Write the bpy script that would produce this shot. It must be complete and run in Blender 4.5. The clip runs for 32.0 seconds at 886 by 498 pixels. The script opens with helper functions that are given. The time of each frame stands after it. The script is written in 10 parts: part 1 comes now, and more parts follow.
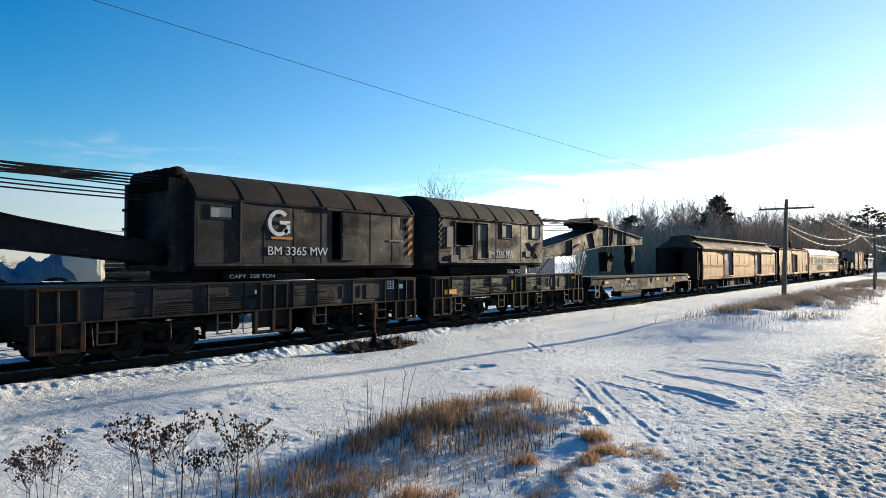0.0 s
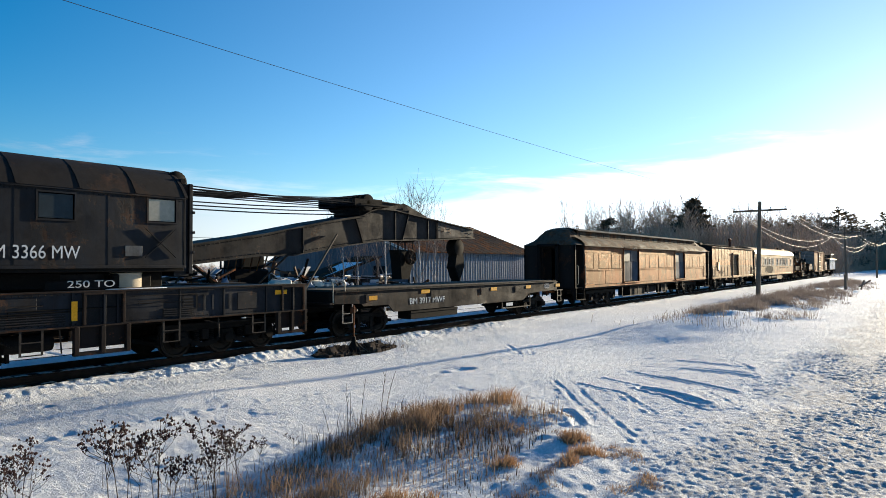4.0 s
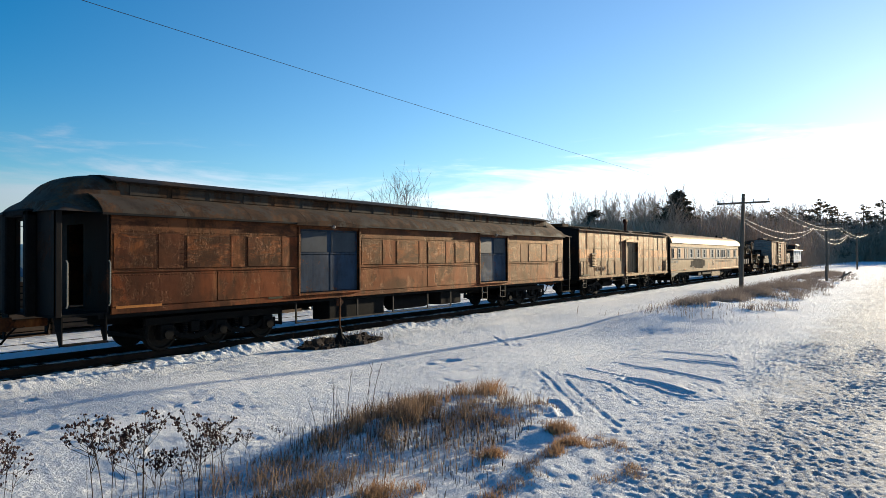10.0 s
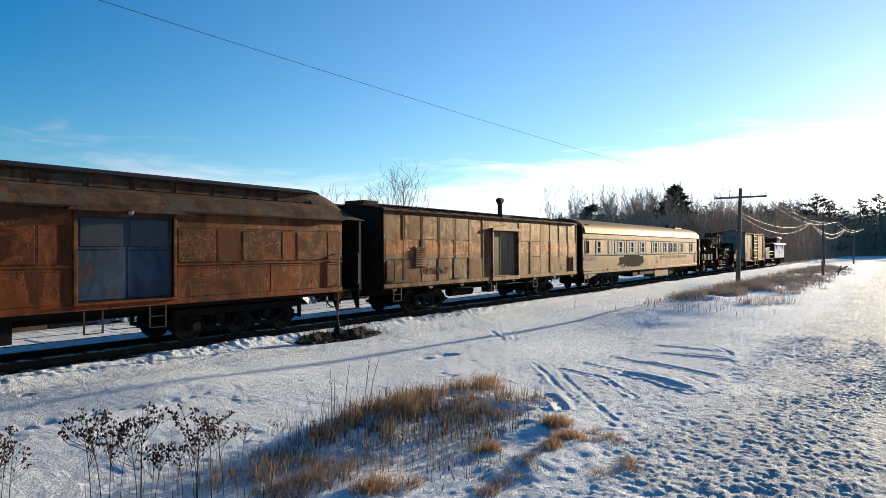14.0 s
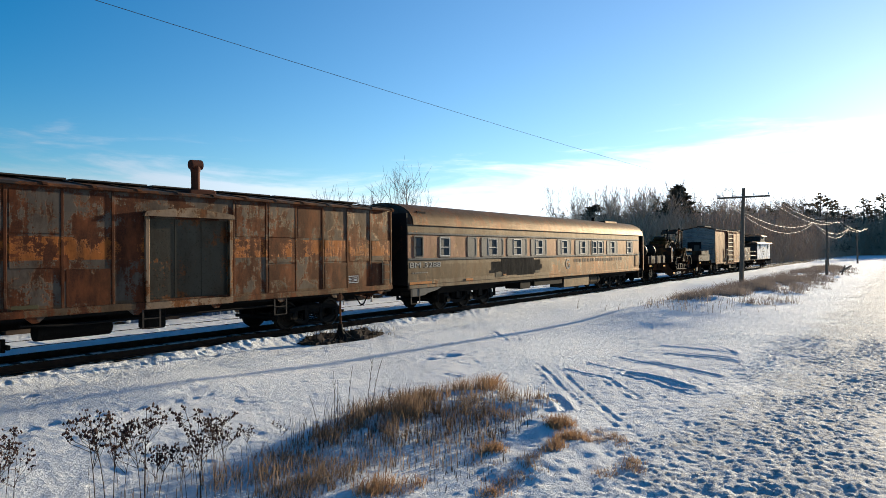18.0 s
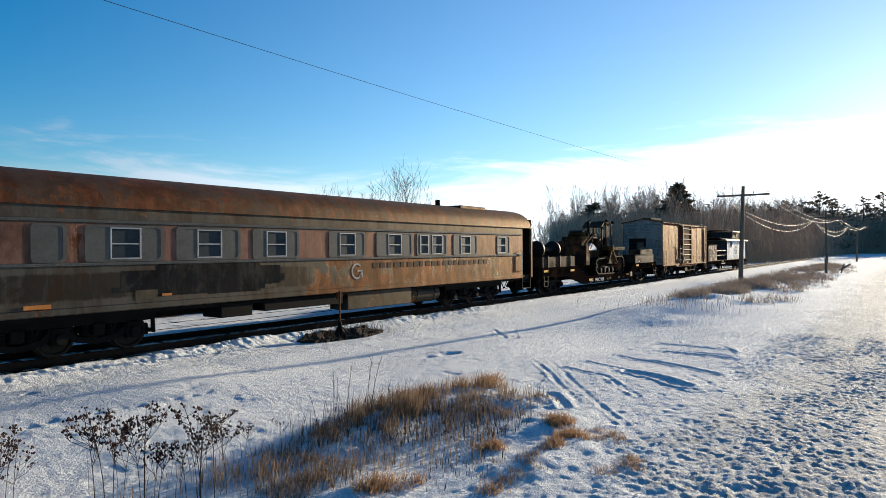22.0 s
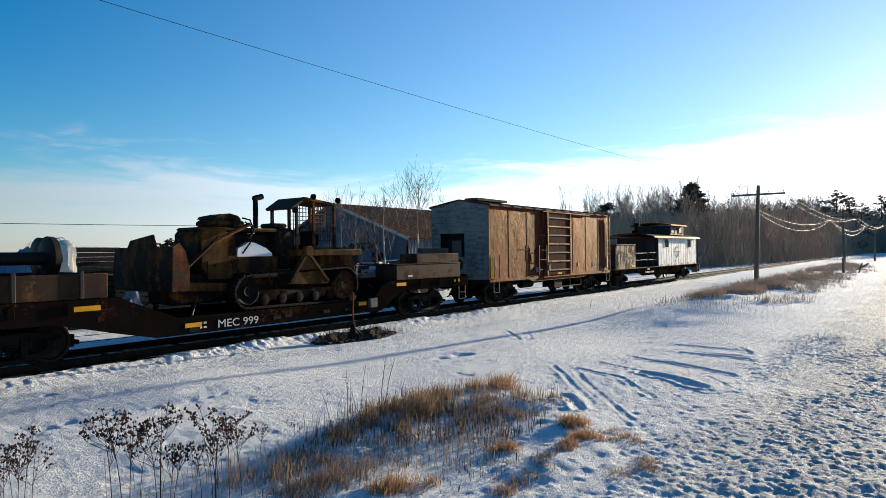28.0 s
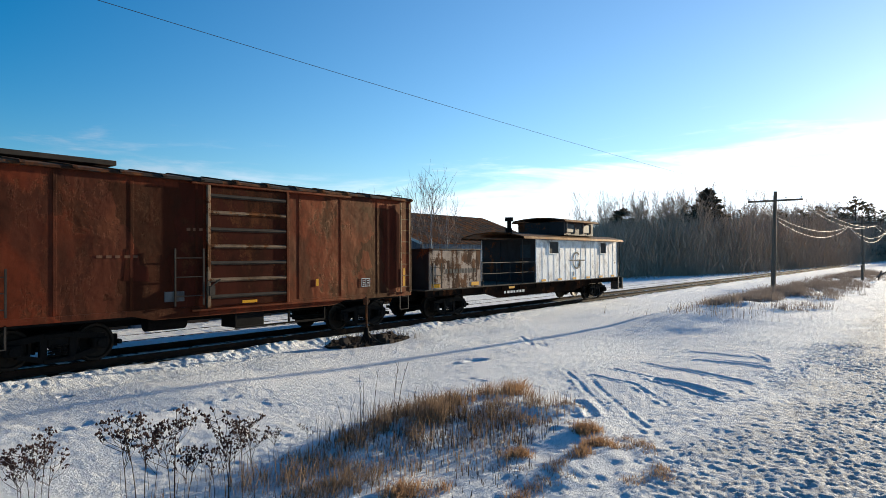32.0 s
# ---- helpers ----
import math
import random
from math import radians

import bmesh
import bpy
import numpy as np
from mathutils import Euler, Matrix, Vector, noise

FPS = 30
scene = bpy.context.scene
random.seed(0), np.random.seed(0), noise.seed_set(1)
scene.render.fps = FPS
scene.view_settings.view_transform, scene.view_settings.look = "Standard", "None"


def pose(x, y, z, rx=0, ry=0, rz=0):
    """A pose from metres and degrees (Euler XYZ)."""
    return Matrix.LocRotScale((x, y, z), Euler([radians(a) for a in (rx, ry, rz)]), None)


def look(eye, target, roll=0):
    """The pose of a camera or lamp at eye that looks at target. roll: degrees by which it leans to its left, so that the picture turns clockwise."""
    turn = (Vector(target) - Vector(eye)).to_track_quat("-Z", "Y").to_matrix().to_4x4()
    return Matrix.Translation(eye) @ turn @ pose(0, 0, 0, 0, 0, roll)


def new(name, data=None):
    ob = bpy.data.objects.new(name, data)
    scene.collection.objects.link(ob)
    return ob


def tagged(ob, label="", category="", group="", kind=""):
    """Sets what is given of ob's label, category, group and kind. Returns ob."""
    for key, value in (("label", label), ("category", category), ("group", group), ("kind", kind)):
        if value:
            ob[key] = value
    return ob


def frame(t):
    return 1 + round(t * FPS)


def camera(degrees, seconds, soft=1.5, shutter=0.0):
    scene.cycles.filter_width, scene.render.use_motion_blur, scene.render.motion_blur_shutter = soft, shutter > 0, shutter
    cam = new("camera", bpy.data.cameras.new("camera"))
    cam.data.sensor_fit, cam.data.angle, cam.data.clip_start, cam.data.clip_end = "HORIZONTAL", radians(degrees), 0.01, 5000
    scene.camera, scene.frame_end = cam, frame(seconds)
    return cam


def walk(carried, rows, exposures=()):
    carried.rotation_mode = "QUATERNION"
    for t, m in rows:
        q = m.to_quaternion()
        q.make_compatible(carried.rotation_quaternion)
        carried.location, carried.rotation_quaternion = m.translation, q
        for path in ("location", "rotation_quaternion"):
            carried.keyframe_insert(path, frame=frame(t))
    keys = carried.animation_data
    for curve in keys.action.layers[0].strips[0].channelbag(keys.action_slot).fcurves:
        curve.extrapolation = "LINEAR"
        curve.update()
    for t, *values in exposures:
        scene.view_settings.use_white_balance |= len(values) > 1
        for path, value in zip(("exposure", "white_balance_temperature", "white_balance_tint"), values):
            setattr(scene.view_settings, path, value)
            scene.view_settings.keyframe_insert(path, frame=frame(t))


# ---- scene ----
# World: x along the railway, y across it away from the camera, z = 0 at the top of the rails.
EYE = (0.0, 0.0, 2.29)
YT = 15.9          # centre line of the track on which the train runs
cam = camera(69.03, 32.0, soft=0.8)
VIEW = [  # seconds, heading from +y towards +x, tilt, lean
    (0, 51.37, 1.16, 0.07), (0.5, 51.89, 1.27, 0.04), (1, 52.16, 1.38, -0.02), (1.5, 52.29, 1.38, -0.13),
    (2, 52.54, 1.40, -0.26), (2.5, 52.67, 1.44, -0.33), (3, 52.79, 1.41, -0.34), (3.5, 53.00, 1.40, -0.34),
    (5.5, 53.84, 1.45, -0.01), (6, 54.06, 1.32, -0.12), (6.5, 54.19, 1.00, -0.24), (7, 54.33, 0.87, -0.32),
    (7.5, 54.45, 0.86, -0.33), (8, 54.44, 0.84, -0.30), (8.5, 54.42, 0.84, -0.30), (9, 54.42, 0.82, -0.30),
    (9.5, 54.48, 0.76, -0.28), (10, 54.43, 0.71, -0.29), (10.5, 54.46, 0.77, -0.32), (11, 54.44, 0.68, -0.30),
    (11.5, 54.41, 0.67, -0.25), (12, 54.45, 0.58, -0.20), (12.5, 54.52, 0.47, -0.16), (13, 54.62, 0.35, -0.15),
    (13.5, 54.67, 0.27, -0.20), (14, 54.65, 0.21, -0.31), (14.5, 54.58, 0.22, -0.47), (16.5, 54.32, 0.29, -0.50),
    (17, 54.31, 0.27, -0.47), (17.5, 54.37, 0.30, -0.45), (18, 54.41, 0.27, -0.45), (18.5, 54.45, 0.25, -0.41),
    (19, 54.52, 0.24, -0.33), (19.5, 54.58, 0.23, -0.24), (20, 54.70, 0.20, -0.21), (20.5, 54.75, 0.16, -0.28),
    (21, 54.75, 0.17, -0.40), (21.5, 54.51, 0.16, -0.46), (22, 54.45, 0.08, -0.40), (22.5, 54.33, 0.08, -0.35),
    (23, 54.07, 0.08, -0.40), (23.5, 53.75, 0.08, -0.48), (24, 53.66, 0.12, -0.49), (24.5, 53.63, 0.12, -0.50),
    (25, 53.66, 0.15, -0.58), (25.5, 53.63, 0.22, -0.70), (27.5, 53.34, 0.21, -0.78), (28, 53.33, 0.21, -0.69),
    (28.5, 53.36, 0.22, -0.60), (29, 53.35, 0.22, -0.54), (29.5, 53.35, 0.32, -0.50), (30, 53.35, 0.34, -0.52),
    (30.5, 53.24, 0.41, -0.58), (31, 52.83, 0.53, -0.59), (31.5, 52.50, 0.56, -0.51), (32, 52.13, 0.66, -0.37),
]
walk(cam, [(t, pose(*EYE, 90 + tilt, 0, -head) @ pose(0, 0, 0, 0, 0, lean)) for t, head, tilt, lean in VIEW],
     exposures=[(0, 1.28), (2.5, 1.28), (6, 1.13), (9, 1.08), (32, 1.07)])
RUN = [  # seconds, metres that the train has rolled
    (0, 0.00), (1, 4.01), (2, 8.08), (3, 12.15), (3.5, 14.21), (5.5, 22.52), (6, 24.58), (7, 28.66), (8, 32.67),
    (9, 36.63), (10, 40.66), (11, 44.71), (12, 48.75), (13, 52.75), (14, 56.73), (14.5, 58.70), (16.5, 66.62),
    (17, 68.56), (18, 72.52), (19, 76.44), (20, 80.41), (21, 84.44), (22, 88.58), (23, 92.82), (24, 97.10),
    (25, 101.34), (25.5, 103.40), (27.5, 111.80), (28, 114.01), (29, 118.53), (30, 123.15), (31, 127.87),
    (32, 132.62),
]

# ---- light ----
SUN_AZ, SUN_EL = 95.0, 8.5      # degrees from +y towards +x, and above the horizon


def build_sky():
    world = bpy.data.worlds.new("sky")
    scene.world = world
    world.use_nodes = True
    nt = world.node_tree
    nt.nodes.clear()
    n = nt.nodes.new
    sky = n("ShaderNodeTexSky")
    sky.sky_type, sky.sun_disc = "NISHITA", False
    sky.sun_elevation, sky.sun_rotation = radians(SUN_EL), radians(SUN_AZ)
    sky.air_density, sky.dust_density, sky.ozone_density = 1.0, 0.12, 3.5
    tc = n("ShaderNodeTexCoord")

    def ranged(val, a, b, lo, hi, smooth=False):
        r = n("ShaderNodeMapRange")
        if smooth: r.interpolation_type = "SMOOTHSTEP"
        for k, x in (("From Min", a), ("From Max", b), ("To Min", lo), ("To Max", hi)): r.inputs[k].default_value = x
        nt.links.new(val, r.inputs["Value"])
        return r.outputs[0]

    def sums(op, a, b):
        m = n("ShaderNodeMath")
        m.operation = op
        for k, x in enumerate((a, b)):
            if isinstance(x, (int, float)): m.inputs[k].default_value = x
            else: nt.links.new(x, m.inputs[k])
        return m.outputs[0]

    def streaks(scale, stretch, seed, distort):
        mp, ns = n("ShaderNodeMapping"), n("ShaderNodeTexNoise")
        mp.inputs["Scale"].default_value, mp.inputs["Location"].default_value = stretch, seed
        nt.links.new(tc.outputs["Generated"], mp.inputs["Vector"])
        ns.inputs["Scale"].default_value, ns.inputs["Detail"].default_value, ns.inputs["Roughness"].default_value = scale, 10, 0.6
        ns.inputs["Distortion"].default_value = distort
        nt.links.new(mp.outputs[0], ns.inputs["Vector"])
        return ns.outputs[0]

    dot, sep = n("ShaderNodeVectorMath"), n("ShaderNodeSeparateXYZ")
    dot.operation = "DOT_PRODUCT"
    dot.inputs[1].default_value = (math.sin(radians(SUN_AZ)), math.cos(radians(SUN_AZ)), 0.14)
    nt.links.new(tc.outputs["Generated"], dot.inputs[0])
    nt.links.new(tc.outputs["Generated"], sep.inputs[0])
    toward, z = dot.outputs["Value"], sep.outputs["Z"]
    hsv = n("ShaderNodeHueSaturation")
    nt.links.new(ranged(toward, 0.25, 0.98, 1.30, 1.0), hsv.inputs["Saturation"])
    nt.links.new(ranged(toward, 0.15, 0.80, 0.76, 0.90), hsv.inputs["Value"])
    hsv.inputs["Hue"].default_value = 0.501
    nt.links.new(sky.outputs[0], hsv.inputs["Color"])
    # a low bank of thin winter cloud with a ragged, streaky upper edge, densest towards the sun
    wisp = streaks(2.6, (1.0, 1.0, 7.5), (0.3, 0.1, 0.0), 0.5)
    fray = streaks(9.0, (1.0, 1.0, 5.0), (2.0, 5.0, 1.0), 0.3)
    edge = ranged(toward, 0.2, 1.0, 0.102, 0.124)
    body = sums("ADD", sums("MULTIPLY", sums("SUBTRACT", edge, z), 15.0), sums("ADD", sums("MULTIPLY", sums("SUBTRACT", wisp, 0.5), 4.6), sums("MULTIPLY", sums("SUBTRACT", fray, 0.5), 1.1)))
    cover = sums("MULTIPLY", ranged(body, -0.45, 0.75, 0.0, 1.0, True), ranged(toward, 0.25, 0.9, 0.74, 0.95))
    # cloud takes the light of the sky round it, and is whiter
    grey = n("ShaderNodeHueSaturation")
    grey.inputs["Saturation"].default_value = 0.16
    nt.links.new(ranged(toward, 0.15, 0.8, 0.66, 1.15), grey.inputs["Value"])
    nt.links.new(sky.outputs[0], grey.inputs["Color"])
    cool = n("ShaderNodeMix")
    cool.data_type, cool.blend_type = "RGBA", "MULTIPLY"
    cool.inputs["Factor"].default_value, cool.inputs["B"].default_value = 1.0, (0.90, 0.97, 1.10, 1)
    nt.links.new(grey.outputs[0], cool.inputs["A"])
    mix = n("ShaderNodeMix")
    mix.data_type = "RGBA"
    nt.links.new(cover, mix.inputs["Factor"])
    nt.links.new(hsv.outputs[0], mix.inputs["A"])
    nt.links.new(cool.outputs["Result"], mix.inputs["B"])
    bg, out = n("ShaderNodeBackground"), n("ShaderNodeOutputWorld")
    bg.inputs["Strength"].default_value = 0.122
    nt.links.new(mix.outputs["Result"], bg.inputs["Color"])
    nt.links.new(bg.outputs[0], out.inputs[0])


build_sky()
sun = new("sun", bpy.data.lights.new("sun", "SUN"))
sun.data.energy, sun.data.angle, sun.data.color = 5.0, radians(0.6), (1.0, 0.84, 0.60)
_d = Vector((math.sin(radians(SUN_AZ)) * math.cos(radians(SUN_EL)), math.cos(radians(SUN_AZ)) * math.cos(radians(SUN_EL)),
             math.sin(radians(SUN_EL))))
sun.matrix_world = look(_d * 60, (0, 0, 0))

# ---- mesh and material helpers ----
class Mesh:
    """Collects simple solids into one mesh."""

    def __init__(self):
        self.v, self.f = [], []

    def add(self, vs, fs):
        o = len(self.v)
        self.v += [tuple(p) for p in vs]
        self.f += [tuple(i + o for i in q) for q in fs]
        return self

    def box(self, x0, x1, y0, y1, z0, z1, c=0.0):
        if x1 < x0: x0, x1 = x1, x0
        if y1 < y0: y0, y1 = y1, y0
        if z1 < z0: z0, z1 = z1, z0
        c = min(c, (x1 - x0) * 0.45, (y1 - y0) * 0.45, (z1 - z0) * 0.45)
        if c <= 0:
            vs = [(x, y, z) for z in (z0, z1) for y in (y0, y1) for x in (x0, x1)]
            return self.add(vs, [(0, 2, 3, 1), (4, 5, 7, 6), (0, 1, 5, 4), (2, 6, 7, 3), (0, 4, 6, 2), (1, 3, 7, 5)])
        # chamfered on its long edges: two rings above, two below
        vs = []
        for z, k in ((z0, c), (z0 + c, 0), (z1 - c, 0), (z1, c)):
            a, b, d, e = x0 + k, x1 - k, y0 + k, y1 - k
            vs += [(a + c, d, z), (b - c, d, z), (b, d + c, z), (b, e - c, z), (b - c, e, z), (a + c, e, z), (a, e - c, z), (a, d + c, z)]
        fs = [tuple(range(7, -1, -1)), tuple(range(24, 32))]
        for r in range(3):
            for i in range(8):
                j = (i + 1) % 8
                fs.append((r * 8 + i, r * 8 + j, r * 8 + 8 + j, r * 8 + 8 + i))
        return self.add(vs, fs)

    def bar(self, a, b, w, h=None, up=(0, 0, 1)):
        """A straight bar of rectangular section from a to b."""
        h = w if h is None else h
        a, b = Vector(a), Vector(b)
        d = (b - a).normalized()
        s = d.cross(Vector(up))
        if s.length < 1e-4: s = d.cross(Vector((1, 0, 0)))
        s.normalize()
        u = s.cross(d)
        vs = [p + s * (i * w / 2) + u * (j * h / 2) for p in (a, b) for i, j in ((-1, -1), (1, -1), (1, 1), (-1, 1))]
        return self.add(vs, [(3, 2, 1, 0), (4, 5, 6, 7), (0, 1, 5, 4), (1, 2, 6, 5), (2, 3, 7, 6), (3, 0, 4, 7)])

    def tube(self, pts, r, n=8, r1=None, cap=True):
        pts = [Vector(p) for p in pts]
        m, rings, ref = len(pts), [], None
        for i, p in enumerate(pts):
            d = (pts[min(i + 1, m - 1)] - pts[max(i - 1, 0)]).normalized()
            if ref is None:
                ref = d.cross(Vector((0, 0, 1)))
                if ref.length < 1e-3: ref = d.cross(Vector((1, 0, 0)))
            s = (ref - d * ref.dot(d)).normalized()
            u = d.cross(s)
            k = r if r1 is None else r + (r1 - r) * i / max(1, m - 1)
            rings.append([p + (s * math.cos(2 * math.pi * j / n) + u * math.sin(2 * math.pi * j / n)) * k for j in range(n)])
        vs = [q for ring in rings for q in ring]
        fs = [(i * n + j, i * n + (j + 1) % n, (i + 1) * n + (j + 1) % n, (i + 1) * n + j) for i in range(m - 1) for j in range(n)]
        if cap: fs += [tuple(range(n - 1, -1, -1)), tuple((m - 1) * n + j for j in range(n))]
        return self.add(vs, fs)

    def cyl(self, a, b, r, n=14, r1=None):
        return self.tube([a, b], r, n, r1)

    def lathe(self, prof, o, n=24, axis="y"):
        """Turns (radius, along) pairs round an axis through o."""
        vs = []
        for r, k in prof:
            for j in range(n):
                c, s = math.cos(2 * math.pi * j / n) * r, math.sin(2 * math.pi * j / n) * r
                p = (c, k, s) if axis == "y" else (c, s, k) if axis == "z" else (k, c, s)
                vs.append((o[0] + p[0], o[1] + p[1], o[2] + p[2]))
        m = len(prof)
        fs = [(i * n + j, (i + 1) * n + j, (i + 1) * n + (j + 1) % n, i * n + (j + 1) % n) for i in range(m - 1) for j in range(n)]
        fs += [tuple(range(n)), tuple((m - 1) * n + j for j in range(n - 1, -1, -1))]
        return self.add(vs, fs)

    def prism(self, poly, axis, a0, a1):
        """Extrudes a polygon: axis x takes (y, z), axis y takes (x, z), axis z takes (x, y)."""
        n = len(poly)
        put = {"x": lambda p, a: (a, p[0], p[1]), "y": lambda p, a: (p[0], a, p[1]), "z": lambda p, a: (p[0], p[1], a)}[axis]
        vs = [put(p, a) for a in (a0, a1) for p in poly]
        fs = [tuple(range(n - 1, -1, -1)), tuple(range(n, 2 * n))]
        fs += [(i, (i + 1) % n, n + (i + 1) % n, n + i) for i in range(n)]
        return self.add(vs, fs)

    def shell(self, prof, axis, a0, a1, thick, steps=1, wob=0.0):
        """An open profile with thickness, extruded; (y, z) along x or (x, z) along y."""
        p = [Vector(q) for q in prof]
        n, inner = len(p), []
        for i in range(n):
            d = (p[min(i + 1, n - 1)] - p[max(i - 1, 0)]).normalized()
            inner.append(p[i] - Vector((-d.y, d.x)) * thick)
        return self.prism([tuple(q) for q in p] + [tuple(q) for q in reversed(inner)], axis, a0, a1)

    def mesh(self, name, smooth=35):
        me = bpy.data.meshes.new(name)
        me.from_pydata(self.v, [], self.f)
        if smooth:
            me.shade_smooth()
            me.set_sharp_from_angle(angle=radians(smooth))
        bm = bmesh.new()
        bm.from_mesh(me)
        bmesh.ops.recalc_face_normals(bm, faces=bm.faces)
        bm.to_mesh(me)
        bm.free()
        return me


def part(name, m, material, parent, label="", at=None, smooth=35):
    """Links a Mesh (or ready mesh data) as one object under a thing or a part."""
    me = m.mesh(name, smooth) if isinstance(m, Mesh) else m
    if material is not None and not me.materials: me.materials.append(material)
    ob = new(name, me)
    ob.parent = parent
    if at: ob.location = at
    return tagged(ob, label)


def thing(name, label, category, at=(0, 0, 0), group="", kind=""):
    ob = new(name)
    ob.empty_display_size = 0.3
    ob.location = at
    return tagged(ob, label, category, group, kind)


def solid(name, m, material, label, category, at=(0, 0, 0), group="", kind="", smooth=35):
    ob = part(name, m, material, None, label, at, smooth)
    return tagged(ob, label, category, group, kind)


class Nodes:
    def __init__(self, name):
        self.mat = bpy.data.materials.new(name)
        self.mat.use_nodes = True
        self.nt = self.mat.node_tree
        self.b = self.nt.nodes["Principled BSDF"]
        self.tc = self.nt.nodes.new("ShaderNodeTexCoord")

    def link(self, a, b):
        self.nt.links.new(a, b)

    def vec(self, scale=(1, 1, 1), shift=(0, 0, 0)):
        mp = self.nt.nodes.new("ShaderNodeMapping")
        mp.inputs["Scale"].default_value, mp.inputs["Location"].default_value = scale, shift
        self.link(self.tc.outputs["Object"], mp.inputs["Vector"])
        return mp.outputs[0]

    def noise(self, scale, detail=6, rough=0.6, stretch=(1, 1, 1), shift=(0, 0, 0), distort=0.0):
        t = self.nt.nodes.new("ShaderNodeTexNoise")
        t.inputs["Scale"].default_value, t.inputs["Detail"].default_value, t.inputs["Roughness"].default_value = scale, detail, rough
        t.inputs["Distortion"].default_value = distort
        self.link(self.vec(stretch, shift), t.inputs["Vector"])
        return t.outputs["Fac"]

    def range(self, val, a, b, lo=0.0, hi=1.0, smooth=False):
        r = self.nt.nodes.new("ShaderNodeMapRange")
        if smooth: r.interpolation_type = "SMOOTHSTEP"
        for k, x in (("From Min", a), ("From Max", b), ("To Min", lo), ("To Max", hi)): r.inputs[k].default_value = x
        self.link(val, r.inputs["Value"])
        return r.outputs[0]

    def math(self, op, a, b=0.0):
        m = self.nt.nodes.new("ShaderNodeMath")
        m.operation = op
        for i, x in ((0, a), (1, b)):
            if isinstance(x, (int, float)): m.inputs[i].default_value = x
            else: self.link(x, m.inputs[i])
        return m.outputs[0]

    def mix(self, fac, a, b):
        m = self.nt.nodes.new("ShaderNodeMix")
        m.data_type = "RGBA"
        for k, x in (("Factor", fac), ("A", a), ("B", b)):
            if isinstance(x, (int, float)): m.inputs[k].default_value = x
            elif isinstance(x, tuple): m.inputs[k].default_value = (*x[:3], 1)
            else: self.link(x, m.inputs[k])
        return m.outputs["Result"]

    def sep(self):
        s = self.nt.nodes.new("ShaderNodeSeparateXYZ")
        self.link(self.tc.outputs["Object"], s.inputs[0])
        return s.outputs

    def rand(self):
        return self.nt.nodes.new("ShaderNodeObjectInfo").outputs["Random"]

    def island(self):
        return self.nt.nodes.new("ShaderNodeNewGeometry").outputs["Random Per Island"]

    def bump(self, height, strength=0.3, dist=0.01):
        b = self.nt.nodes.new("ShaderNodeBump")
        b.inputs["Strength"].default_value, b.inputs["Distance"].default_value = strength, dist
        self.link(height, b.inputs["Height"])
        self.link(b.outputs[0], self.b.inputs["Normal"])

    def done(self, col, rough=0.7, metal=0.0, spec=None, tint=None):
        for k, x in (("Base Color", col), ("Roughness", rough), ("Metallic", metal)):
            if isinstance(x, (int, float)): self.b.inputs[k].default_value = x
            elif isinstance(x, tuple): self.b.inputs[k].default_value = (*x[:3], 1)
            else: self.link(x, self.b.inputs[k])
        if spec is not None: self.b.inputs["Specular IOR Level"].default_value = spec
        if tint: self.b.inputs["Specular Tint"].default_value = (*tint, 1)
        return self.mat


def mul(c, k):
    return tuple(min(1.0, x * k) for x in c)


def plain(name, col, rough=0.7, metal=0.0, vary=0.25, scale=2.5, grain=45.0, bump=0.25, dist=0.006, stretch=(1, 1, 1), tint=None, isl=0.0):
    """A surface with blotches and grain."""
    k = Nodes(name)
    big, fine = k.noise(scale, 6, 0.6, stretch), k.noise(grain, 4, 0.6, stretch)
    c = k.mix(k.range(big, 0.3, 0.72), mul(col, 1 - vary), mul(tint or col, 1 + vary * 0.6))
    c = k.mix(k.range(fine, 0.35, 0.75, 0, 0.45), c, mul(col, 0.45))
    if isl: c = k.mix(k.range(k.island(), 0, 1, 0, isl), c, mul(col, 0.35))
    k.bump(fine, bump, dist)
    return k.done(c, k.range(fine, 0.3, 0.7, max(0.05, rough - 0.12), min(1, rough + 0.1)), metal, 0.5 if rough < 0.45 else 0.12)


RUST_D, RUST_M, RUST_L = (0.026, 0.011, 0.006), (0.09, 0.028, 0.010), (0.22, 0.075, 0.022)


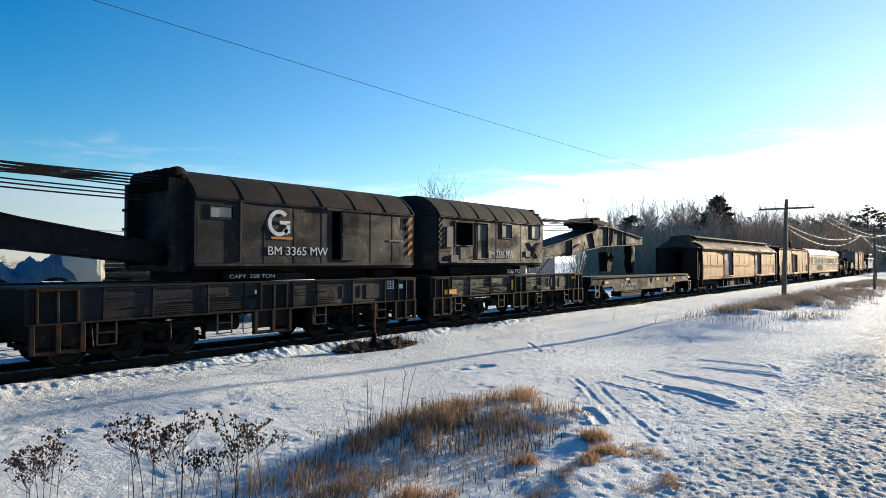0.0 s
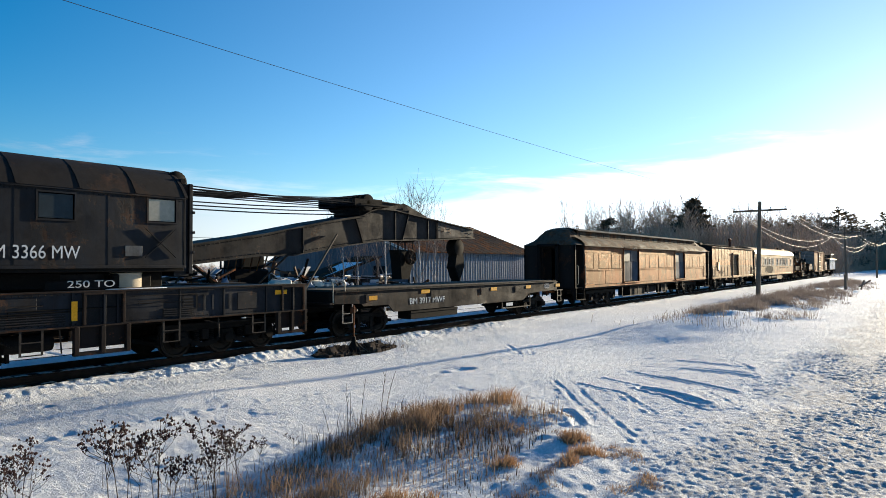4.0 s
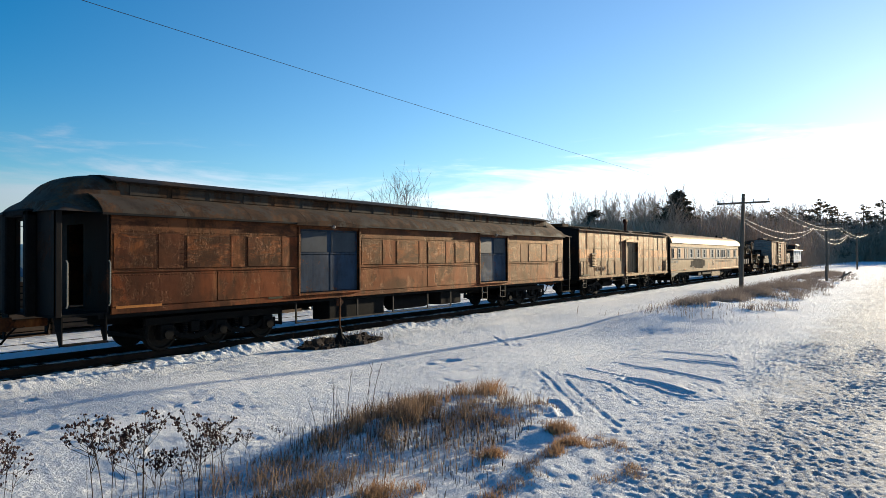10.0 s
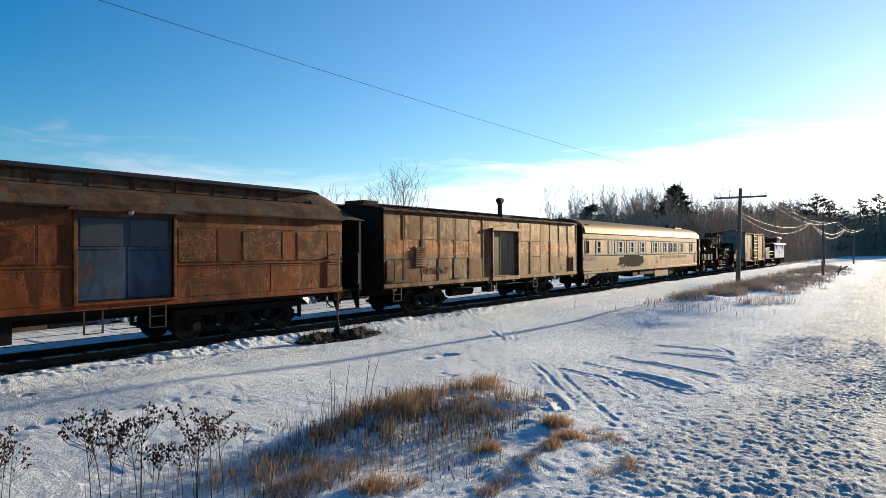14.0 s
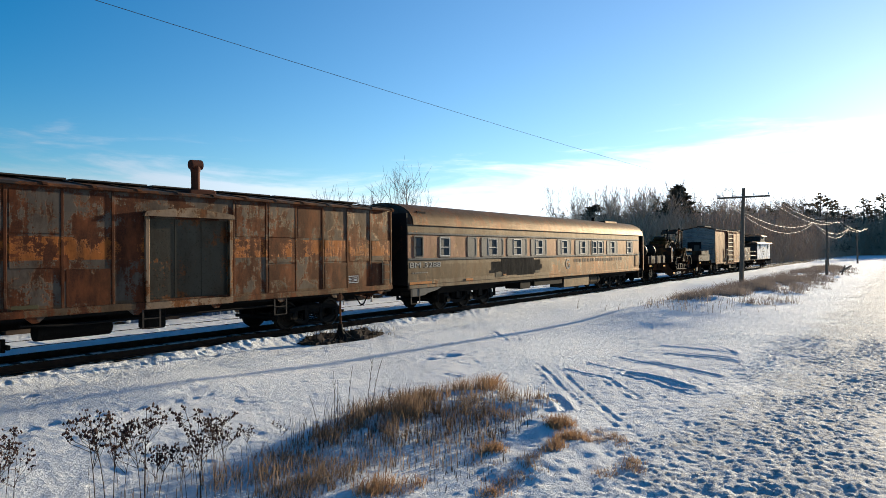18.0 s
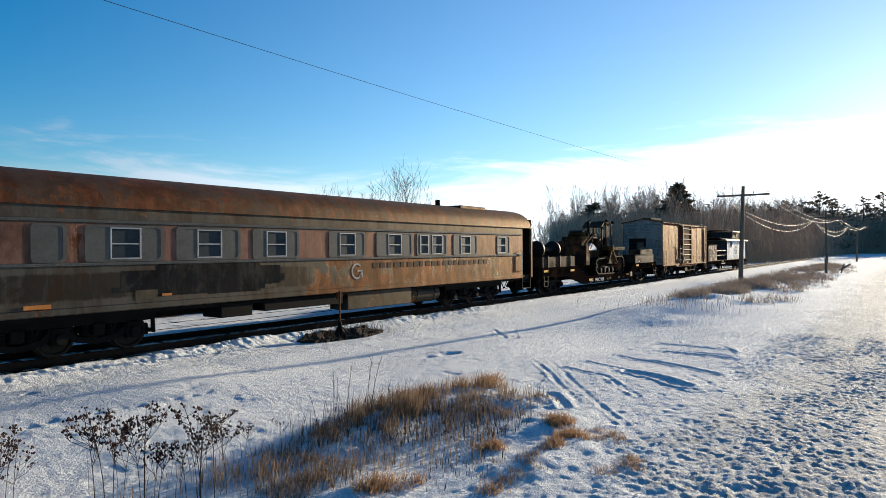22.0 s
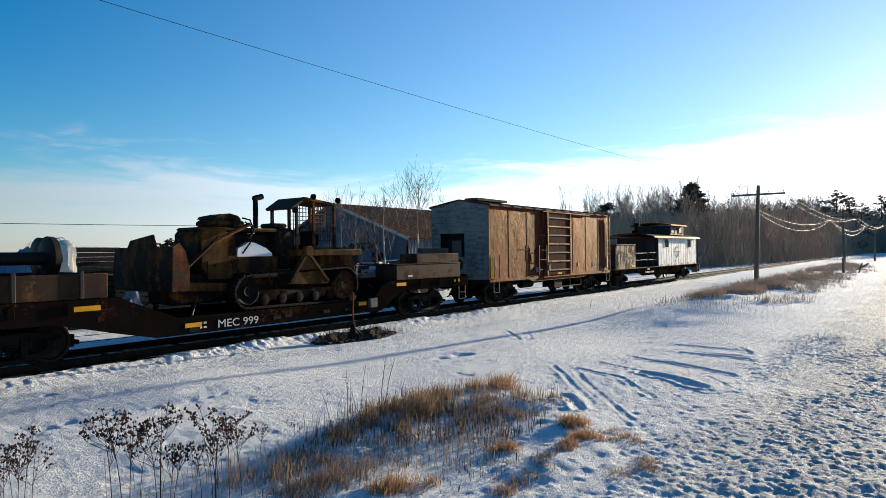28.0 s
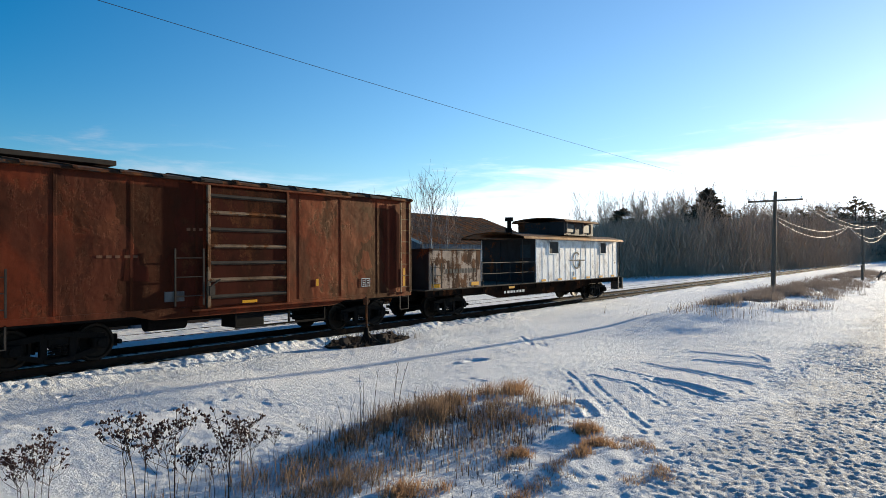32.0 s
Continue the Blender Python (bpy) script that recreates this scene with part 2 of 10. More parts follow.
def painted(name, col, amount=0.4, rough=0.62, streak=0.35, bands=(), size=1.0, rusts=(RUST_D, RUST_M, RUST_L), fade=0.2, dirt=0.3, spray=None, blotch=None, gloss=False, smear=None, sheen=0.12, worn=None, dust=None, dents=2.6, dent_shade=()):
    """Old paint on steel that rust breaks through, with runs down the side. bands: (low, high, colour) stripes by height."""
    k = Nodes(name)
    big = k.noise(0.9 / size, 9, 0.68, (1, 1, 1.15), (3, 0, 1), 0.3)
    run = k.noise(4.2 / size, 5, 0.6, (1, 1, 0.10), (0, 0, 5))
    fine = k.noise(16 / size, 8, 0.72)
    base = k.mix(k.range(k.noise(0.55, 5, 0.6), 0.3, 0.7), mul(col, 1 - fade), mul(col, 1 + fade))
    if bands:
        z = k.sep()[2]
        for lo, hi, bc in bands:
            inside = k.math("MULTIPLY", k.range(z, lo, lo + 0.008), k.range(z, hi - 0.008, hi, 1, 0))
            base = k.mix(inside, base, bc)
    base = k.mix(k.range(run, 0.48, 0.72, 0, dirt), base, mul(col, 0.3))
    field = k.math("ADD", k.math("MULTIPLY", big, 0.72), k.math("ADD", k.math("MULTIPLY", run, streak * 0.6), k.math("MULTIPLY", fine, 0.28)))
    if worn:
        # more rust along a stretch of the lower side
        x, _, z = k.sep()
        field = k.math("ADD", field, k.math("MULTIPLY", k.math("MULTIPLY", k.range(x, worn[0], worn[1]), k.range(z, worn[2], worn[2] + 0.1, 1, 0)), worn[3]))
    mid = 0.36 + streak * 0.3 + 0.14 + 0.13 - amount * 0.30
    edge = k.range(field, mid - 0.018, mid + 0.03, smooth=True)
    rust = k.mix(k.range(fine, 0.38, 0.62), rusts[0], rusts[1])
    rust = k.mix(k.range(k.noise(2.3, 7, 0.65, (1, 1, 0.4), (7, 1, 0)), 0.45, 0.68), rust, rusts[2])
    col_ = k.mix(edge, base, rust)
    if smear:
        # rust wiped along the sheet in lengthwise smears
        wipe = k.noise(1.35, 10, 0.74, (0.45, 1, 1.3), (6, 3, 8), 0.5)
        col_ = k.mix(k.range(wipe, 0.46, 0.54, 0, 0.85), col_, smear[0])
        wipe = k.noise(2.2, 10, 0.76, (0.4, 1, 1.5), (2, 9, 1), 0.6)
        col_ = k.mix(k.range(wipe, 0.53, 0.60, 0, 0.8), col_, smear[1])
    if blotch:
        # broad patches where the paint has weathered to another tone
        patch = k.noise(0.42, 4, 0.55, (1, 1, 0.7), (9, 2, 4), 0.6)
        col_ = k.mix(k.range(patch, 0.50, 0.56, 0, 0.75), col_, blotch[0])
        patch = k.noise(0.9, 6, 0.6, (1, 1, 0.35), (1, 6, 2), 0.4)
        col_ = k.mix(k.range(patch, 0.58, 0.68, 0, 0.6), col_, blotch[1])
    if spray:
        # black spray paint between two places along the side
        x, _, z = k.sep()
        blot = k.noise(1.5, 6, 0.7, (1, 1, 0.8), (2, 0, 0), 1.2)
        zone = k.math("MULTIPLY", k.math("MULTIPLY", k.range(x, spray[0], spray[0] + 0.8), k.range(x, spray[1] - 1.2, spray[1], 1, 0)), k.math("MULTIPLY", k.range(z, 1.12, 1.3), k.range(z, 1.80, 1.99, 1, 0)))
        drip = k.noise(5.5, 6, 0.65, (1, 1, 0.10), (6, 0, 1))
        col_ = k.mix(k.range(k.math("MULTIPLY", k.math("ADD", k.math("MULTIPLY", blot, 0.6), k.math("MULTIPLY", drip, 0.55)), zone), 0.40, 0.58, 0, 0.93), col_, (0.0125, 0.013, 0.0138))
    for x0, x1, ztop in dent_shade:
        # darker paint with a curling edge, standing for the shade of dents in the sheet
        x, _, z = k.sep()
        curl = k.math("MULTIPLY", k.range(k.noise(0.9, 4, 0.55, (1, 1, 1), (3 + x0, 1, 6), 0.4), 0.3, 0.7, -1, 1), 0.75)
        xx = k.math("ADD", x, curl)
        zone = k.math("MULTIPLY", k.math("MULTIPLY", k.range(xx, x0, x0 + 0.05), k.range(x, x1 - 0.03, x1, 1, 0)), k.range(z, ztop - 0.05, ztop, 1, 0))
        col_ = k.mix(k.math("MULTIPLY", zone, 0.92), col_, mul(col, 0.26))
    grime = k.noise(1.9, 10, 0.72, (1, 1, 0.55), (5, 8, 2), 0.3)
    col_ = k.mix(k.range(grime, 0.46, 0.66, 0, 0.62), col_, mul(rusts[0], 0.55))
    dent = k.noise(1.3, 3, 0.5, (1, 1, 0.8), (4, 2, 7), 0.2)
    if dust:
        # grey-brown dust that runs down from seams and lies in blotches, with rubbed darker patches
        fall = k.noise(7.5, 6, 0.65, (1, 1, 0.07), (2, 2, 9))
        haze = k.noise(0.75, 7, 0.66, (1, 1, 1.3), (8, 3, 2), 0.5)
        col_ = k.mix(k.range(k.math("ADD", k.math("MULTIPLY", fall, 0.55), k.math("MULTIPLY", haze, 0.6)), 0.52, 0.78, 0, 0.8), col_, dust)
        col_ = k.mix(k.range(k.noise(2.6, 8, 0.7, (1, 1, 0.5), (1, 8, 3), 0.4), 0.52, 0.64, 0, 0.75), col_, mul(col, 0.45))
    k.bump(k.math("ADD", k.math("ADD", k.math("MULTIPLY", fine, 0.6), k.math("MULTIPLY", edge, -0.45 if gloss else -0.35)), k.math("MULTIPLY", dent, dents)), 0.6, 0.007)
    if gloss: return k.done(col_, k.range(fine, 0.3, 0.7, rough - 0.24, rough - 0.02), 0.30, 0.16, (1.0, 0.78, 0.52))
    if dust: return k.done(col_, k.range(k.math("ADD", k.math("MULTIPLY", haze, 0.7), k.math("MULTIPLY", fine, 0.3)), 0.36, 0.62, rough - 0.08, 0.95), 0.0, 0.15)
    return k.done(col_, k.range(edge, 0, 1, rough, 0.92), 0.0, sheen)


MAT = {}
MAT["snow_patch"] = plain("snow", (0.80, 0.82, 0.86), 0.6, vary=0.06, grain=60, bump=0.35, dist=0.01)
MAT["black"] = painted("black_paint", (0.0075, 0.0080, 0.0095), 0.10, 0.5, 0.3, rusts=(RUST_D, (0.035, 0.018, 0.011), (0.08, 0.035, 0.018)), dirt=0.2, dust=(0.0150, 0.0135, 0.0125))
MAT["crane"] = painted("crane_paint", (0.0095, 0.0120, 0.0165), 0.20, 0.45, 0.45, rusts=((0.018, 0.011, 0.008), (0.036, 0.019, 0.012), (0.09, 0.04, 0.02)), dirt=0.25, dust=(0.0150, 0.0135, 0.0125))
MAT["crane_roof"] = painted("crane_roof_paint", (0.0120, 0.0112, 0.0115), 0.32, 0.7, 0.2, rusts=((0.018, 0.012, 0.009), (0.034, 0.019, 0.012), (0.07, 0.034, 0.019)), dust=(0.018, 0.0155, 0.0145))
MAT["blue_black"] = painted("blue_black_paint", (0.0105, 0.0135, 0.0195), 0.16, 0.45, 0.35, rusts=((0.018, 0.011, 0.008), (0.036, 0.019, 0.012), (0.09, 0.04, 0.02)), dust=(0.0150, 0.0135, 0.0125))
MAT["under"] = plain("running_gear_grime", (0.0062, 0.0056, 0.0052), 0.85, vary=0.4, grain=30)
MAT["steel"] = plain("worn_steel", (0.24, 0.22, 0.20), 0.38, 0.9, vary=0.25, grain=60)
MAT["rail_top"] = plain("rail_steel", (0.36, 0.33, 0.30), 0.25, 0.9, vary=0.2)
MAT["rail_side"] = plain("rail_rust", (0.030, 0.017, 0.011), 0.85, vary=0.4)
MAT["rusty"] = painted("rusty_iron", (0.038, 0.017, 0.010), 0.6, 0.85, 0.2)
MAT["grab"] = plain("grab_iron", (0.050, 0.040, 0.032), 0.6, vary=0.4, grain=30)
MAT["yellow"] = plain("reflector_yellow", (0.78, 0.35, 0.016), 0.5, vary=0.12, grain=25)
MAT["white"] = plain("stencil_white", (0.66, 0.66, 0.64), 0.7, vary=0.2, grain=18)
MAT["orange"] = plain("stripe_orange", (0.55, 0.20, 0.05), 0.7, vary=0.2)
MAT["glass"] = plain("dusty_glass", (0.022, 0.034, 0.042), 0.45, vary=0.3, grain=8, bump=0.03)
MAT["pale_glass"] = plain("pale_plastic_pane", (0.30, 0.29, 0.24), 0.5, vary=0.15, grain=9, bump=0.05)
# near-black that puts the shade of insides and slots into the colour
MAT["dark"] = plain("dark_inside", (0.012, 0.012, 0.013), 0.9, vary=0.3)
MAT["cable"] = plain("wire_rope", (0.020, 0.019, 0.018), 0.6, 0.2, vary=0.3)
MAT["wood"] = plain("grey_boards", (0.085, 0.07, 0.06), 0.85, vary=0.35, scale=1.5, grain=14, stretch=(1, 6, 6), isl=0.6)
MAT["deck"] = plain("deck_planks", (0.10, 0.080, 0.062), 0.9, vary=0.35, scale=1.5, grain=12, stretch=(4, 1, 4), isl=0.6)

# ---- ground ----
def lattice(x, y, seed):
    n = (x.astype(np.int64) * 374761393 + y.astype(np.int64) * 668265263 + seed * 69069) & 0x7FFFFFFF
    n = ((n ^ (n >> 13)) * 1274126177) & 0x7FFFFFFF
    return ((n ^ (n >> 16)) & 0xFFFF) / 65535.0


def vnoise(x, y, seed=0):
    """Smooth noise in 0..1 over arrays."""
    x0, y0 = np.floor(x), np.floor(y)
    u, v = x - x0, y - y0
    u, v = u * u * (3 - 2 * u), v * v * (3 - 2 * v)
    a, b, c, d = (lattice(x0 + i, y0 + j, seed) for i, j in ((0, 0), (1, 0), (0, 1), (1, 1)))
    return (a * (1 - u) + b * u) * (1 - v) + (c * (1 - u) + d * u) * v


def step(x, a, b):
    k = np.clip((x - a) / (b - a), 0, 1)
    return k * k * (3 - 2 * k)


def lane(x, y, pts, width, depth):
    """A wheel rut along a few points: pressed in, with raised lips."""
    best = np.full_like(x, 1e9)
    for (ax, ay), (bx, by) in zip(pts, pts[1:]):
        dx, dy = bx - ax, by - ay
        k = np.clip(((x - ax) * dx + (y - ay) * dy) / (dx * dx + dy * dy), 0, 1)
        best = np.minimum(best, np.hypot(x - ax - k * dx, y - ay - k * dy))
    r = best / width
    return -0.8 * depth * np.exp(-r ** 4) + depth * 0.65 * np.exp(-((r - 1.5) / 0.45) ** 2)


RUTS = (((13.3, 6.9), (12.2, 6.05), (11.0, 5.2), (9.9, 4.35)), ((13.5, 6.6), (12.3, 5.75), (11.15, 4.95), (9.85, 3.95), (9.0, 3.2)),
        ((15.5, 5.9), (14.9, 5.1), (14.3, 4.2), (12.2, 2.65)), ((16.75, 5.9), (16.5, 5.0), (16.3, 4.3), (15.8, 3.05)), ((15.2, 5.3), (14.9, 4.8), (14.15, 3.7), (13.7, 3.0)),
        ((18.4, 5.6), (17.5, 4.35), (17.1, 3.45)), ((12.9, 6.0), (12.25, 4.8), (11.15, 4.0)), ((19.3, 4.8), (18.1, 4.0), (16.9, 3.35)), ((14.1, 6.0), (13.25, 4.85), (12.6, 4.25)),
        ((17.4, 6.0), (16.9, 5.1), (16.6, 4.2), (16.2, 3.2)), ((20.4, 12.0), (16.7, 9.6)), ((20.6, 11.7), (17.75, 9.8)))
CUTS = ((((13.0, 4.6), (12.75, 4.0), (12.1, 3.28)), 0.15, 0.036), (((14.9, 4.75), (14.2, 3.75), (13.7, 3.05)), 0.08, 0.015), (((16.5, 4.9), (16.2, 4.1), (15.9, 3.3)), 0.07, 0.013),
        (((10.2, 5.0), (9.7, 4.55), (9.35, 4.35)), 0.10, 0.03), (((18.6, 11.2), (17.6, 10.2)), 0.10, 0.016), (((11.9, 4.55), (11.4, 4.1), (10.9, 3.7)), 0.06, 0.010))
DIPS = ((13.7, 9.6, 0.35, 0.22, 0.07), (5.06, 12.7, 0.10, 0.10, 0.09), (7.0, 10.9, 0.35, 0.18, 0.03), (13.0, 9.75, 0.25, 0.2, 0.05)) + tuple(
    (x, y, 0.10, 0.06, 0.035) for x, y in ((4.1, 10.3), (4.4, 10.32), (5.04, 10.27), (5.42, 10.23), (5.69, 10.22), (6.34, 10.21), (6.63, 10.16), (6.97, 10.22), (7.58, 10.1), (7.86, 10.05), (8.61, 9.91), (8.95, 9.92), (9.6, 9.8)))


def height(x, y):
    """The snow's surface: road by the camera, open strip, ballast shoulder, yard behind the railway."""
    z = -0.25 + 0.05 * (vnoise(x * 0.25, y * 0.25, 3) - 0.5) + 0.03 * (vnoise(x * 0.9, y * 0.9, 4) - 0.5)
    near = np.exp(-np.hypot(x, y) / 45)
    z += (0.019 * (vnoise(x * 5, y * 9, 5) - 0.5) + 0.016 * (vnoise(x * 13, y * 13, 41) - 0.5)) * near
    # long low drifts with a steep lee side
    d = vnoise(x * 0.35 + y * 0.1, y * 1.3, 42)
    z += 0.035 * near * (d - np.floor(d * 3) / 3)
    z += 0.07 * near * step(-x, -13, -5) * (vnoise(x * 0.55, y * 1.1, 43) - 0.5) * step(y, 5, 7.5) * step(-y, -14, -11.5)
    # rough, trodden snow of the road: clods of several sizes in worn lanes
    road = step(-y, -3.5 - 0.10 * np.clip(x - 14, 0, 10) - 1.0 * (vnoise(x * 0.6, y * 0.6, 6) - 0.4) - 0.5 * (vnoise(x * 3, y * 3, 66) - 0.5), -2.1)
    worn = 0.45 + 0.75 * step(vnoise(x * 0.35, y * 1.5, 67), 0.25, 0.7)
    billow = lambda fx, fy, q: np.abs(2 * vnoise(x * fx + y * 0.13 * fx, y * fy - x * 0.11 * fy, q) - 1)
    clod = 0.6 * billow(7, 10, 7) + 0.75 * billow(11, 14, 8) + 0.85 * billow(19, 22, 68)
    z += road * (0.019 * clod * worn + 0.020 * (vnoise(x * 1.6, y * 3.4, 9) - 0.5))
    # trampled margin between the road and the grass
    z += 0.022 * step(-y, -5.2, -3.2) * step(-x, -12.5, -9.5) * (1 - road) * (vnoise(x * 6, y * 7, 69) - 0.5) * (0.3 + vnoise(x * 1.3, y * 1.3, 70))
    for i, r in enumerate(RUTS):
        z += lane(x, y, r, 0.06, 0.011) * (0.2 + 1.5 * vnoise(x * 0.8 + i * 7, y * 0.8, 31))
    for i, (p, w, dd) in enumerate(CUTS):
        z += lane(x, y, p, w * (0.75 + 0.5 * vnoise(x * 2.3, y * 2.3, 50 + i)), dd)
    for cx, cy, rx, ry, d in DIPS:
        z -= d * np.exp(-(((x - cx) / rx) ** 2 + ((y - cy) / ry) ** 2) ** 2)
    # hummocks that carry the dry grass
    for cx, cy, rx, ry, hh in ((8.6, 6.3, 1.9, 0.8, 0.11), (6.2, 6.1, 1.3, 0.6, 0.09), (8.5, 4.15, 0.8, 0.45, 0.07), (7.4, 3.5, 0.8, 0.35, 0.06), (4.9, 4.8, 0.8, 0.5, 0.07), (9.5, 5.2, 0.6, 0.5, 0.07), (6.6, 3.6, 0.6, 0.3, 0.04)):
        q = ((x - cx) / rx) ** 2 + ((y - cy) / ry) ** 2
        z += hh * np.exp(-q ** 1.4) * (0.6 + 0.5 * vnoise(x * 2.1, y * 2.1, 60) + 0.3 * vnoise(x * 6.1, y * 6.1, 71))
    face = step(x - 1.0 + 1.2 * (y - 7.2) * 0.5 + 1.6 * (vnoise(x * 0.4, y * 0.8, 61) - 0.5), 27.6, 29.4)
    bank = face * step(-x, -130, -80) * np.exp(-((y - 7.2) / 2.1) ** 2)
    z += bank * (0.05 + 0.22 * (vnoise(x * 0.7, y * 0.7, 11) - 0.5))
    rise = 0.30 * step(x, 19.5, 27.0) + 0.70 * step(x + 0.7 * (y - 7.7) + 1.6 * (vnoise(x * 0.5, y * 0.7, 74) - 0.5), 21.5, 29.6)
    z += np.exp(-((y - 7.5) / 2.5) ** 2) * step(x, 11.0, 20.0) * step(-x, -130, -80) * (-0.32 + 0.62 * rise)
    # shallow ditch along the line
    z -= 0.17 * step(x, 6.5, 12) * step(-x, -60, -34) * np.exp(-((y - 10.7) / 1.7) ** 2)
    # shoulder and trackbed
    crumb = np.exp(-((y - 14.35) / 0.45) ** 2) * (0.4 + 0.9 * vnoise(x * 0.6, y, 62))
    z += 0.16 * np.exp(-((y - 14.5) / 0.42) ** 2) * (0.55 + 0.5 * vnoise(x * 0.9, y * 2, 12)) + crumb * (0.045 * np.abs(vnoise(x * 6, y * 6, 13) - 0.5) * 2 + 0.04 * (vnoise(x * 12, y * 12, 63) - 0.5))
    z -= 0.20 * np.exp(-(((x - 13.9) / 1.3) ** 2 + ((y - 13.75) / 0.55) ** 2))
    bed = step(y + 0.12 * (vnoise(x * 3, y * 0.5, 64) - 0.5), 14.72, 14.88)
    z = z * (1 - bed) + bed * (-0.21 + 0.03 * (vnoise(x * 7, y * 7, 14) - 0.5))
    yard = step(y, 24, 40)
    z += yard * 0.15 * (vnoise(x * 0.2, y * 0.2, 15) - 0.3)
    far = step(np.hypot(x, y), 120, 400)
    return z * (1 - far) + far * (-0.25 + 0.0 * z)


def spread(lo, hi, fine, a, b, grow=1.07):
    """Coordinates from lo to hi: even steps between a and b, widening outside."""
    mid = list(np.arange(a, b, fine))
    up, s, x = [], fine, mid[-1]
    while x < hi:
        s *= grow
        x += s
        up.append(min(x, hi))
    down, s, x = [], fine, a
    while x > lo:
        s *= grow
        x -= s
        down.append(max(x, lo))
    return np.array(down[::-1] + mid + up)


def grid_object(name, xs, ys, zf, material):
    gx, gy = np.meshgrid(xs, ys)
    gz = zf(gx, gy)
    nx, ny = len(xs), len(ys)
    co = np.stack([gx, gy, gz], -1).reshape(-1, 3).astype(np.float32)
    i = (np.arange(ny - 1)[:, None] * nx + np.arange(nx - 1)[None, :]).ravel()
    quads = np.stack([i, i + 1, i + 1 + nx, i + nx], 1).astype(np.int32)
    me = bpy.data.meshes.new(name)
    me.vertices.add(len(co))
    me.vertices.foreach_set("co", co.ravel())
    me.loops.add(quads.size)
    me.loops.foreach_set("vertex_index", quads.ravel())
    me.polygons.add(len(quads))
    me.polygons.foreach_set("loop_start", np.arange(0, quads.size, 4, dtype=np.int32))
    me.update(calc_edges=True)
    me.validate()
    me.shade_smooth()
    me.materials.append(material)
    return new(name, me)


def snow_material():
    k = Nodes("winter_ground")
    y = k.sep()[1]
    fine, mid, big = k.noise(24, 5, 0.65), k.noise(8, 6, 0.6), k.noise(0.5, 5, 0.6)
    c = k.mix(k.range(big, 0.35, 0.7), (0.84, 0.88, 0.91), (0.90, 0.92, 0.935))
    # grit pressed into the road's snow
    wob = k.math("ADD", y, k.math("MULTIPLY", k.range(k.noise(1.1, 4), 0.3, 0.7, -1, 1), 0.8))
    on_road = k.range(wob, 1.2, 3.2, 1, 0, True)
    grit = k.range(k.math("ADD", k.math("MULTIPLY", k.noise(11, 3, 0.55, (0.8, 1.1, 1), (5, 2, 0), 0.6), 0.75), k.math("MULTIPLY", fine, 0.25)), 0.50, 0.58)
    c = k.mix(k.math("MULTIPLY", k.math("MULTIPLY", grit, on_road), 0.48), c, (0.28, 0.245, 0.21))
    c = k.mix(k.math("MULTIPLY", on_road, 0.08), c, (0.62, 0.61, 0.59))
    # bare stones and cinders by the near rail, with train shade painted in
    edge = k.math("ADD", y, k.math("MULTIPLY", k.range(k.noise(2.2, 5, 0.7, (0.5, 1, 1)), 0.3, 0.7, -1, 1), 0.10))
    bare = k.math("MAXIMUM", k.math("MULTIPLY", k.range(edge, 14.86, 14.90), k.range(edge, 15.08, 15.12, 1, 0)), k.math("MULTIPLY", k.range(edge, 15.25, 15.29), k.range(edge, 15.44, 15.48, 1, 0)))
    bare2 = k.math("MULTIPLY", k.range(edge, 16.72, 16.76), k.range(edge, 16.96, 17.0, 1, 0))
    # blacker than cinders: the shade of shoulder and train is in this colour
    stones = k.mix(k.range(fine, 0.3, 0.7), (0.004, 0.0035, 0.003), (0.018, 0.015, 0.012))
    c = k.mix(k.math("MAXIMUM", bare, k.math("MULTIPLY", bare2, 0.8)), c, stones)
    # trodden earth under the bank's weeds
    crumb = k.noise(34, 4, 0.7, (1, 1, 1), (4, 4, 0))
    rough_ = k.math("MULTIPLY", k.math("ADD", crumb, k.math("MULTIPLY", mid, 1.0)), k.math("MULTIPLY", on_road, 0.9))
    grains = k.math("MULTIPLY", k.noise(15, 5, 0.7, (0.9, 1.2, 1), (3, 1, 0), 0.2), 0.75)
    k.bump(k.math("ADD", k.math("ADD", k.math("ADD", k.math("MULTIPLY", mid, 0.35), k.math("MULTIPLY", fine, 0.55)), rough_), grains), 1.0, 0.13)
    return k.done(c, k.range(fine, 0.3, 0.7, 0.7, 0.95), 0.0, 0.08)


xs = spread(-700, 1500, 0.034, 3.4, 21.0, 1.03)
ys = spread(-600, 1200, 0.034, -2.0, 7.4, 1.05)
ys = np.concatenate([ys[ys <= 7.4], np.arange(7.44, 15.3, 0.065), spread(15.3, 1200, 0.07, 15.3, 15.5, 1.06)])
ground = grid_object("ground", xs, ys, height, snow_material())
tagged(ground, "sunlit snow cover with a rough rutted road and a shade-darkened bare strip by the rails", "snow", kind="structure")


def ground_z(x, y):
    return float(height(np.array([float(x)]), np.array([float(y)]))[0])


# ---- railway ----
def rail_profile():
    return [(-0.065, -0.16), (0.065, -0.16), (0.065, -0.145), (0.012, -0.125), (0.012, -0.045), (0.034, -0.035), (0.036, -0.004),
            (0.030, 0.0), (-0.030, 0.0), (-0.036, -0.004), (-0.034, -0.035), (-0.012, -0.045), (-0.012, -0.125), (-0.065, -0.145)]


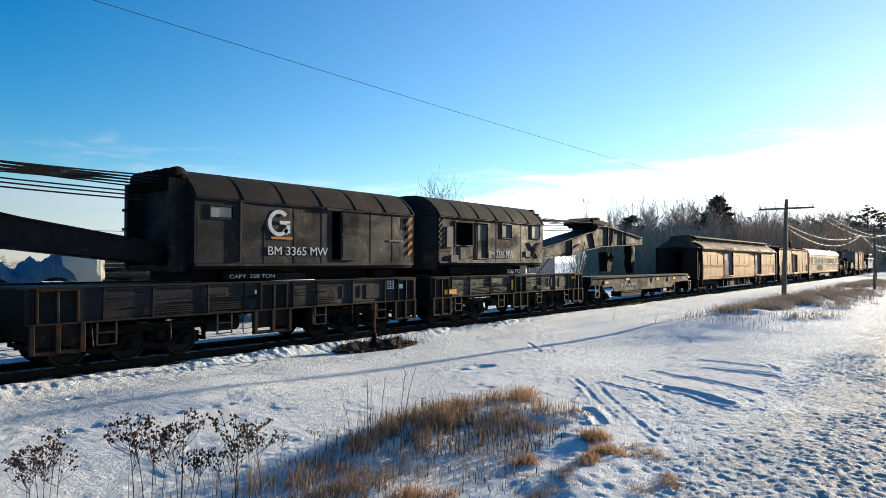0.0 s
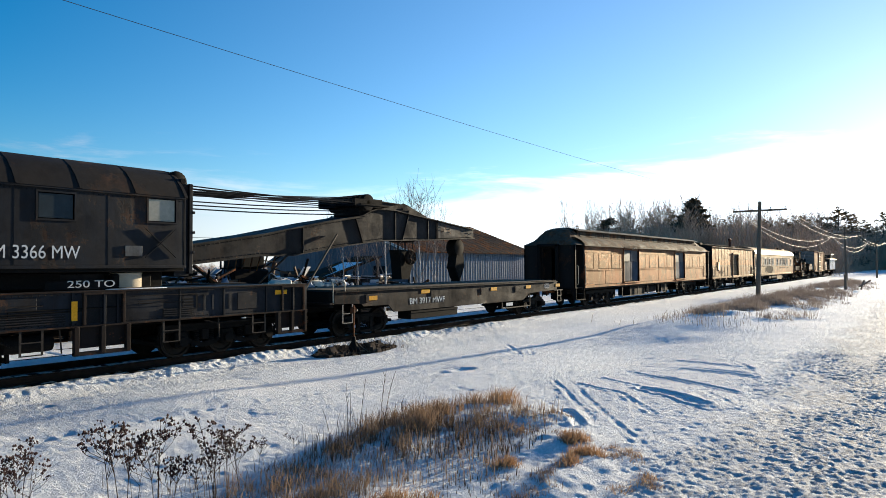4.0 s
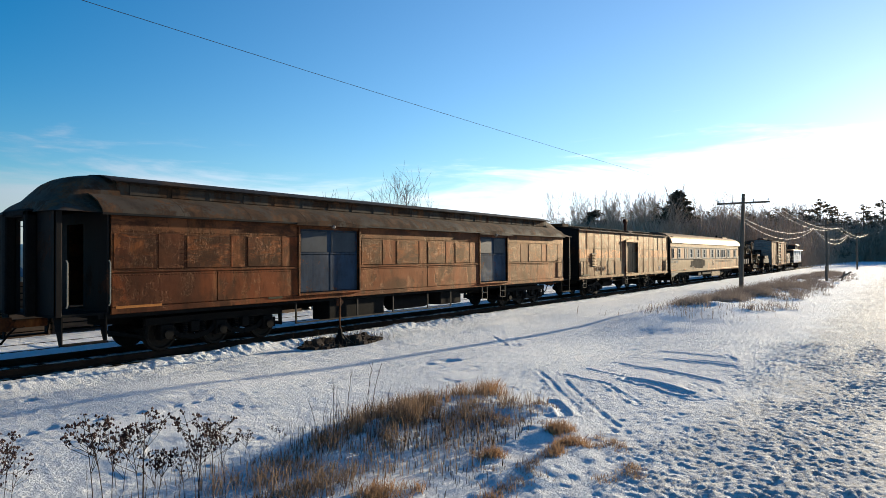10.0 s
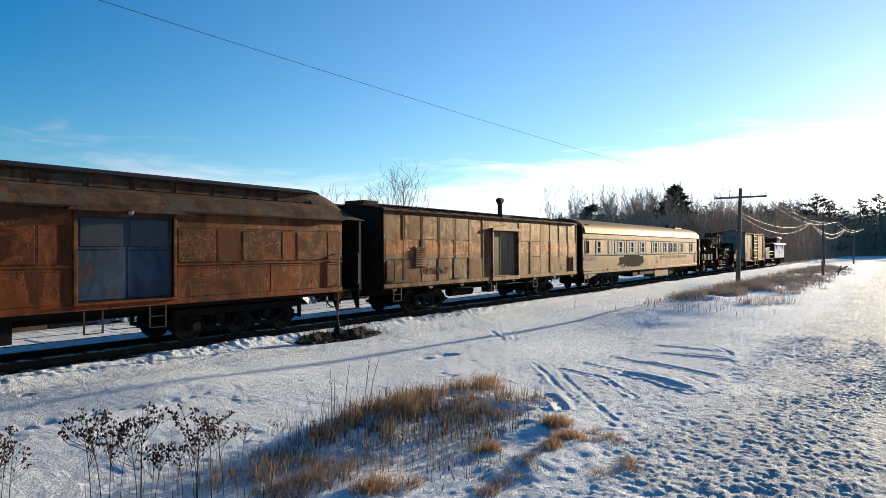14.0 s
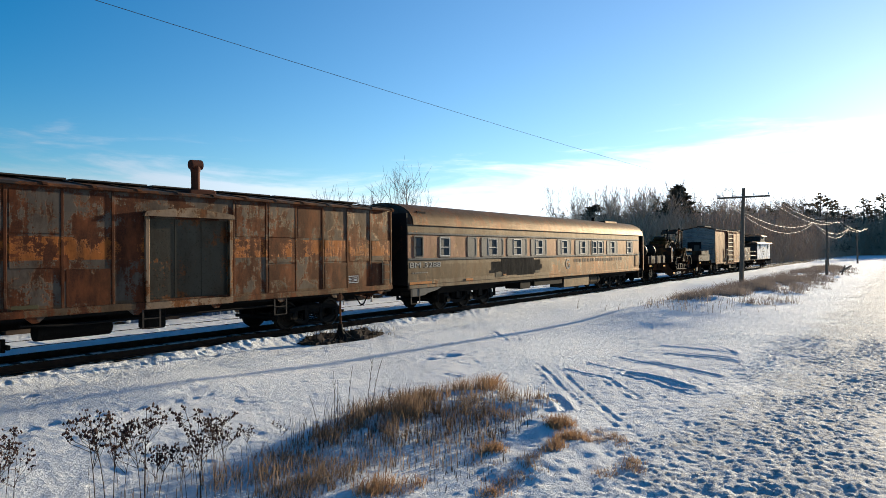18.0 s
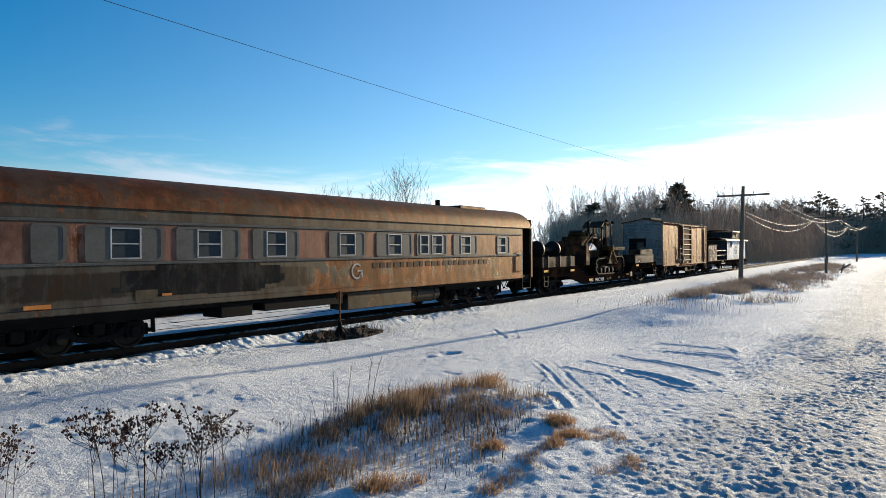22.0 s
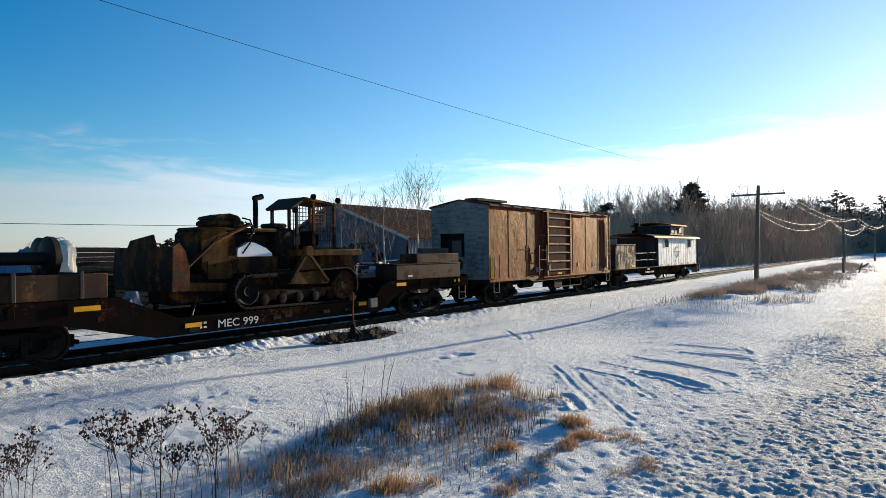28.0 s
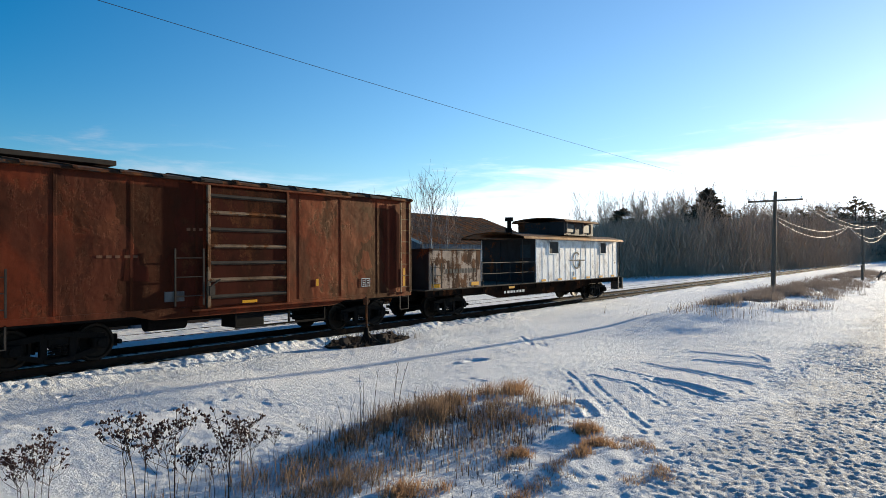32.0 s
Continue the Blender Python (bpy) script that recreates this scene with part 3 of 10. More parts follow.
def track_line(name, label, yf, x0, x1, step_x, dz=0.0):
    t = thing(name, label, "railway track", kind="structure")
    for side in (-0.755, 0.755):
        m, prof = Mesh(), rail_profile()
        n = len(prof)
        k = int((x1 - x0) / step_x)
        for i in range(k + 1):
            x = x0 + (x1 - x0) * i / k
            m.v += [(x, yf(x) + side + p[0], p[1] + dz) for p in prof]
        for i in range(k):
            m.f += [(i * n + j, i * n + (j + 1) % n, (i + 1) * n + (j + 1) % n, (i + 1) * n + j) for j in range(n)]
        part("rail", m, MAT["rail_side"], t, "rust-brown steel rail", smooth=20)
        top = Mesh()
        for i in range(k):
            a, b = x0 + (x1 - x0) * i / k, x0 + (x1 - x0) * (i + 1) / k
            top.add([(a, yf(a) + side - 0.028, dz + 0.003), (b, yf(b) + side - 0.028, dz + 0.003), (b, yf(b) + side + 0.028, dz + 0.003), (a, yf(a) + side + 0.028, dz + 0.003)], [(0, 1, 2, 3)])
        part("running_surface", top, MAT["rail_top"], t, "worn bright top of the rail")
    return t


main_track = track_line("track", "straight single track half buried in snow", lambda x: YT, -90, 152, 30)
track_line("siding", "siding that leaves the line behind a switch", lambda x: YT + 4.3 * (1 - step(np.array(float(x)), 20.0, 150.0)) , -90, 150, 4, -0.20)
tie = Mesh().box(-0.11, 0.11, -1.28, 1.28, -0.30, -0.165, 0.015).mesh("sleeper")
tie.materials.append(plain("creosoted_oak", (0.018, 0.014, 0.011), 0.9, vary=0.4, scale=3, grain=15, stretch=(5, 1, 5)))
for i in range(130):
    ob = new("sleeper", tie)
    ob.parent, ob.location, ob.rotation_euler = main_track, (-3 + i * 0.52, YT, random.uniform(-0.06, -0.03)), (0, 0, random.uniform(-0.02, 0.02))

# ---- rolling stock ----
WHEELS = []      # turning wheelsets
CARS = []        # (thing, x at the start)
WR = 0.42


def car(name, label, category, x0):
    t = thing(name, label, category, (x0, YT, 0))
    CARS.append((t, x0))
    return t


def wheelset_mesh():
    m = Mesh().cyl((0, -1.02, 0), (0, 1.02, 0), 0.075, 12)
    for s in (-1, 1):
        m.lathe([(0.10, s * 0.66), (0.13, s * 0.70), (0.30, s * 0.715), (0.355, s * 0.69), (0.445, s * 0.69), (0.447, s * 0.715), (0.42, s * 0.73),
                 (0.415, s * 0.83), (0.36, s * 0.835), (0.33, s * 0.79), (0.16, s * 0.775), (0.13, s * 0.86), (0.09, s * 0.87)], (0, 0, 0), 28)
        for i in range(6):
            a = i * math.pi / 3
            m.cyl((0.235 * math.cos(a), s * 0.785, 0.235 * math.sin(a)), (0.235 * math.cos(a), s * 0.80, 0.235 * math.sin(a)), 0.035, 6)
    return m.mesh("wheelset")


WHEELSET = wheelset_mesh()
WHEELSET.materials.append(plain("wheel_steel", (0.026, 0.021, 0.017), 0.6, 0.4, vary=0.4, grain=25))
TRUCKS = {}


def truck_mesh(wb, axles, kind):
    """Side frames, bolster, springs and brake gear of a truck; wb between neighbouring axles."""
    m = Mesh()
    half = wb * (axles - 1) / 2
    for s in (-1, 1):
        y = s * 1.0
        if kind == "cast":
            for sx in (-1, 1):
                m.box(sx * half - 0.16, sx * half + 0.16, y - 0.12, y + 0.12, 0.30, 0.56, 0.03)
                m.cyl((sx * half, y - 0.14, 0.42), (sx * half, y + s * 0.17, 0.42), 0.10, 12)
                m.bar((sx * (half + 0.1), y, 0.57), (sx * half * 0.32, y, 0.66), 0.14, 0.13)
                m.bar((sx * half * 0.92, y, 0.30), (sx * half * 0.30, y, 0.15), 0.14, 0.11)
                m.bar((sx * half * 0.34, y, 0.16), (sx * half * 0.34, y, 0.64), 0.14, 0.10, up=(0, 1, 0))
            m.box(-half * 0.34, half * 0.34, y - 0.09, y + 0.09, 0.60, 0.72, 0.02)
            m.box(-half * 0.36, half * 0.36, y - 0.10, y + 0.10, 0.10, 0.20, 0.02)
            for sx in (-0.13, 0.0, 0.13):
                for k in range(5):
                    m.lathe([(0.055, -0.02), (0.068, 0), (0.055, 0.02)], (sx, y, 0.25 + k * 0.055), 10, "z")
        else:
            # equalised passenger or crane truck
            m.box(-half - 0.55, half + 0.55, y - 0.07, y + 0.07, 0.66, 0.86, 0.02)
            for i in range(axles):
                x = -half + wb * i
                m.box(x - 0.17, x + 0.17, y - 0.10, y + 0.12, 0.27, 0.66, 0.02)
                m.cyl((x, y - 0.12, 0.42), (x, y + s * 0.19, 0.42), 0.12, 12)
                m.box(x - 0.10, x + 0.10, y + s * 0.10, y + s * 0.17, 0.34, 0.52, 0.01)
            for i in range(axles - 1):
                x = -half + wb * i
                pts = [(x + 0.05, 0.62), (x + wb * 0.22, 0.36), (x + wb * 0.5, 0.28), (x + wb * 0.78, 0.36), (x + wb - 0.05, 0.62)]
                for a, b in zip(pts, pts[1:]): m.bar((a[0], y, a[1]), (b[0], y, b[1]), 0.08, 0.13)
                for q in (0.34, 0.66):
                    for k in range(6):
                        m.lathe([(0.07, -0.02), (0.09, 0), (0.07, 0.02)], (x + wb * q, y, 0.40 + k * 0.048), 10, "z")
                m.box(x + wb * 0.42, x + wb * 0.58, y - 0.11, y + 0.11, 0.42, 0.70, 0.02)
            for sx in (-1, 1): m.bar((sx * (half + 0.5), y, 0.76), (sx * (half + 0.52), y, 0.34), 0.06, 0.10, up=(0, 1, 0))
    for i in range(axles):
        x = -half + wb * i
        for sx in (-0.5, 0.5):
            m.box(x + sx - 0.04, x + sx + 0.04, -0.95, 0.95, 0.34, 0.44, 0.01)
            for s in (-1, 1): m.box(x + sx * 0.92 - 0.04, x + sx * 0.92 + 0.04, s * 0.76 - 0.05, s * 0.76 + 0.05, 0.28, 0.56, 0.01)
    m.box(-0.22, 0.22, -1.05, 1.05, 0.42, 0.74, 0.03)
    m.cyl((0, 0, 0.70), (0, 0, 0.92), 0.24, 14)
    return m.mesh("truck")


def truck(parent, x, wb=1.70, axles=2, kind="cast"):
    key = (wb, axles, kind)
    if key not in TRUCKS:
        TRUCKS[key] = truck_mesh(*key)
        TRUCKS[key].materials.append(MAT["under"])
    t = part("truck", TRUCKS[key], None, parent, "grimy cast steel truck", (x, 0, 0))
    for i in range(axles):
        w = part("wheelset", WHEELSET, None, t, "worn steel wheels on an axle", (wb * (i - (axles - 1) / 2), 0, WR))
        WHEELS.append(w)
    return t


def coupler(parent, x, way, z=0.87):
    m = Mesh().box(x - way * 0.45, x + way * 0.32, -0.09, 0.09, z - 0.09, z + 0.09, 0.02)
    m.prism([(x + way * 0.30, -0.13), (x + way * 0.50, -0.16), (x + way * 0.60, -0.10), (x + way * 0.52, -0.02), (x + way * 0.56, 0.13), (x + way * 0.42, 0.17), (x + way * 0.30, 0.12)], "z", z - 0.15, z + 0.15)
    m.cyl((x + way * 0.50, -0.10, z - 0.20), (x + way * 0.50, -0.10, z + 0.19), 0.03, 8)
    part("coupler", m, MAT["rusty"], parent, "rust-brown knuckle coupler")
    m = Mesh().tube([(x, 0.32, 0.80), (x + way * 0.18, 0.33, 0.62), (x + way * 0.34, 0.32, 0.42), (x + way * 0.52, 0.31, 0.36)], 0.025, 7)
    part("brake_hose", m, MAT["under"], parent, "black rubber brake hose")


def stirrup(parent, x, y, z0, z1, w=0.42, steps=2, mat="grab"):
    """A hanging step ladder of bent bar."""
    m = Mesh()
    for s in (-1, 1): m.bar((x + s * w / 2, y, z0), (x + s * w / 2, y, z1), 0.04, 0.02, up=(0, 1, 0))
    for i in range(steps): m.bar((x - w / 2, y, z0 + (z1 - z0) * i / max(1, steps) + 0.01), (x + w / 2, y, z0 + (z1 - z0) * i / max(1, steps) + 0.01), 0.05, 0.02)
    part("step", m, MAT[mat], parent, "bent iron step")


def ladder(parent, x0, x1, y, z0, z1, n, mat="grab"):
    m = Mesh()
    for x in (x0, x1): m.bar((x, y, z0), (x, y, z1), 0.04, 0.03, up=(0, 1, 0))
    for i in range(n):
        z = z0 + (z1 - z0) * (i + 0.5) / n
        m.cyl((x0, y, z), (x1, y, z), 0.013, 6)
    part("ladder", m, MAT[mat], parent, "iron rung ladder")


def grab(parent, pts, r=0.014, mat="grab", name="grab_rail"):
    part(name, Mesh().tube(pts, r, 6), MAT[mat], parent, "bent iron handrail")


def lettering(parent, text, x0, x1, z, y, h, mat="white", label="white stencilled lettering"):
    """Letters from x0 to x1 on the near side, standing on z, h tall."""
    cu = bpy.data.curves.new("lettering", "FONT")
    cu.body, cu.size, cu.extrude = text, 1.0, 0.003
    tmp = bpy.data.objects.new("lettering", cu)
    scene.collection.objects.link(tmp)
    me = bpy.data.meshes.new_from_object(tmp.evaluated_get(bpy.context.evaluated_depsgraph_get()))
    bpy.data.objects.remove(tmp)
    co = [v.co for v in me.vertices]
    lo, hi = min(c.x for c in co), max(c.x for c in co)
    bot, top = min(c.y for c in co), max(c.y for c in co)
    for v in me.vertices:
        v.co = Vector(((v.co.x - lo) / (hi - lo) * (x1 - x0) + x0, y - v.co.z, z + (v.co.y - bot) / (top - bot) * h))
    me.materials.clear()
    return part("lettering", me, MAT[mat], parent, label)


def marks(parent, x0, x1, z0, z1, y, n, mat="white", label="unreadable stencilled line", seed=1):
    """Short bars for writing too small or worn to read."""
    r = random.Random(seed)
    x, w = x0, (x1 - x0) / n
    for i in range(n):
        part("stencil_bar", Mesh().box(x + w * 0.1, x + w * r.uniform(0.6, 0.9), y - 0.003, y + 0.003, z0, z1), MAT[mat], parent, label)
        x += w


def roundel(parent, x, z, r, y, wid, mat="white"):
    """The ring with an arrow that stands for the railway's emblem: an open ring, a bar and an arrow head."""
    m = Mesh()
    n = 26
    vs = []
    for i in range(n + 1):
        a = radians(45 + 285 * i / n)
        for k in (r, r - wid):
            vs += [(x + k * math.cos(a), y - 0.004, z + k * math.sin(a)), (x + k * math.cos(a), y + 0.004, z + k * math.sin(a))]
    fs = []
    for i in range(n):
        a, b = 4 * i, 4 * i + 4
        fs += [(a, b, b + 2, a + 2), (a + 1, a + 3, b + 3, b + 1), (a, a + 1, b + 1, b), (a + 2, b + 2, b + 3, a + 3)]
    m.add(vs, fs)
    m.box(x + 0.05 * r, x + r * 1.02, y - 0.004, y + 0.004, z - wid * 0.3, z + wid * 0.6)
    m.box(x + r * 0.70, x + r * 1.02, y - 0.004, y + 0.004, z - r * 0.75, z)
    m.prism([(x + r * 0.35, z - r * 0.55), (x + r * 0.75, z - r * 0.95), (x + r * 0.75, z - r * 0.2)], "y", y - 0.004, y + 0.004)
    part("emblem", m, MAT[mat], parent, "white ring and arrow emblem")


def plate(parent, x0, x1, z0, z1, y, mat, name="sign_plate", label="", t=0.012):
    part(name, Mesh().box(x0, x1, y - t, y + 0.002, z0, z1, 0.003), MAT[mat], parent, label)


def frame_box(parent, x0, x1, z0, z1, y, mat="white", cells=2, label="stencilled data panel with worn writing"):
    m, t = Mesh(), 0.022
    for z in (z0, z1 - t): m.box(x0, x1, y - 0.004, y + 0.002, z, z + t)
    for i in range(cells + 1):
        x = x0 + (x1 - x0 - t) * i / cells
        m.box(x, x + t, y - 0.004, y + 0.002, z0 + t, z1 - t)
    for i in range(cells):
        a = x0 + (x1 - x0) * i / cells
        for k in range(3): m.box(a + 0.05, a + (x1 - x0) / cells * 0.75, y - 0.003, y + 0.002, z0 + (z1 - z0) * (0.25 + 0.2 * k), z0 + (z1 - z0) * (0.33 + 0.2 * k))
    part("data_panel", m, MAT[mat], parent, label)


def rivets(parent, x0, x1, z, y, gap=0.09, r=0.012, mat="under", vertical=False):
    m = Mesh()
    n = int(abs(x1 - x0) / gap)
    for i in range(n + 1):
        q = x0 + (x1 - x0) * i / max(1, n)
        px, pz = (z, q) if vertical else (q, z)
        m.add([(px - r, y, pz - r), (px + r, y, pz - r), (px + r, y, pz + r), (px - r, y, pz + r), (px, y - r * 0.8, pz)], [(0, 1, 4), (1, 2, 4), (2, 3, 4), (3, 0, 4)])
    tagged(part("rivet_row", m, MAT[mat], parent, smooth=0), kind="stuff")


def wall_with_openings(m, x0, x1, z0, z1, y0, y1, holes):
    """A wall slab along x with rectangular openings (xa, xb, za, zb) cut through it, in one piece."""
    xs_ = sorted({x0, x1, *[h[0] for h in holes], *[h[1] for h in holes]})
    zs_ = sorted({z0, z1, *[h[2] for h in holes], *[h[3] for h in holes]})
    nx, nz = len(xs_), len(zs_)
    full = lambda i, j: 0 <= i < nx - 1 and 0 <= j < nz - 1 and not any(h[0] < (xs_[i] + xs_[i + 1]) / 2 < h[1] and h[2] < (zs_[j] + zs_[j + 1]) / 2 < h[3] for h in holes)
    at = lambda k, i, j: (k * nz + j) * nx + i
    vs = [(x, y, z) for y in (y0, y1) for z in zs_ for x in xs_]
    fs = []
    for i in range(nx - 1):
        for j in range(nz - 1):
            if not full(i, j): continue
            fs += [(at(0, i, j), at(0, i + 1, j), at(0, i + 1, j + 1), at(0, i, j + 1)), (at(1, i, j + 1), at(1, i + 1, j + 1), at(1, i + 1, j), at(1, i, j))]
            for di, dj, a, b in ((-1, 0, (i, j), (i, j + 1)), (1, 0, (i + 1, j + 1), (i + 1, j)), (0, -1, (i + 1, j), (i, j)), (0, 1, (i, j + 1), (i + 1, j + 1))):
                if not full(i + di, j + dj): fs.append((at(0, *a), at(0, *b), at(1, *b), at(1, *a)))
    used = sorted({q for f in fs for q in f})
    renumber = {q: k for k, q in enumerate(used)}
    return m.add([vs[q] for q in used], [tuple(renumber[q] for q in f) for f in fs])


# -- railway cranes --
MAT["brown_edge"] = painted("worn_brown_edge", (0.022, 0.015, 0.012), 0.35, 0.8, 0.3, rusts=(RUST_D, (0.05, 0.024, 0.014), (0.10, 0.05, 0.03)))
MAT["jack"] = painted("jack_box_rust", (0.014, 0.011, 0.010), 0.36, 0.8, 0.3, rusts=(RUST_D, (0.04, 0.016, 0.009), (0.13, 0.05, 0.025)))

def crane_carbody(c, L):
    deck = Mesh().box(0.05, L - 0.05, -1.42, 1.42, 1.66, 1.735, 0.01)
    part("deck", deck, MAT["crane"], c, "black steel deck")
    for s in (-1, 1):
        g = Mesh().box(0.0, L, s * 1.50 - 0.02, s * 1.50 + 0.02, 1.04, 1.74)
        g.box(0.0, L, s * 1.44 - 0.10, s * 1.44 + 0.13, 1.74, 1.775, 0.006).box(0.0, L, s * 1.46 - 0.08, s * 1.46 + 0.12, 1.00, 1.04, 0.006)
        part("side_girder", g, MAT["blue_black"], c, "riveted black plate girder")
        for i in range(10):
            x = 0.12 + (L - 0.24) * i / 9 + random.uniform(-0.35, 0.35) * (0 < i < 9)
            part("stiffener", Mesh().box(x - 0.02, x + 0.02, s * 1.52 - (0.02 if s > 0 else 0.035), s * 1.52 + (0.035 if s > 0 else 0.02), 1.04, 1.74), MAT["crane"], c)
        if s < 0:
            rivets(c, 0.1, L - 0.1, 1.70, -1.523, 0.12)
            rivets(c, 0.1, L - 0.1, 1.08, -1.523, 0.12)
    for x0, x1 in ((0.10, 1.05), (L / 2 - 0.55, L / 2 + 0.55), (L - 1.05, L - 0.10)):
        for s in (-1, 1):
            b = Mesh()
            for x in (x0, (x0 + x1) / 2, x1): b.box(x - 0.05, x + 0.05, s * 1.55 - 0.06, s * 1.55 + 0.06, 0.42, 1.02, 0.01)
            b.box(x0 - 0.05, x1 + 0.05, s * 1.55 - 0.05, s * 1.55 + 0.07, 0.40, 0.48, 0.01).box(x0, x1, s * 1.45 - 0.04, s * 1.45 + 0.04, 0.55, 1.0)
            part("outrigger_box", b, MAT["jack"], c, "rust-stained outrigger jack box")
    ends = Mesh().box(0.0, 0.12, -1.45, 1.45, 0.70, 1.70, 0.02).box(L - 0.12, L, -1.45, 1.45, 0.70, 1.70, 0.02).box(0.3, L - 0.3, -0.5, 0.5, 0.85, 1.62)
    part("frame", ends, MAT["under"], c, "black steel centre frame")
    # slotted jack bays, braces, louvres and pipe runs of the near side
    for x0, n_, w in ((0.16, 3, 0.38), (L / 2 - 0.42, 3, 0.42), (L - 0.95, 3, 0.38)):
        for i in range(n_): part("bay_post", Mesh().box(x0 + i * w, x0 + i * w + 0.055, -1.60, -1.522, 1.045, 1.735, 0.008), MAT["brown_edge"] if i != 1 else MAT["crane"], c)
        # slots are flat black plates, their recess shade put into the colour
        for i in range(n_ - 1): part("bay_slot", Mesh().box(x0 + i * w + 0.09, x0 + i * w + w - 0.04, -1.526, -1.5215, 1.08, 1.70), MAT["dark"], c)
        part("bay_rail", Mesh().box(x0, x0 + (n_ - 1) * w + 0.055, -1.61, -1.60, 1.69, 1.735), MAT["brown_edge"], c)
    part("flange_edge", Mesh().box(0.02, L - 0.02, -1.585, -1.572, 1.742, 1.772), MAT["brown_edge"], c, "rust-brown flange edge")
    part("flange_edge", Mesh().box(0.02, L - 0.02, -1.595, -1.582, 1.003, 1.037), MAT["brown_edge"], c, "rust-brown flange edge")
    for x0, x1 in ((2.35, 3.55), (L / 2 - 2.0, L / 2 - 0.75), (L - 4.4, L - 3.6)):
        # black backing painted as the shade between the slats
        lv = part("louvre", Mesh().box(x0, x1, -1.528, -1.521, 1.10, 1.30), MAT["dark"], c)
        for k in range(4): part("slat", Mesh().box(x0, x1, -1.55, -1.528, 1.11 + 0.05 * k, 1.132 + 0.05 * k), MAT["crane"], lv)
    for i in range(4): part("bolt_strip", Mesh().box(L - 3.35 + 0.24 * i, L - 3.29 + 0.24 * i, -1.535, -1.521, 1.20, 1.58, 0.008), MAT["crane"], c)
    part("cover_plate", Mesh().box(L - 2.35, L - 1.75, -1.534, -1.521, 1.16, 1.60, 0.006), MAT["crane"], c, "bolted black cover plate")
    part("cover_plate", Mesh().box(3.75, 4.5, -1.534, -1.521, 1.40, 1.66, 0.006), MAT["crane"], c, "bolted black cover plate")
    for x0, x1, z in ((1.35, 2.4, 1.56), (1.5, 2.1, 1.36), (2.7, 4.6, 1.50), (L / 2 + 0.7, L - 3.6, 1.62), (L / 2 + 0.8, L / 2 + 1.9, 1.44)):
        grab(c, [(x0, -1.522, z), (x0, -1.57, z), (x1, -1.57, z), (x1, -1.522, z)], 0.010)
    for x in (1.25, 3.0, 4.95, L / 2 + 1.4, L - 2.9): part("hanger", Mesh().bar((x, -1.50, 0.98), (x + 0.06, -1.46, 0.48), 0.03, 0.012), MAT["grab"], c)
    for x0 in (2.2, L - 3.3): part("air_pipe", Mesh().tube([(x0, -1.48, 0.94), (x0 + 0.4, -1.48, 0.86), (x0 + 1.6, -1.48, 0.86), (x0 + 1.9, -1.45, 0.70)], 0.02, 6), MAT["under"], c)
    part("brake_cylinder", Mesh().cyl((L / 2 - 1.8, -1.2, 0.72), (L / 2 - 0.9, -1.2, 0.72), 0.18, 14), MAT["under"], c)
    part("snow", Mesh().box(L / 2 + 0.2, L / 2 + 1.6, -1.40, -1.10, 1.74, 1.79, 0.02), MAT["snow_patch"], c, "snow left on the deck")
    for x in (1.55, 4.4, L - 4.2, L - 1.7): stirrup(c, x, -1.56, 0.50, 1.02, 0.40, 2)
    for x in (1.6, 3.6, 6.6): grab(c, [(x, -1.53, 1.50), (x, -1.57, 1.50), (x + 0.7, -1.57, 1.50), (x + 0.7, -1.53, 1.50)], 0.011)
    for k in range(3): part("conduit", Mesh().tube([(2.0 + k, -1.54, 1.28 + 0.06 * k), (4.6 + k * 0.8, -1.54, 1.30 + 0.05 * k)], 0.014, 5), MAT["under"], c)
    truck(c, 2.35, 1.30, 3, "eq")
    truck(c, L - 2.35, 1.30, 3, "eq")
    coupler(c, 0.0, -1)
    coupler(c, L, 1)


def roof_arc(half, z0, z1, n=12, flat=3.2):
    return [(half * math.sin(radians(-90 + 180 * i / n)), z0 + (z1 - z0) * (1 - abs(math.sin(radians(-90 + 180 * i / n))) ** flat)) for i in range(n + 1)]


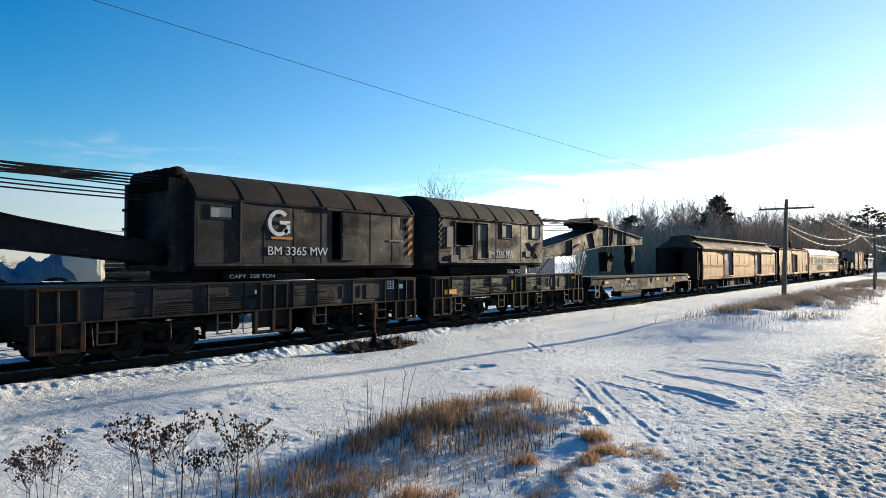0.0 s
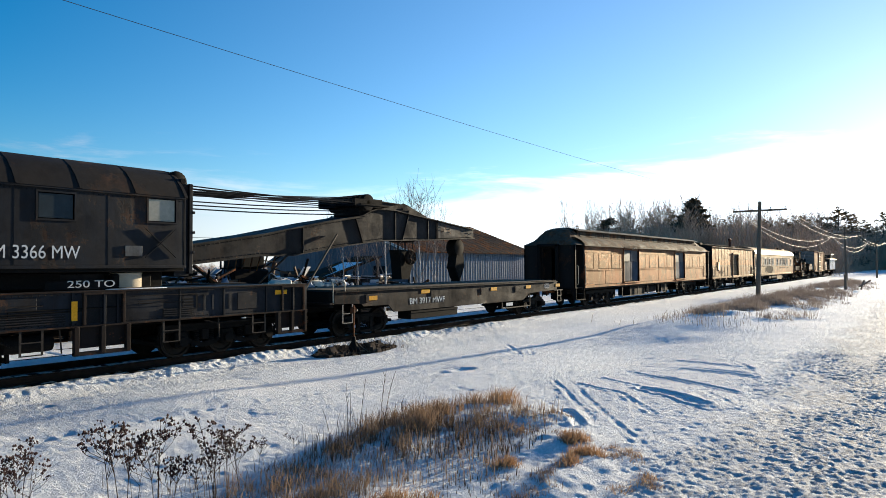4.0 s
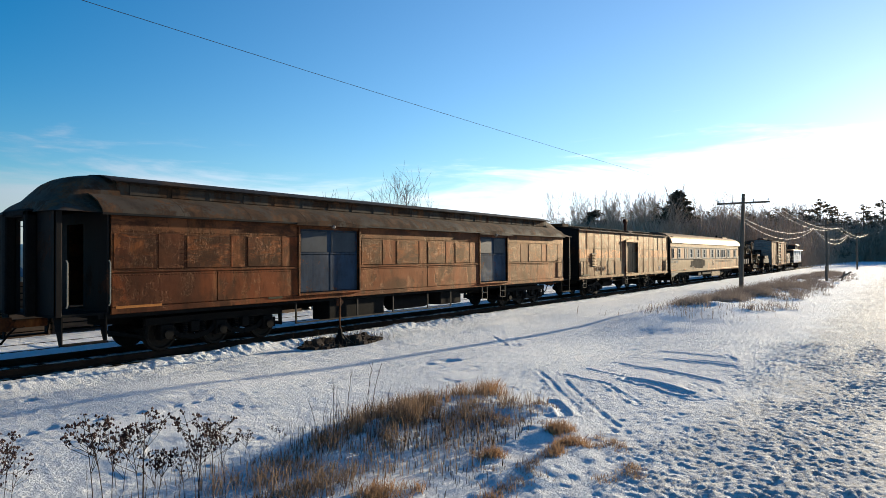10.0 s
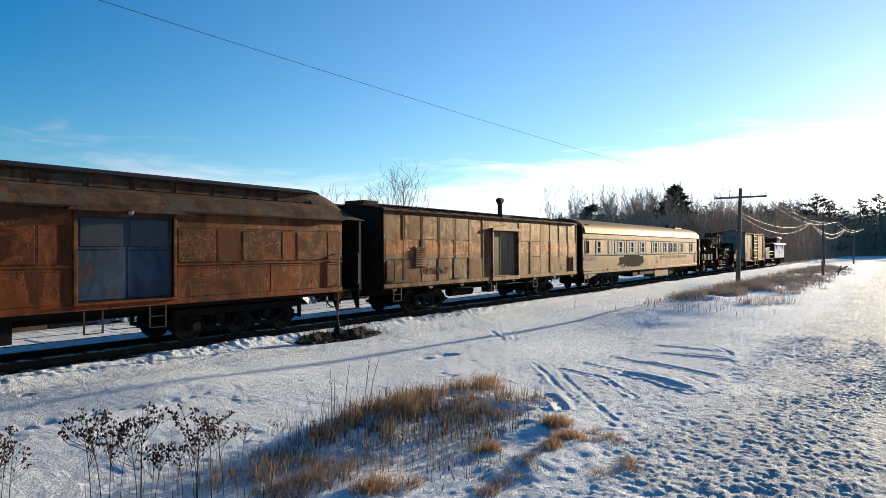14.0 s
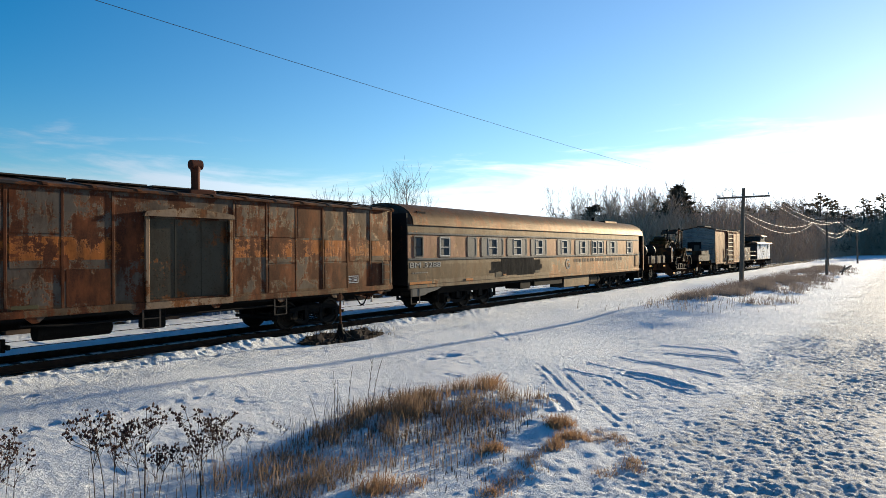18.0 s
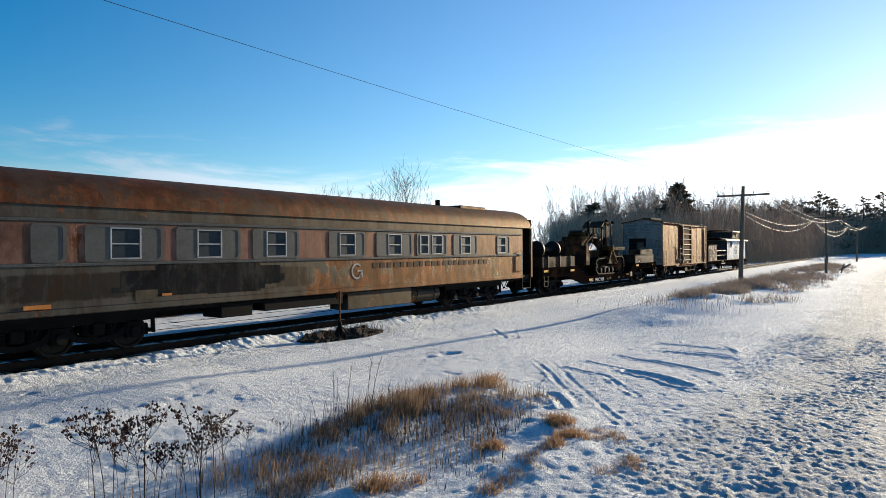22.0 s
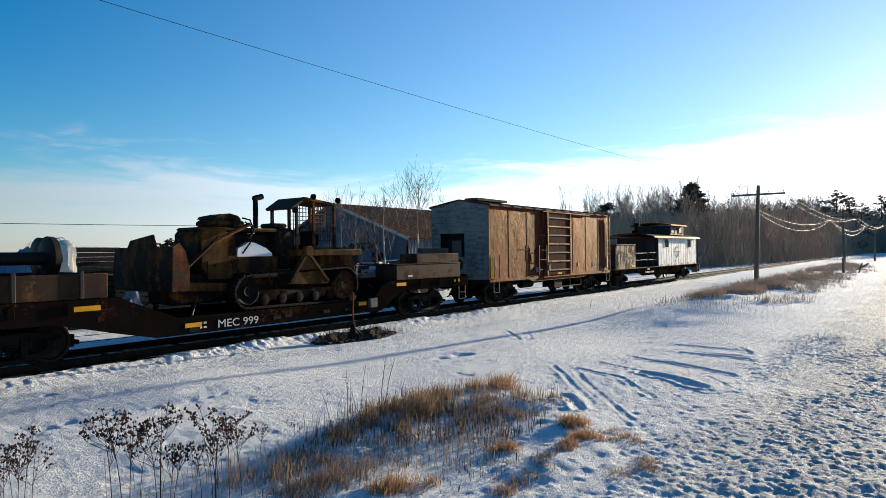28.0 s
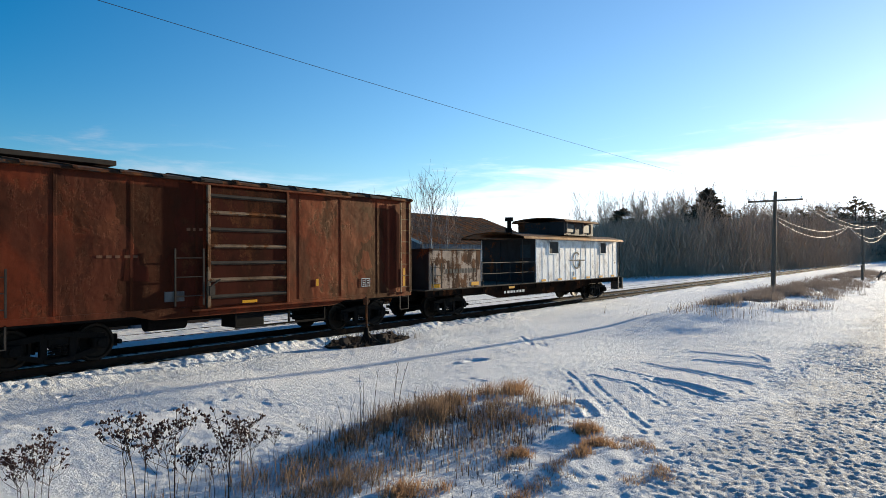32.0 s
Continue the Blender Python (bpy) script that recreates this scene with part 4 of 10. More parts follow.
def crane_house(c, x0, x1, z0, z1, ztop, front, holes, body_mat):
    """The revolving house. front: -1 where the boom leaves at the low end of x, +1 at the high end."""
    side = wall_with_openings(Mesh(), x0, x1, z0, z1, -1.53, -1.49, holes)
    h = part("house", side, body_mat, c, "sooty black steel crane house")
    part("house_wall", Mesh().box(x0, x1, 1.49, 1.53, z0, z1), body_mat, h)
    for x, way in ((x0, 1), (x1, -1)):
        part("end_wall", Mesh().prism([(-1.53, z0), (1.53, z0)] + [(-p[0], p[1]) for p in roof_arc(1.53, z1, ztop)], "x", x, x + way * 0.04), body_mat, h)
    part("floor", Mesh().box(x0, x1, -1.49, 1.49, z0 - 0.10, z0 - 0.004, 0.01), MAT["under"], h)
    part("machinery_bed", Mesh().box(x0 + 0.2, x1 - 0.3, -1.05, 1.05, 1.80, z0 - 0.10, 0.03).box(x0 + 0.9, x0 + 2.2, -1.30, -1.0, 1.82, z0 - 0.12, 0.03).box(x1 - 1.6, x1 - 0.7, -1.28, -1.0, 1.80, z0 - 0.14, 0.03), MAT["under"], h, "black machinery bed")
    roof = Mesh().shell(roof_arc(1.56, z1, ztop), "x", x0 - 0.05, x1 + 0.05, -0.03)
    r = part("roof", roof, MAT["crane_roof"], c, "rust-dulled rounded steel roof")
    n = 6
    for i in range(n + 1):
        x = x0 + 0.02 + (x1 - x0 - 0.04) * i / n
        part("roof_seam", Mesh().shell([(p[0] * 1.008, p[1] + 0.012) for p in roof_arc(1.575, z1, ztop)], "x", x - 0.025, x + 0.025, -0.02), MAT["crane_roof"], r)
    part("eave", Mesh().box(x0, x1, -1.575, -1.53, z1 - 0.03, z1 + 0.02, 0.008), body_mat, r)
    # seams and base angle of the near wall
    for i in range(9):
        x = x0 + (x1 - x0) * i / 8
        if any(a - 0.04 < x < b + 0.04 for a, b, *_ in holes): continue
        part("wall_seam", Mesh().box(x - 0.020, x + 0.020, -1.535, -1.53, z0, z1 - 0.03), body_mat, h)
    part("base_angle", Mesh().box(x0, x1, -1.56, -1.53, z0 - 0.02, z0 + 0.05, 0.006), body_mat, h)
    rivets(h, x0 + 0.05, x1 - 0.05, z1 - 0.07, -1.532, 0.10, 0.010)
    return h, r


def gantry(c, x, way, ztop):
    """Boom hoist sheaves and their frame in front of the house."""
    f = Mesh()
    for s in (-1, 1):
        f.prism([(x, 2.15), (x, ztop - 0.15), (x + way * 0.25, ztop - 0.10), (x + way * 0.38, ztop - 0.16), (x + way * 0.38, 2.15)], "y", s * 1.12 - 0.03, s * 1.12 + 0.03)
        f.box(x + way * 0.34, x + way * 0.44, s * 1.12 - 0.09, s * 1.12 + 0.09, 2.1, ztop - 0.1, 0.01)
        for z in (2.6, 3.1, 3.6): f.box(x + way * 0.42, x + way * 0.50, s * 1.12 - 0.10, s * 1.12 + 0.10, z, z + 0.07, 0.01)
    f.box(min(x, x + way * 0.4), max(x, x + way * 0.4), -1.1, 1.1, 2.05, 2.2)
    g = part("gantry_frame", f, MAT["crane"], c, "black riveted hoist frame")
    for k in range(5):
        y = -0.9 + 0.45 * k
        part("sheave", Mesh().lathe([(0.10, -0.09), (0.26, -0.07), (0.28, -0.055), (0.21, 0), (0.28, 0.055), (0.26, 0.07), (0.10, 0.09)], (x + way * 0.15, y, ztop - 0.06), 18), MAT["under"], g)
    part("sheave_pin", Mesh().cyl((x + way * 0.15, -1.25, ztop - 0.06), (x + way * 0.15, 1.25, ztop - 0.06), 0.07, 10), MAT["under"], g)
    return g


def crane_boom(c, xo, way):
    """Plate boom lying over the next car, its ropes, block and hooks. Runs from xo in the direction way."""
    P = lambda u, z: (xo + way * u, z)
    outline = [(0.0, 2.25), (3.0, 2.58), (4.2, 2.60), (6.4, 2.94), (8.2, 3.16), (11.5, 3.28), (13.95, 3.42), (13.95, 3.77), (11.35, 4.03),
               (9.6, 4.18), (8.9, 4.26), (8.0, 4.26), (7.6, 4.16), (7.2, 3.97), (5.5, 3.68), (3.1, 3.20), (0.0, 2.72)]
    b = None
    for s in (-1, 1):
        q = part("boom" if b is None else "boom_side", Mesh().prism([P(*p) for p in outline], "y", s * 0.62 - 0.015, s * 0.62 + 0.015), MAT["black"], b or c, "riveted black plate boom")
        b = b or q
    top, low = outline[7:], outline[:7]
    for name, line in (("top_flange", top), ("bottom_flange", low)):
        edge = [P(*p) for p in line]
        part(name, Mesh().prism([(x, z - 0.016) for x, z in edge] + [(x, z + 0.016) for x, z in reversed(edge)], "y", -0.72, 0.72), MAT["black"], b)
    for u, lo, hi, lean in ((6.9, 3.02, 3.85, 0.35), (8.9, 3.20, 4.22, 0.0), (9.65, 3.22, 4.16, -0.35), (10.8, 3.27, 4.06, 0.0), (11.35, 3.30, 4.0, 0.0), (4.6, 2.68, 3.45, 0.0)):
        part("stiffener", Mesh().bar((xo + way * (u + lean), -0.645, lo), (xo + way * u, -0.645, hi), 0.03, 0.09, up=(0, 1, 0)), MAT["black"], b)
    for line, dz in ((top, -0.07), (low, 0.07)):
        m = Mesh()
        for a, e in zip(line, line[1:]):
            n = max(1, int(math.hypot(e[0] - a[0], e[1] - a[1]) / 0.14))
            for i in range(n):
                u, z, r = a[0] + (e[0] - a[0]) * i / n, a[1] + (e[1] - a[1]) * i / n + dz, 0.017
                x = xo + way * u
                m.add([(x - r, -0.636, z - r), (x + r, -0.636, z - r), (x + r, -0.636, z + r), (x - r, -0.636, z + r), (x, -0.652, z)], [(0, 1, 4), (1, 2, 4), (2, 3, 4), (3, 0, 4)])
        part("rivet_row", m, MAT["black"], b, smooth=0)
    part("tip_plate", Mesh().prism([P(11.45, 3.34), P(13.9, 3.47), P(13.9, 3.72), P(11.45, 3.97)], "y", -0.66, -0.638), MAT["grey_boom"], b, "weathered grey riveted tip plate")
    for u, z in ((11.6, 3.9), (11.6, 3.78), (11.6, 3.66), (11.8, 3.86), (11.8, 3.62), (13.2, 3.68), (13.5, 3.62), (13.75, 3.6), (12.2, 3.6), (12.2, 3.72)):
        part("bolt", Mesh().cyl((xo + way * u, -0.68, z), (xo + way * u, -0.655, z), 0.022, 8), MAT["black"], b)
    # upper link from the hoist block to the knee, with its gusset down to the boom
    link = [(7.6, 4.28), (7.95, 4.54), (9.35, 4.50), (9.6, 4.58), (9.85, 4.52), (10.4, 4.34), (11.3, 4.05), (9.8, 4.20), (8.9, 4.29)]
    for sgn in (-1, 1): part("link", Mesh().prism([P(*p) for p in link], "y", sgn * 0.45 - 0.02, sgn * 0.45 + 0.02), MAT["black"], b, "plate link with knee gusset")
    part("link_cover", Mesh().prism([P(7.95, 4.545), P(9.35, 4.505), P(9.35, 4.535), P(7.95, 4.575)], "y", -0.52, 0.52), MAT["black"], b)
    for u, z in ((8.35, 4.42), (8.75, 4.40), (9.55, 4.36), (9.9, 4.30)): part("bolt", Mesh().cyl((xo + way * u, -0.50, z), (xo + way * u, -0.465, z), 0.04, 8), MAT["black"], b)
    for u in (8.0, 10.55, 11.9, 12.9): part("shackle", Mesh().lathe([(0.05, -0.012), (0.065, 0), (0.05, 0.012)], (xo + way * u, -0.6, 3.30 - 0.10 + 0.03 * (u - 8)), 12), MAT["under"], b)
    blk = Mesh()
    for k in range(7): blk.lathe([(0.08, -0.10), (0.27, -0.09), (0.29, -0.06), (0.22, 0), (0.29, 0.06), (0.27, 0.09), (0.08, 0.10)], (xo + way * 7.3, -0.78 + 0.26 * k, 4.42), 16)
    blk.box(min(xo + way * 6.9, xo + way * 8.3), max(xo + way * 6.9, xo + way * 8.3), -0.9, 0.9, 4.31, 4.37, 0.01)
    blk.box(min(xo + way * 6.6, xo + way * 8.0), max(xo + way * 6.6, xo + way * 8.0), -0.88, -0.80, 4.25, 4.55, 0.08).box(min(xo + way * 6.6, xo + way * 8.0), max(xo + way * 6.6, xo + way * 8.0), 0.80, 0.88, 4.25, 4.55, 0.08)
    blk.box(min(xo + way * 7.1, xo + way * 7.6), max(xo + way * 7.1, xo + way * 7.6), -0.6, 0.6, 4.0, 4.42)
    part("hoist_block", blk, MAT["under"], b, "sooty sheave block")
    for k in range(10):
        y, za, zb = -0.85 + 0.19 * k, 4.36 - 0.06 * (k % 3), 4.38 + 0.10 * (k % 3)
        pts = [(xo + way * (0.2 + 6.7 * i / 8), y, za + (zb - za) * i / 8 - 0.05 * math.sin(math.pi * i / 8)) for i in range(9)]
        part("hoist_rope", Mesh().tube(pts, 0.019, 5), MAT["cable"], b)
    for k in range(3):
        pts = [(xo + way * (0.2 + 7.2 * i / 8), -0.4 + 0.4 * k, 3.80 + 0.14 * k + 0.03 * i - 0.06 * math.sin(math.pi * i / 8)) for i in range(9)]
        part("hoist_rope", Mesh().tube(pts, 0.019, 5), MAT["cable"], b)
    # main hook block and the smaller one at the tip
    x = xo + way * 9.95
    hk = Mesh().prism([(x - 0.36, 2.86), (x + 0.54, 2.86), (x + 0.50, 2.45), (x + 0.22, 1.76), (x - 0.20, 1.76), (x - 0.26, 2.40)], "y", -0.24, 0.24)
    hook = part("hook_block", hk, MAT["under"], b, "sooty main hook block")
    part("head_plate", Mesh().box(x - 0.34, x + 0.50, -0.3, 0.3, 3.16, 3.26, 0.02), MAT["under"], hook)
    for k in range(5):
        for sgn in (-1, 1): part("block_rope", Mesh().cyl((x - 0.32 + 0.2 * k, sgn * 0.2, 2.84), (x - 0.32 + 0.2 * k, sgn * 0.2, 3.20), 0.016, 6), MAT["cable"], hook)
    part("block_sheave", Mesh().lathe([(0.06, -0.08), (0.10, -0.10), (0.12, -0.04), (0.22, -0.03), (0.25, -0.08), (0.27, -0.06), (0.27, 0.06), (0.06, 0.08)], (xo + way * 10.14, -0.34, 2.58), 22), MAT["brown_edge"], b, "rusted spoked sheave")
    for k in range(6):
        a = radians(60 * k + 15)
        part("spoke", Mesh().bar((xo + way * 10.14 + 0.08 * math.cos(a), -0.41, 2.58 + 0.08 * math.sin(a)), (xo + way * 10.14 + 0.22 * math.cos(a), -0.41, 2.58 + 0.22 * math.sin(a)), 0.03, 0.03, up=(0, 1, 0)), MAT["brown_edge"], b)
    x = xo + way * 13.5
    part("hook", Mesh().prism([(x - 0.30, 2.2), (x + 0.02, 1.60), (x + 0.38, 2.25), (x + 0.30, 2.75), (x - 0.16, 2.75)], "y", -0.22, 0.22), MAT["under"], b, "dark pear-shaped auxiliary hook block")
    part("tip_sheave", Mesh().lathe([(0.08, -0.25), (0.34, -0.22), (0.38, -0.16), (0.38, 0.16), (0.34, 0.22), (0.08, 0.25)], (x, 0, 3.02), 22), MAT["under"], b, "sooty tip sheave")
    part("tip_link", Mesh().box(x - 0.10, x + 0.12, -0.10, 0.10, 2.70, 3.40, 0.03), MAT["under"], b)
    # tie rods to the car below
    for s in (-1, 1):
        part("tie_rod", Mesh().cyl((xo + way * 6.0, s * 0.7, 3.30), (xo + way * 4.25, s * 1.2, 1.62), 0.03, 8), MAT["grab"], b, "steel tie rod")
    return b


MAT["grey_boom"] = painted("grey_boom_paint", (0.045, 0.043, 0.041), 0.25, 0.6, 0.3, dust=(0.05, 0.045, 0.04))
MAT["hazard"] = plain("dull_hazard_yellow", (0.085, 0.07, 0.034), 0.7, vary=0.3)


def crane_one():
    c = car("railway_crane", "black wrecking crane with white emblem and number, boom lowered", "crane", 4.8)
    L = 11.7
    crane_carbody(c, L)
    part("turntable", Mesh().lathe([(1.25, 1.735), (1.30, 1.80), (1.30, 1.98), (1.15, 2.0), (1.15, 2.12)], (6.6, 0, 0), 32, "z"), MAT["black"], c, "geared turntable ring")
    lettering(c, "CAPY. 250 TON", 4.7, 6.1, 1.86, -1.30, 0.10)
    holes = [(4.0, 4.62, 3.38, 3.68), (7.95, 8.30, 2.36, 3.78), (10.9, 11.2, 3.35, 3.75)]
    h, r = crane_house(c, 3.6, 11.55, 2.20, 3.86, 4.60, -1, holes, MAT["crane"])
    part("window", Mesh().box(4.02, 4.60, -1.52, -1.50, 3.40, 3.66, 0.005), MAT["pale_glass"], h, "pale blue-grey cab window")
    m = Mesh()
    for a in ((3.97, 4.65, 3.35, 3.385), (3.97, 4.65, 3.675, 3.71)): m.box(a[0], a[1], -1.55, -1.50, a[2], a[3])
    for a in (3.97, 4.62): m.box(a, a + 0.035, -1.55, -1.50, 3.385, 3.675)
    part("window_frame", m, MAT["crane"], h)
    part("sliding_door", Mesh().box(8.28, 8.95, -1.575, -1.54, 2.34, 3.80, 0.006).box(8.34, 8.89, -1.582, -1.573, 2.42, 3.1).box(8.34, 8.89, -1.582, -1.573, 3.16, 3.72), MAT["blue_black"], h, "blue-black steel sliding door, half open")
    part("door_track", Mesh().box(7.7, 9.2, -1.60, -1.535, 3.80, 3.86), MAT["crane"], h)
    # black sheet behind the half-open door in place of the unlit interior
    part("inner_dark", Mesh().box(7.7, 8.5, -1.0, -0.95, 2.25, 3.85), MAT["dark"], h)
    part("panel", Mesh().prism([(4.86, 2.36), (4.86, 3.80), (5.75, 3.72), (5.05, 2.36)], "y", -1.553, -1.533), MAT["blue_black"], h, "slanted dark panel beside the emblem")
    part("door_edge", Mesh().box(4.83, 4.88, -1.57, -1.53, 2.30, 3.84), MAT["grab"], h)
    # black plate in the opening stands for its shaded depth
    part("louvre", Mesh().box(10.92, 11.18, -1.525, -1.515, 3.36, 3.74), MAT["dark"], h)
    roundel(h, 6.05, 3.34, 0.36, -1.548, 0.11)
    plate(h, 5.80, 6.50, 2.90, 2.97, -1.545, "orange", "stripe", "orange painted stripe", 0.004)
    lettering(h, "BM 3365 MW", 5.70, 7.78, 2.47, -1.547, 0.235)
    lettering(h, "WATERVILLE", 10.35, 11.05, 2.95, -1.545, 0.055)
    for k in range(5): part("slash", Mesh().prism([(11.30, 2.5 + k * 0.27), (11.50, 2.62 + k * 0.27), (11.50, 2.74 + k * 0.27), (11.30, 2.62 + k * 0.27)], "y", -1.549, -1.545), MAT["orange"], h, "faded orange warning slash")
    part("vent", Mesh().box(7.2, 7.5, -0.4, 0.1, 4.42, 4.56, 0.02), MAT["crane_roof"], r)
    gantry(c, 3.62, -1, 4.42)
    crane_boom(c, 3.3, -1)
    frame_box(c, 10.3, 10.62, 1.42, 1.68, -1.525)
    plate(c, 10.75, 11.05, 1.42, 1.56, -1.525, "white", "notice", "white notice plate")
    plate(c, 5.30, 5.36, 1.45, 1.56, -1.525, "white", "notice", "small white stencil")
    tail(c, 11.55, 1)


def tail(c, x, way, ze=3.86, ztop=4.60):
    """The rounded counterweight end below the roof."""
    n = 12
    poly = [(x + way * (0.55 * (1 - abs(-1 + 2 * i / n) ** 2.5)), -1.45 + 2.9 * i / n) for i in range(n + 1)]
    part("counterweight", Mesh().prism(poly, "z", 2.02, ze), MAT["crane"], c, "sooty rounded counterweight")
    # the roof rounds down to the counterweight
    vs, rows = [], 5
    arc = roof_arc(1.56, ze, ztop, n)
    for i in range(n + 1):
        y, za = arc[i]
        reach = 0.58 * (1 - abs(y / 1.56) ** 2.5)
        for k in range(rows):
            a = radians(90 * k / (rows - 1))
            vs.append((x + way * reach * math.sin(a), y, ze + (za - ze) * math.cos(a) + 0.012))
    part("roof_end", Mesh().add(vs, [(i * rows + k, i * rows + k + 1, (i + 1) * rows + k + 1, (i + 1) * rows + k) for i in range(n) for k in range(rows - 1)]), MAT["crane_roof"], c, "rounded sooty end of the roof")


def crane_two():
    c = car("railway_crane", "black wrecking crane with stencilled number, boom trailing over a flat wagon", "crane", 17.3)
    L = 11.6
    crane_carbody(c, L)
    part("turntable", Mesh().lathe([(1.25, 1.735), (1.30, 1.80), (1.30, 1.98), (1.15, 2.0), (1.15, 2.12)], (5.6, 0, 0), 32, "z"), MAT["black"], c, "geared turntable ring")
    holes = [(1.42, 2.46, 2.92, 3.76), (2.82, 3.46, 2.45, 3.78), (4.50, 5.20, 3.28, 3.82), (6.82, 7.50, 3.33, 3.88)]
    h, _ = crane_house(c, 0.45, 7.75, 2.27, 3.93, 4.70, 1, holes, MAT["crane"])
    # added black sheet that gives the open windows their inner shade
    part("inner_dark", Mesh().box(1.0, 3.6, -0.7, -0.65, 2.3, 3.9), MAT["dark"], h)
    part("window", Mesh().box(4.52, 5.18, -1.52, -1.50, 3.30, 3.80), MAT["glass"], h, "dark dusty window")
    part("window", Mesh().box(6.84, 7.48, -1.52, -1.50, 3.35, 3.86), MAT["pale_glass"], h, "pale boarded cab window")
    part("window", Mesh().box(2.84, 3.44, -1.515, -1.50, 3.12, 3.74), MAT["glass"], h, "blue-tinted door window")
    part("door_panel", Mesh().box(2.84, 3.44, -1.52, -1.49, 2.46, 3.10, 0.01), MAT["blue_black"], h, "blue-black door panel")
    for a, b, lo, hi in holes:
        m = Mesh()
        for z in (lo - 0.04, hi): m.box(a - 0.04, b + 0.04, -1.555, -1.50, z, z + 0.04)
        for x in (a - 0.04, b): m.box(x, x + 0.04, -1.555, -1.50, lo, hi)
        part("window_frame", m, MAT["crane"], h)
    part("shutter", Mesh().box(0.86, 1.24, -1.57, -1.535, 2.82, 3.58, 0.01), MAT["pale_grey"], h, "pale grey hinged shutter")
    part("hatch", Mesh().box(1.10, 1.55, -1.575, -1.535, 2.28, 2.55, 0.01), MAT["pale_grey"], h, "pale grey hatch cover")
    part("sign", Mesh().box(6.28, 6.68, -1.555, -1.535, 2.52, 2.76, 0.006), MAT["pale_grey"], h, "pale blank notice")
    for k in range(5): part("slash", Mesh().prism([(0.50, 2.85 + k * 0.19), (0.78, 3.03 + k * 0.19), (0.78, 3.12 + k * 0.19), (0.50, 2.94 + k * 0.19)], "y", -1.545, -1.540), MAT["hazard"], h, "faded yellow warning slash")
    x = Mesh().bar((6.75, -1.555, 2.50), (7.5, -1.555, 3.16), 0.035, 0.016).bar((6.75, -1.56, 3.16), (7.5, -1.56, 2.50), 0.035, 0.016)
    part("cross_brace", x, MAT["crane"], h, "flat iron cross brace")
    grab(h, [(2.60, -1.54, 2.5), (2.60, -1.62, 2.5), (2.60, -1.62, 3.6), (2.60, -1.54, 3.6)], 0.016)
    lettering(h, "BM 3366 MW", 3.55, 5.32, 2.46, -1.548, 0.27)
    lettering(c, "250 TO", 5.15, 6.15, 1.84, -1.36, 0.15)
    part("turntable_cover", Mesh().lathe([(0.36, 1.80), (0.40, 1.82), (0.40, 2.14), (0.34, 2.16)], (6.55, -0.98, 0), 20, "z"), MAT["pale_wood"], c, "pale scuffed drum cover")
    gantry(c, 7.72, 1, 4.45)
    crane_boom(c, 7.6, 1)
    tail(c, 0.45, -1, 3.93, 4.70)
    for x0, x1, z0, z1 in ((0.75, 1.45, 1.13, 1.30), (10.45, 10.85, 1.50, 1.62)): plate(c, x0, x1, z0, z1, -1.545, "yellow", "marker", "yellow reflective marker")
    plate(c, 5.15, 5.27, 1.15, 1.56, -1.56, "yellow", "marker", "yellow upright marker")
    frame_box(c, 3.3, 4.0, 1.2, 1.6, -1.525, "under", 1)
    frame_box(c, 7.7, 8.1, 1.25, 1.6, -1.525, "under", 1)


MAT["pale_grey"] = painted("pale_grey_paint", (0.115, 0.12, 0.12), 0.12, 0.6, 0.3)
MAT["pale_wood"] = plain("pale_scuffed_paint", (0.42, 0.36, 0.27), 0.7, vary=0.2)


# -- flat wagon under the booms --
MAT["flat_side"] = painted("flat_wagon_paint", (0.0095, 0.0092, 0.0095), 0.22, 0.65, 0.35, rusts=(RUST_D, (0.04, 0.020, 0.012), (0.10, 0.045, 0.022)), dust=(0.0150, 0.0135, 0.0125))


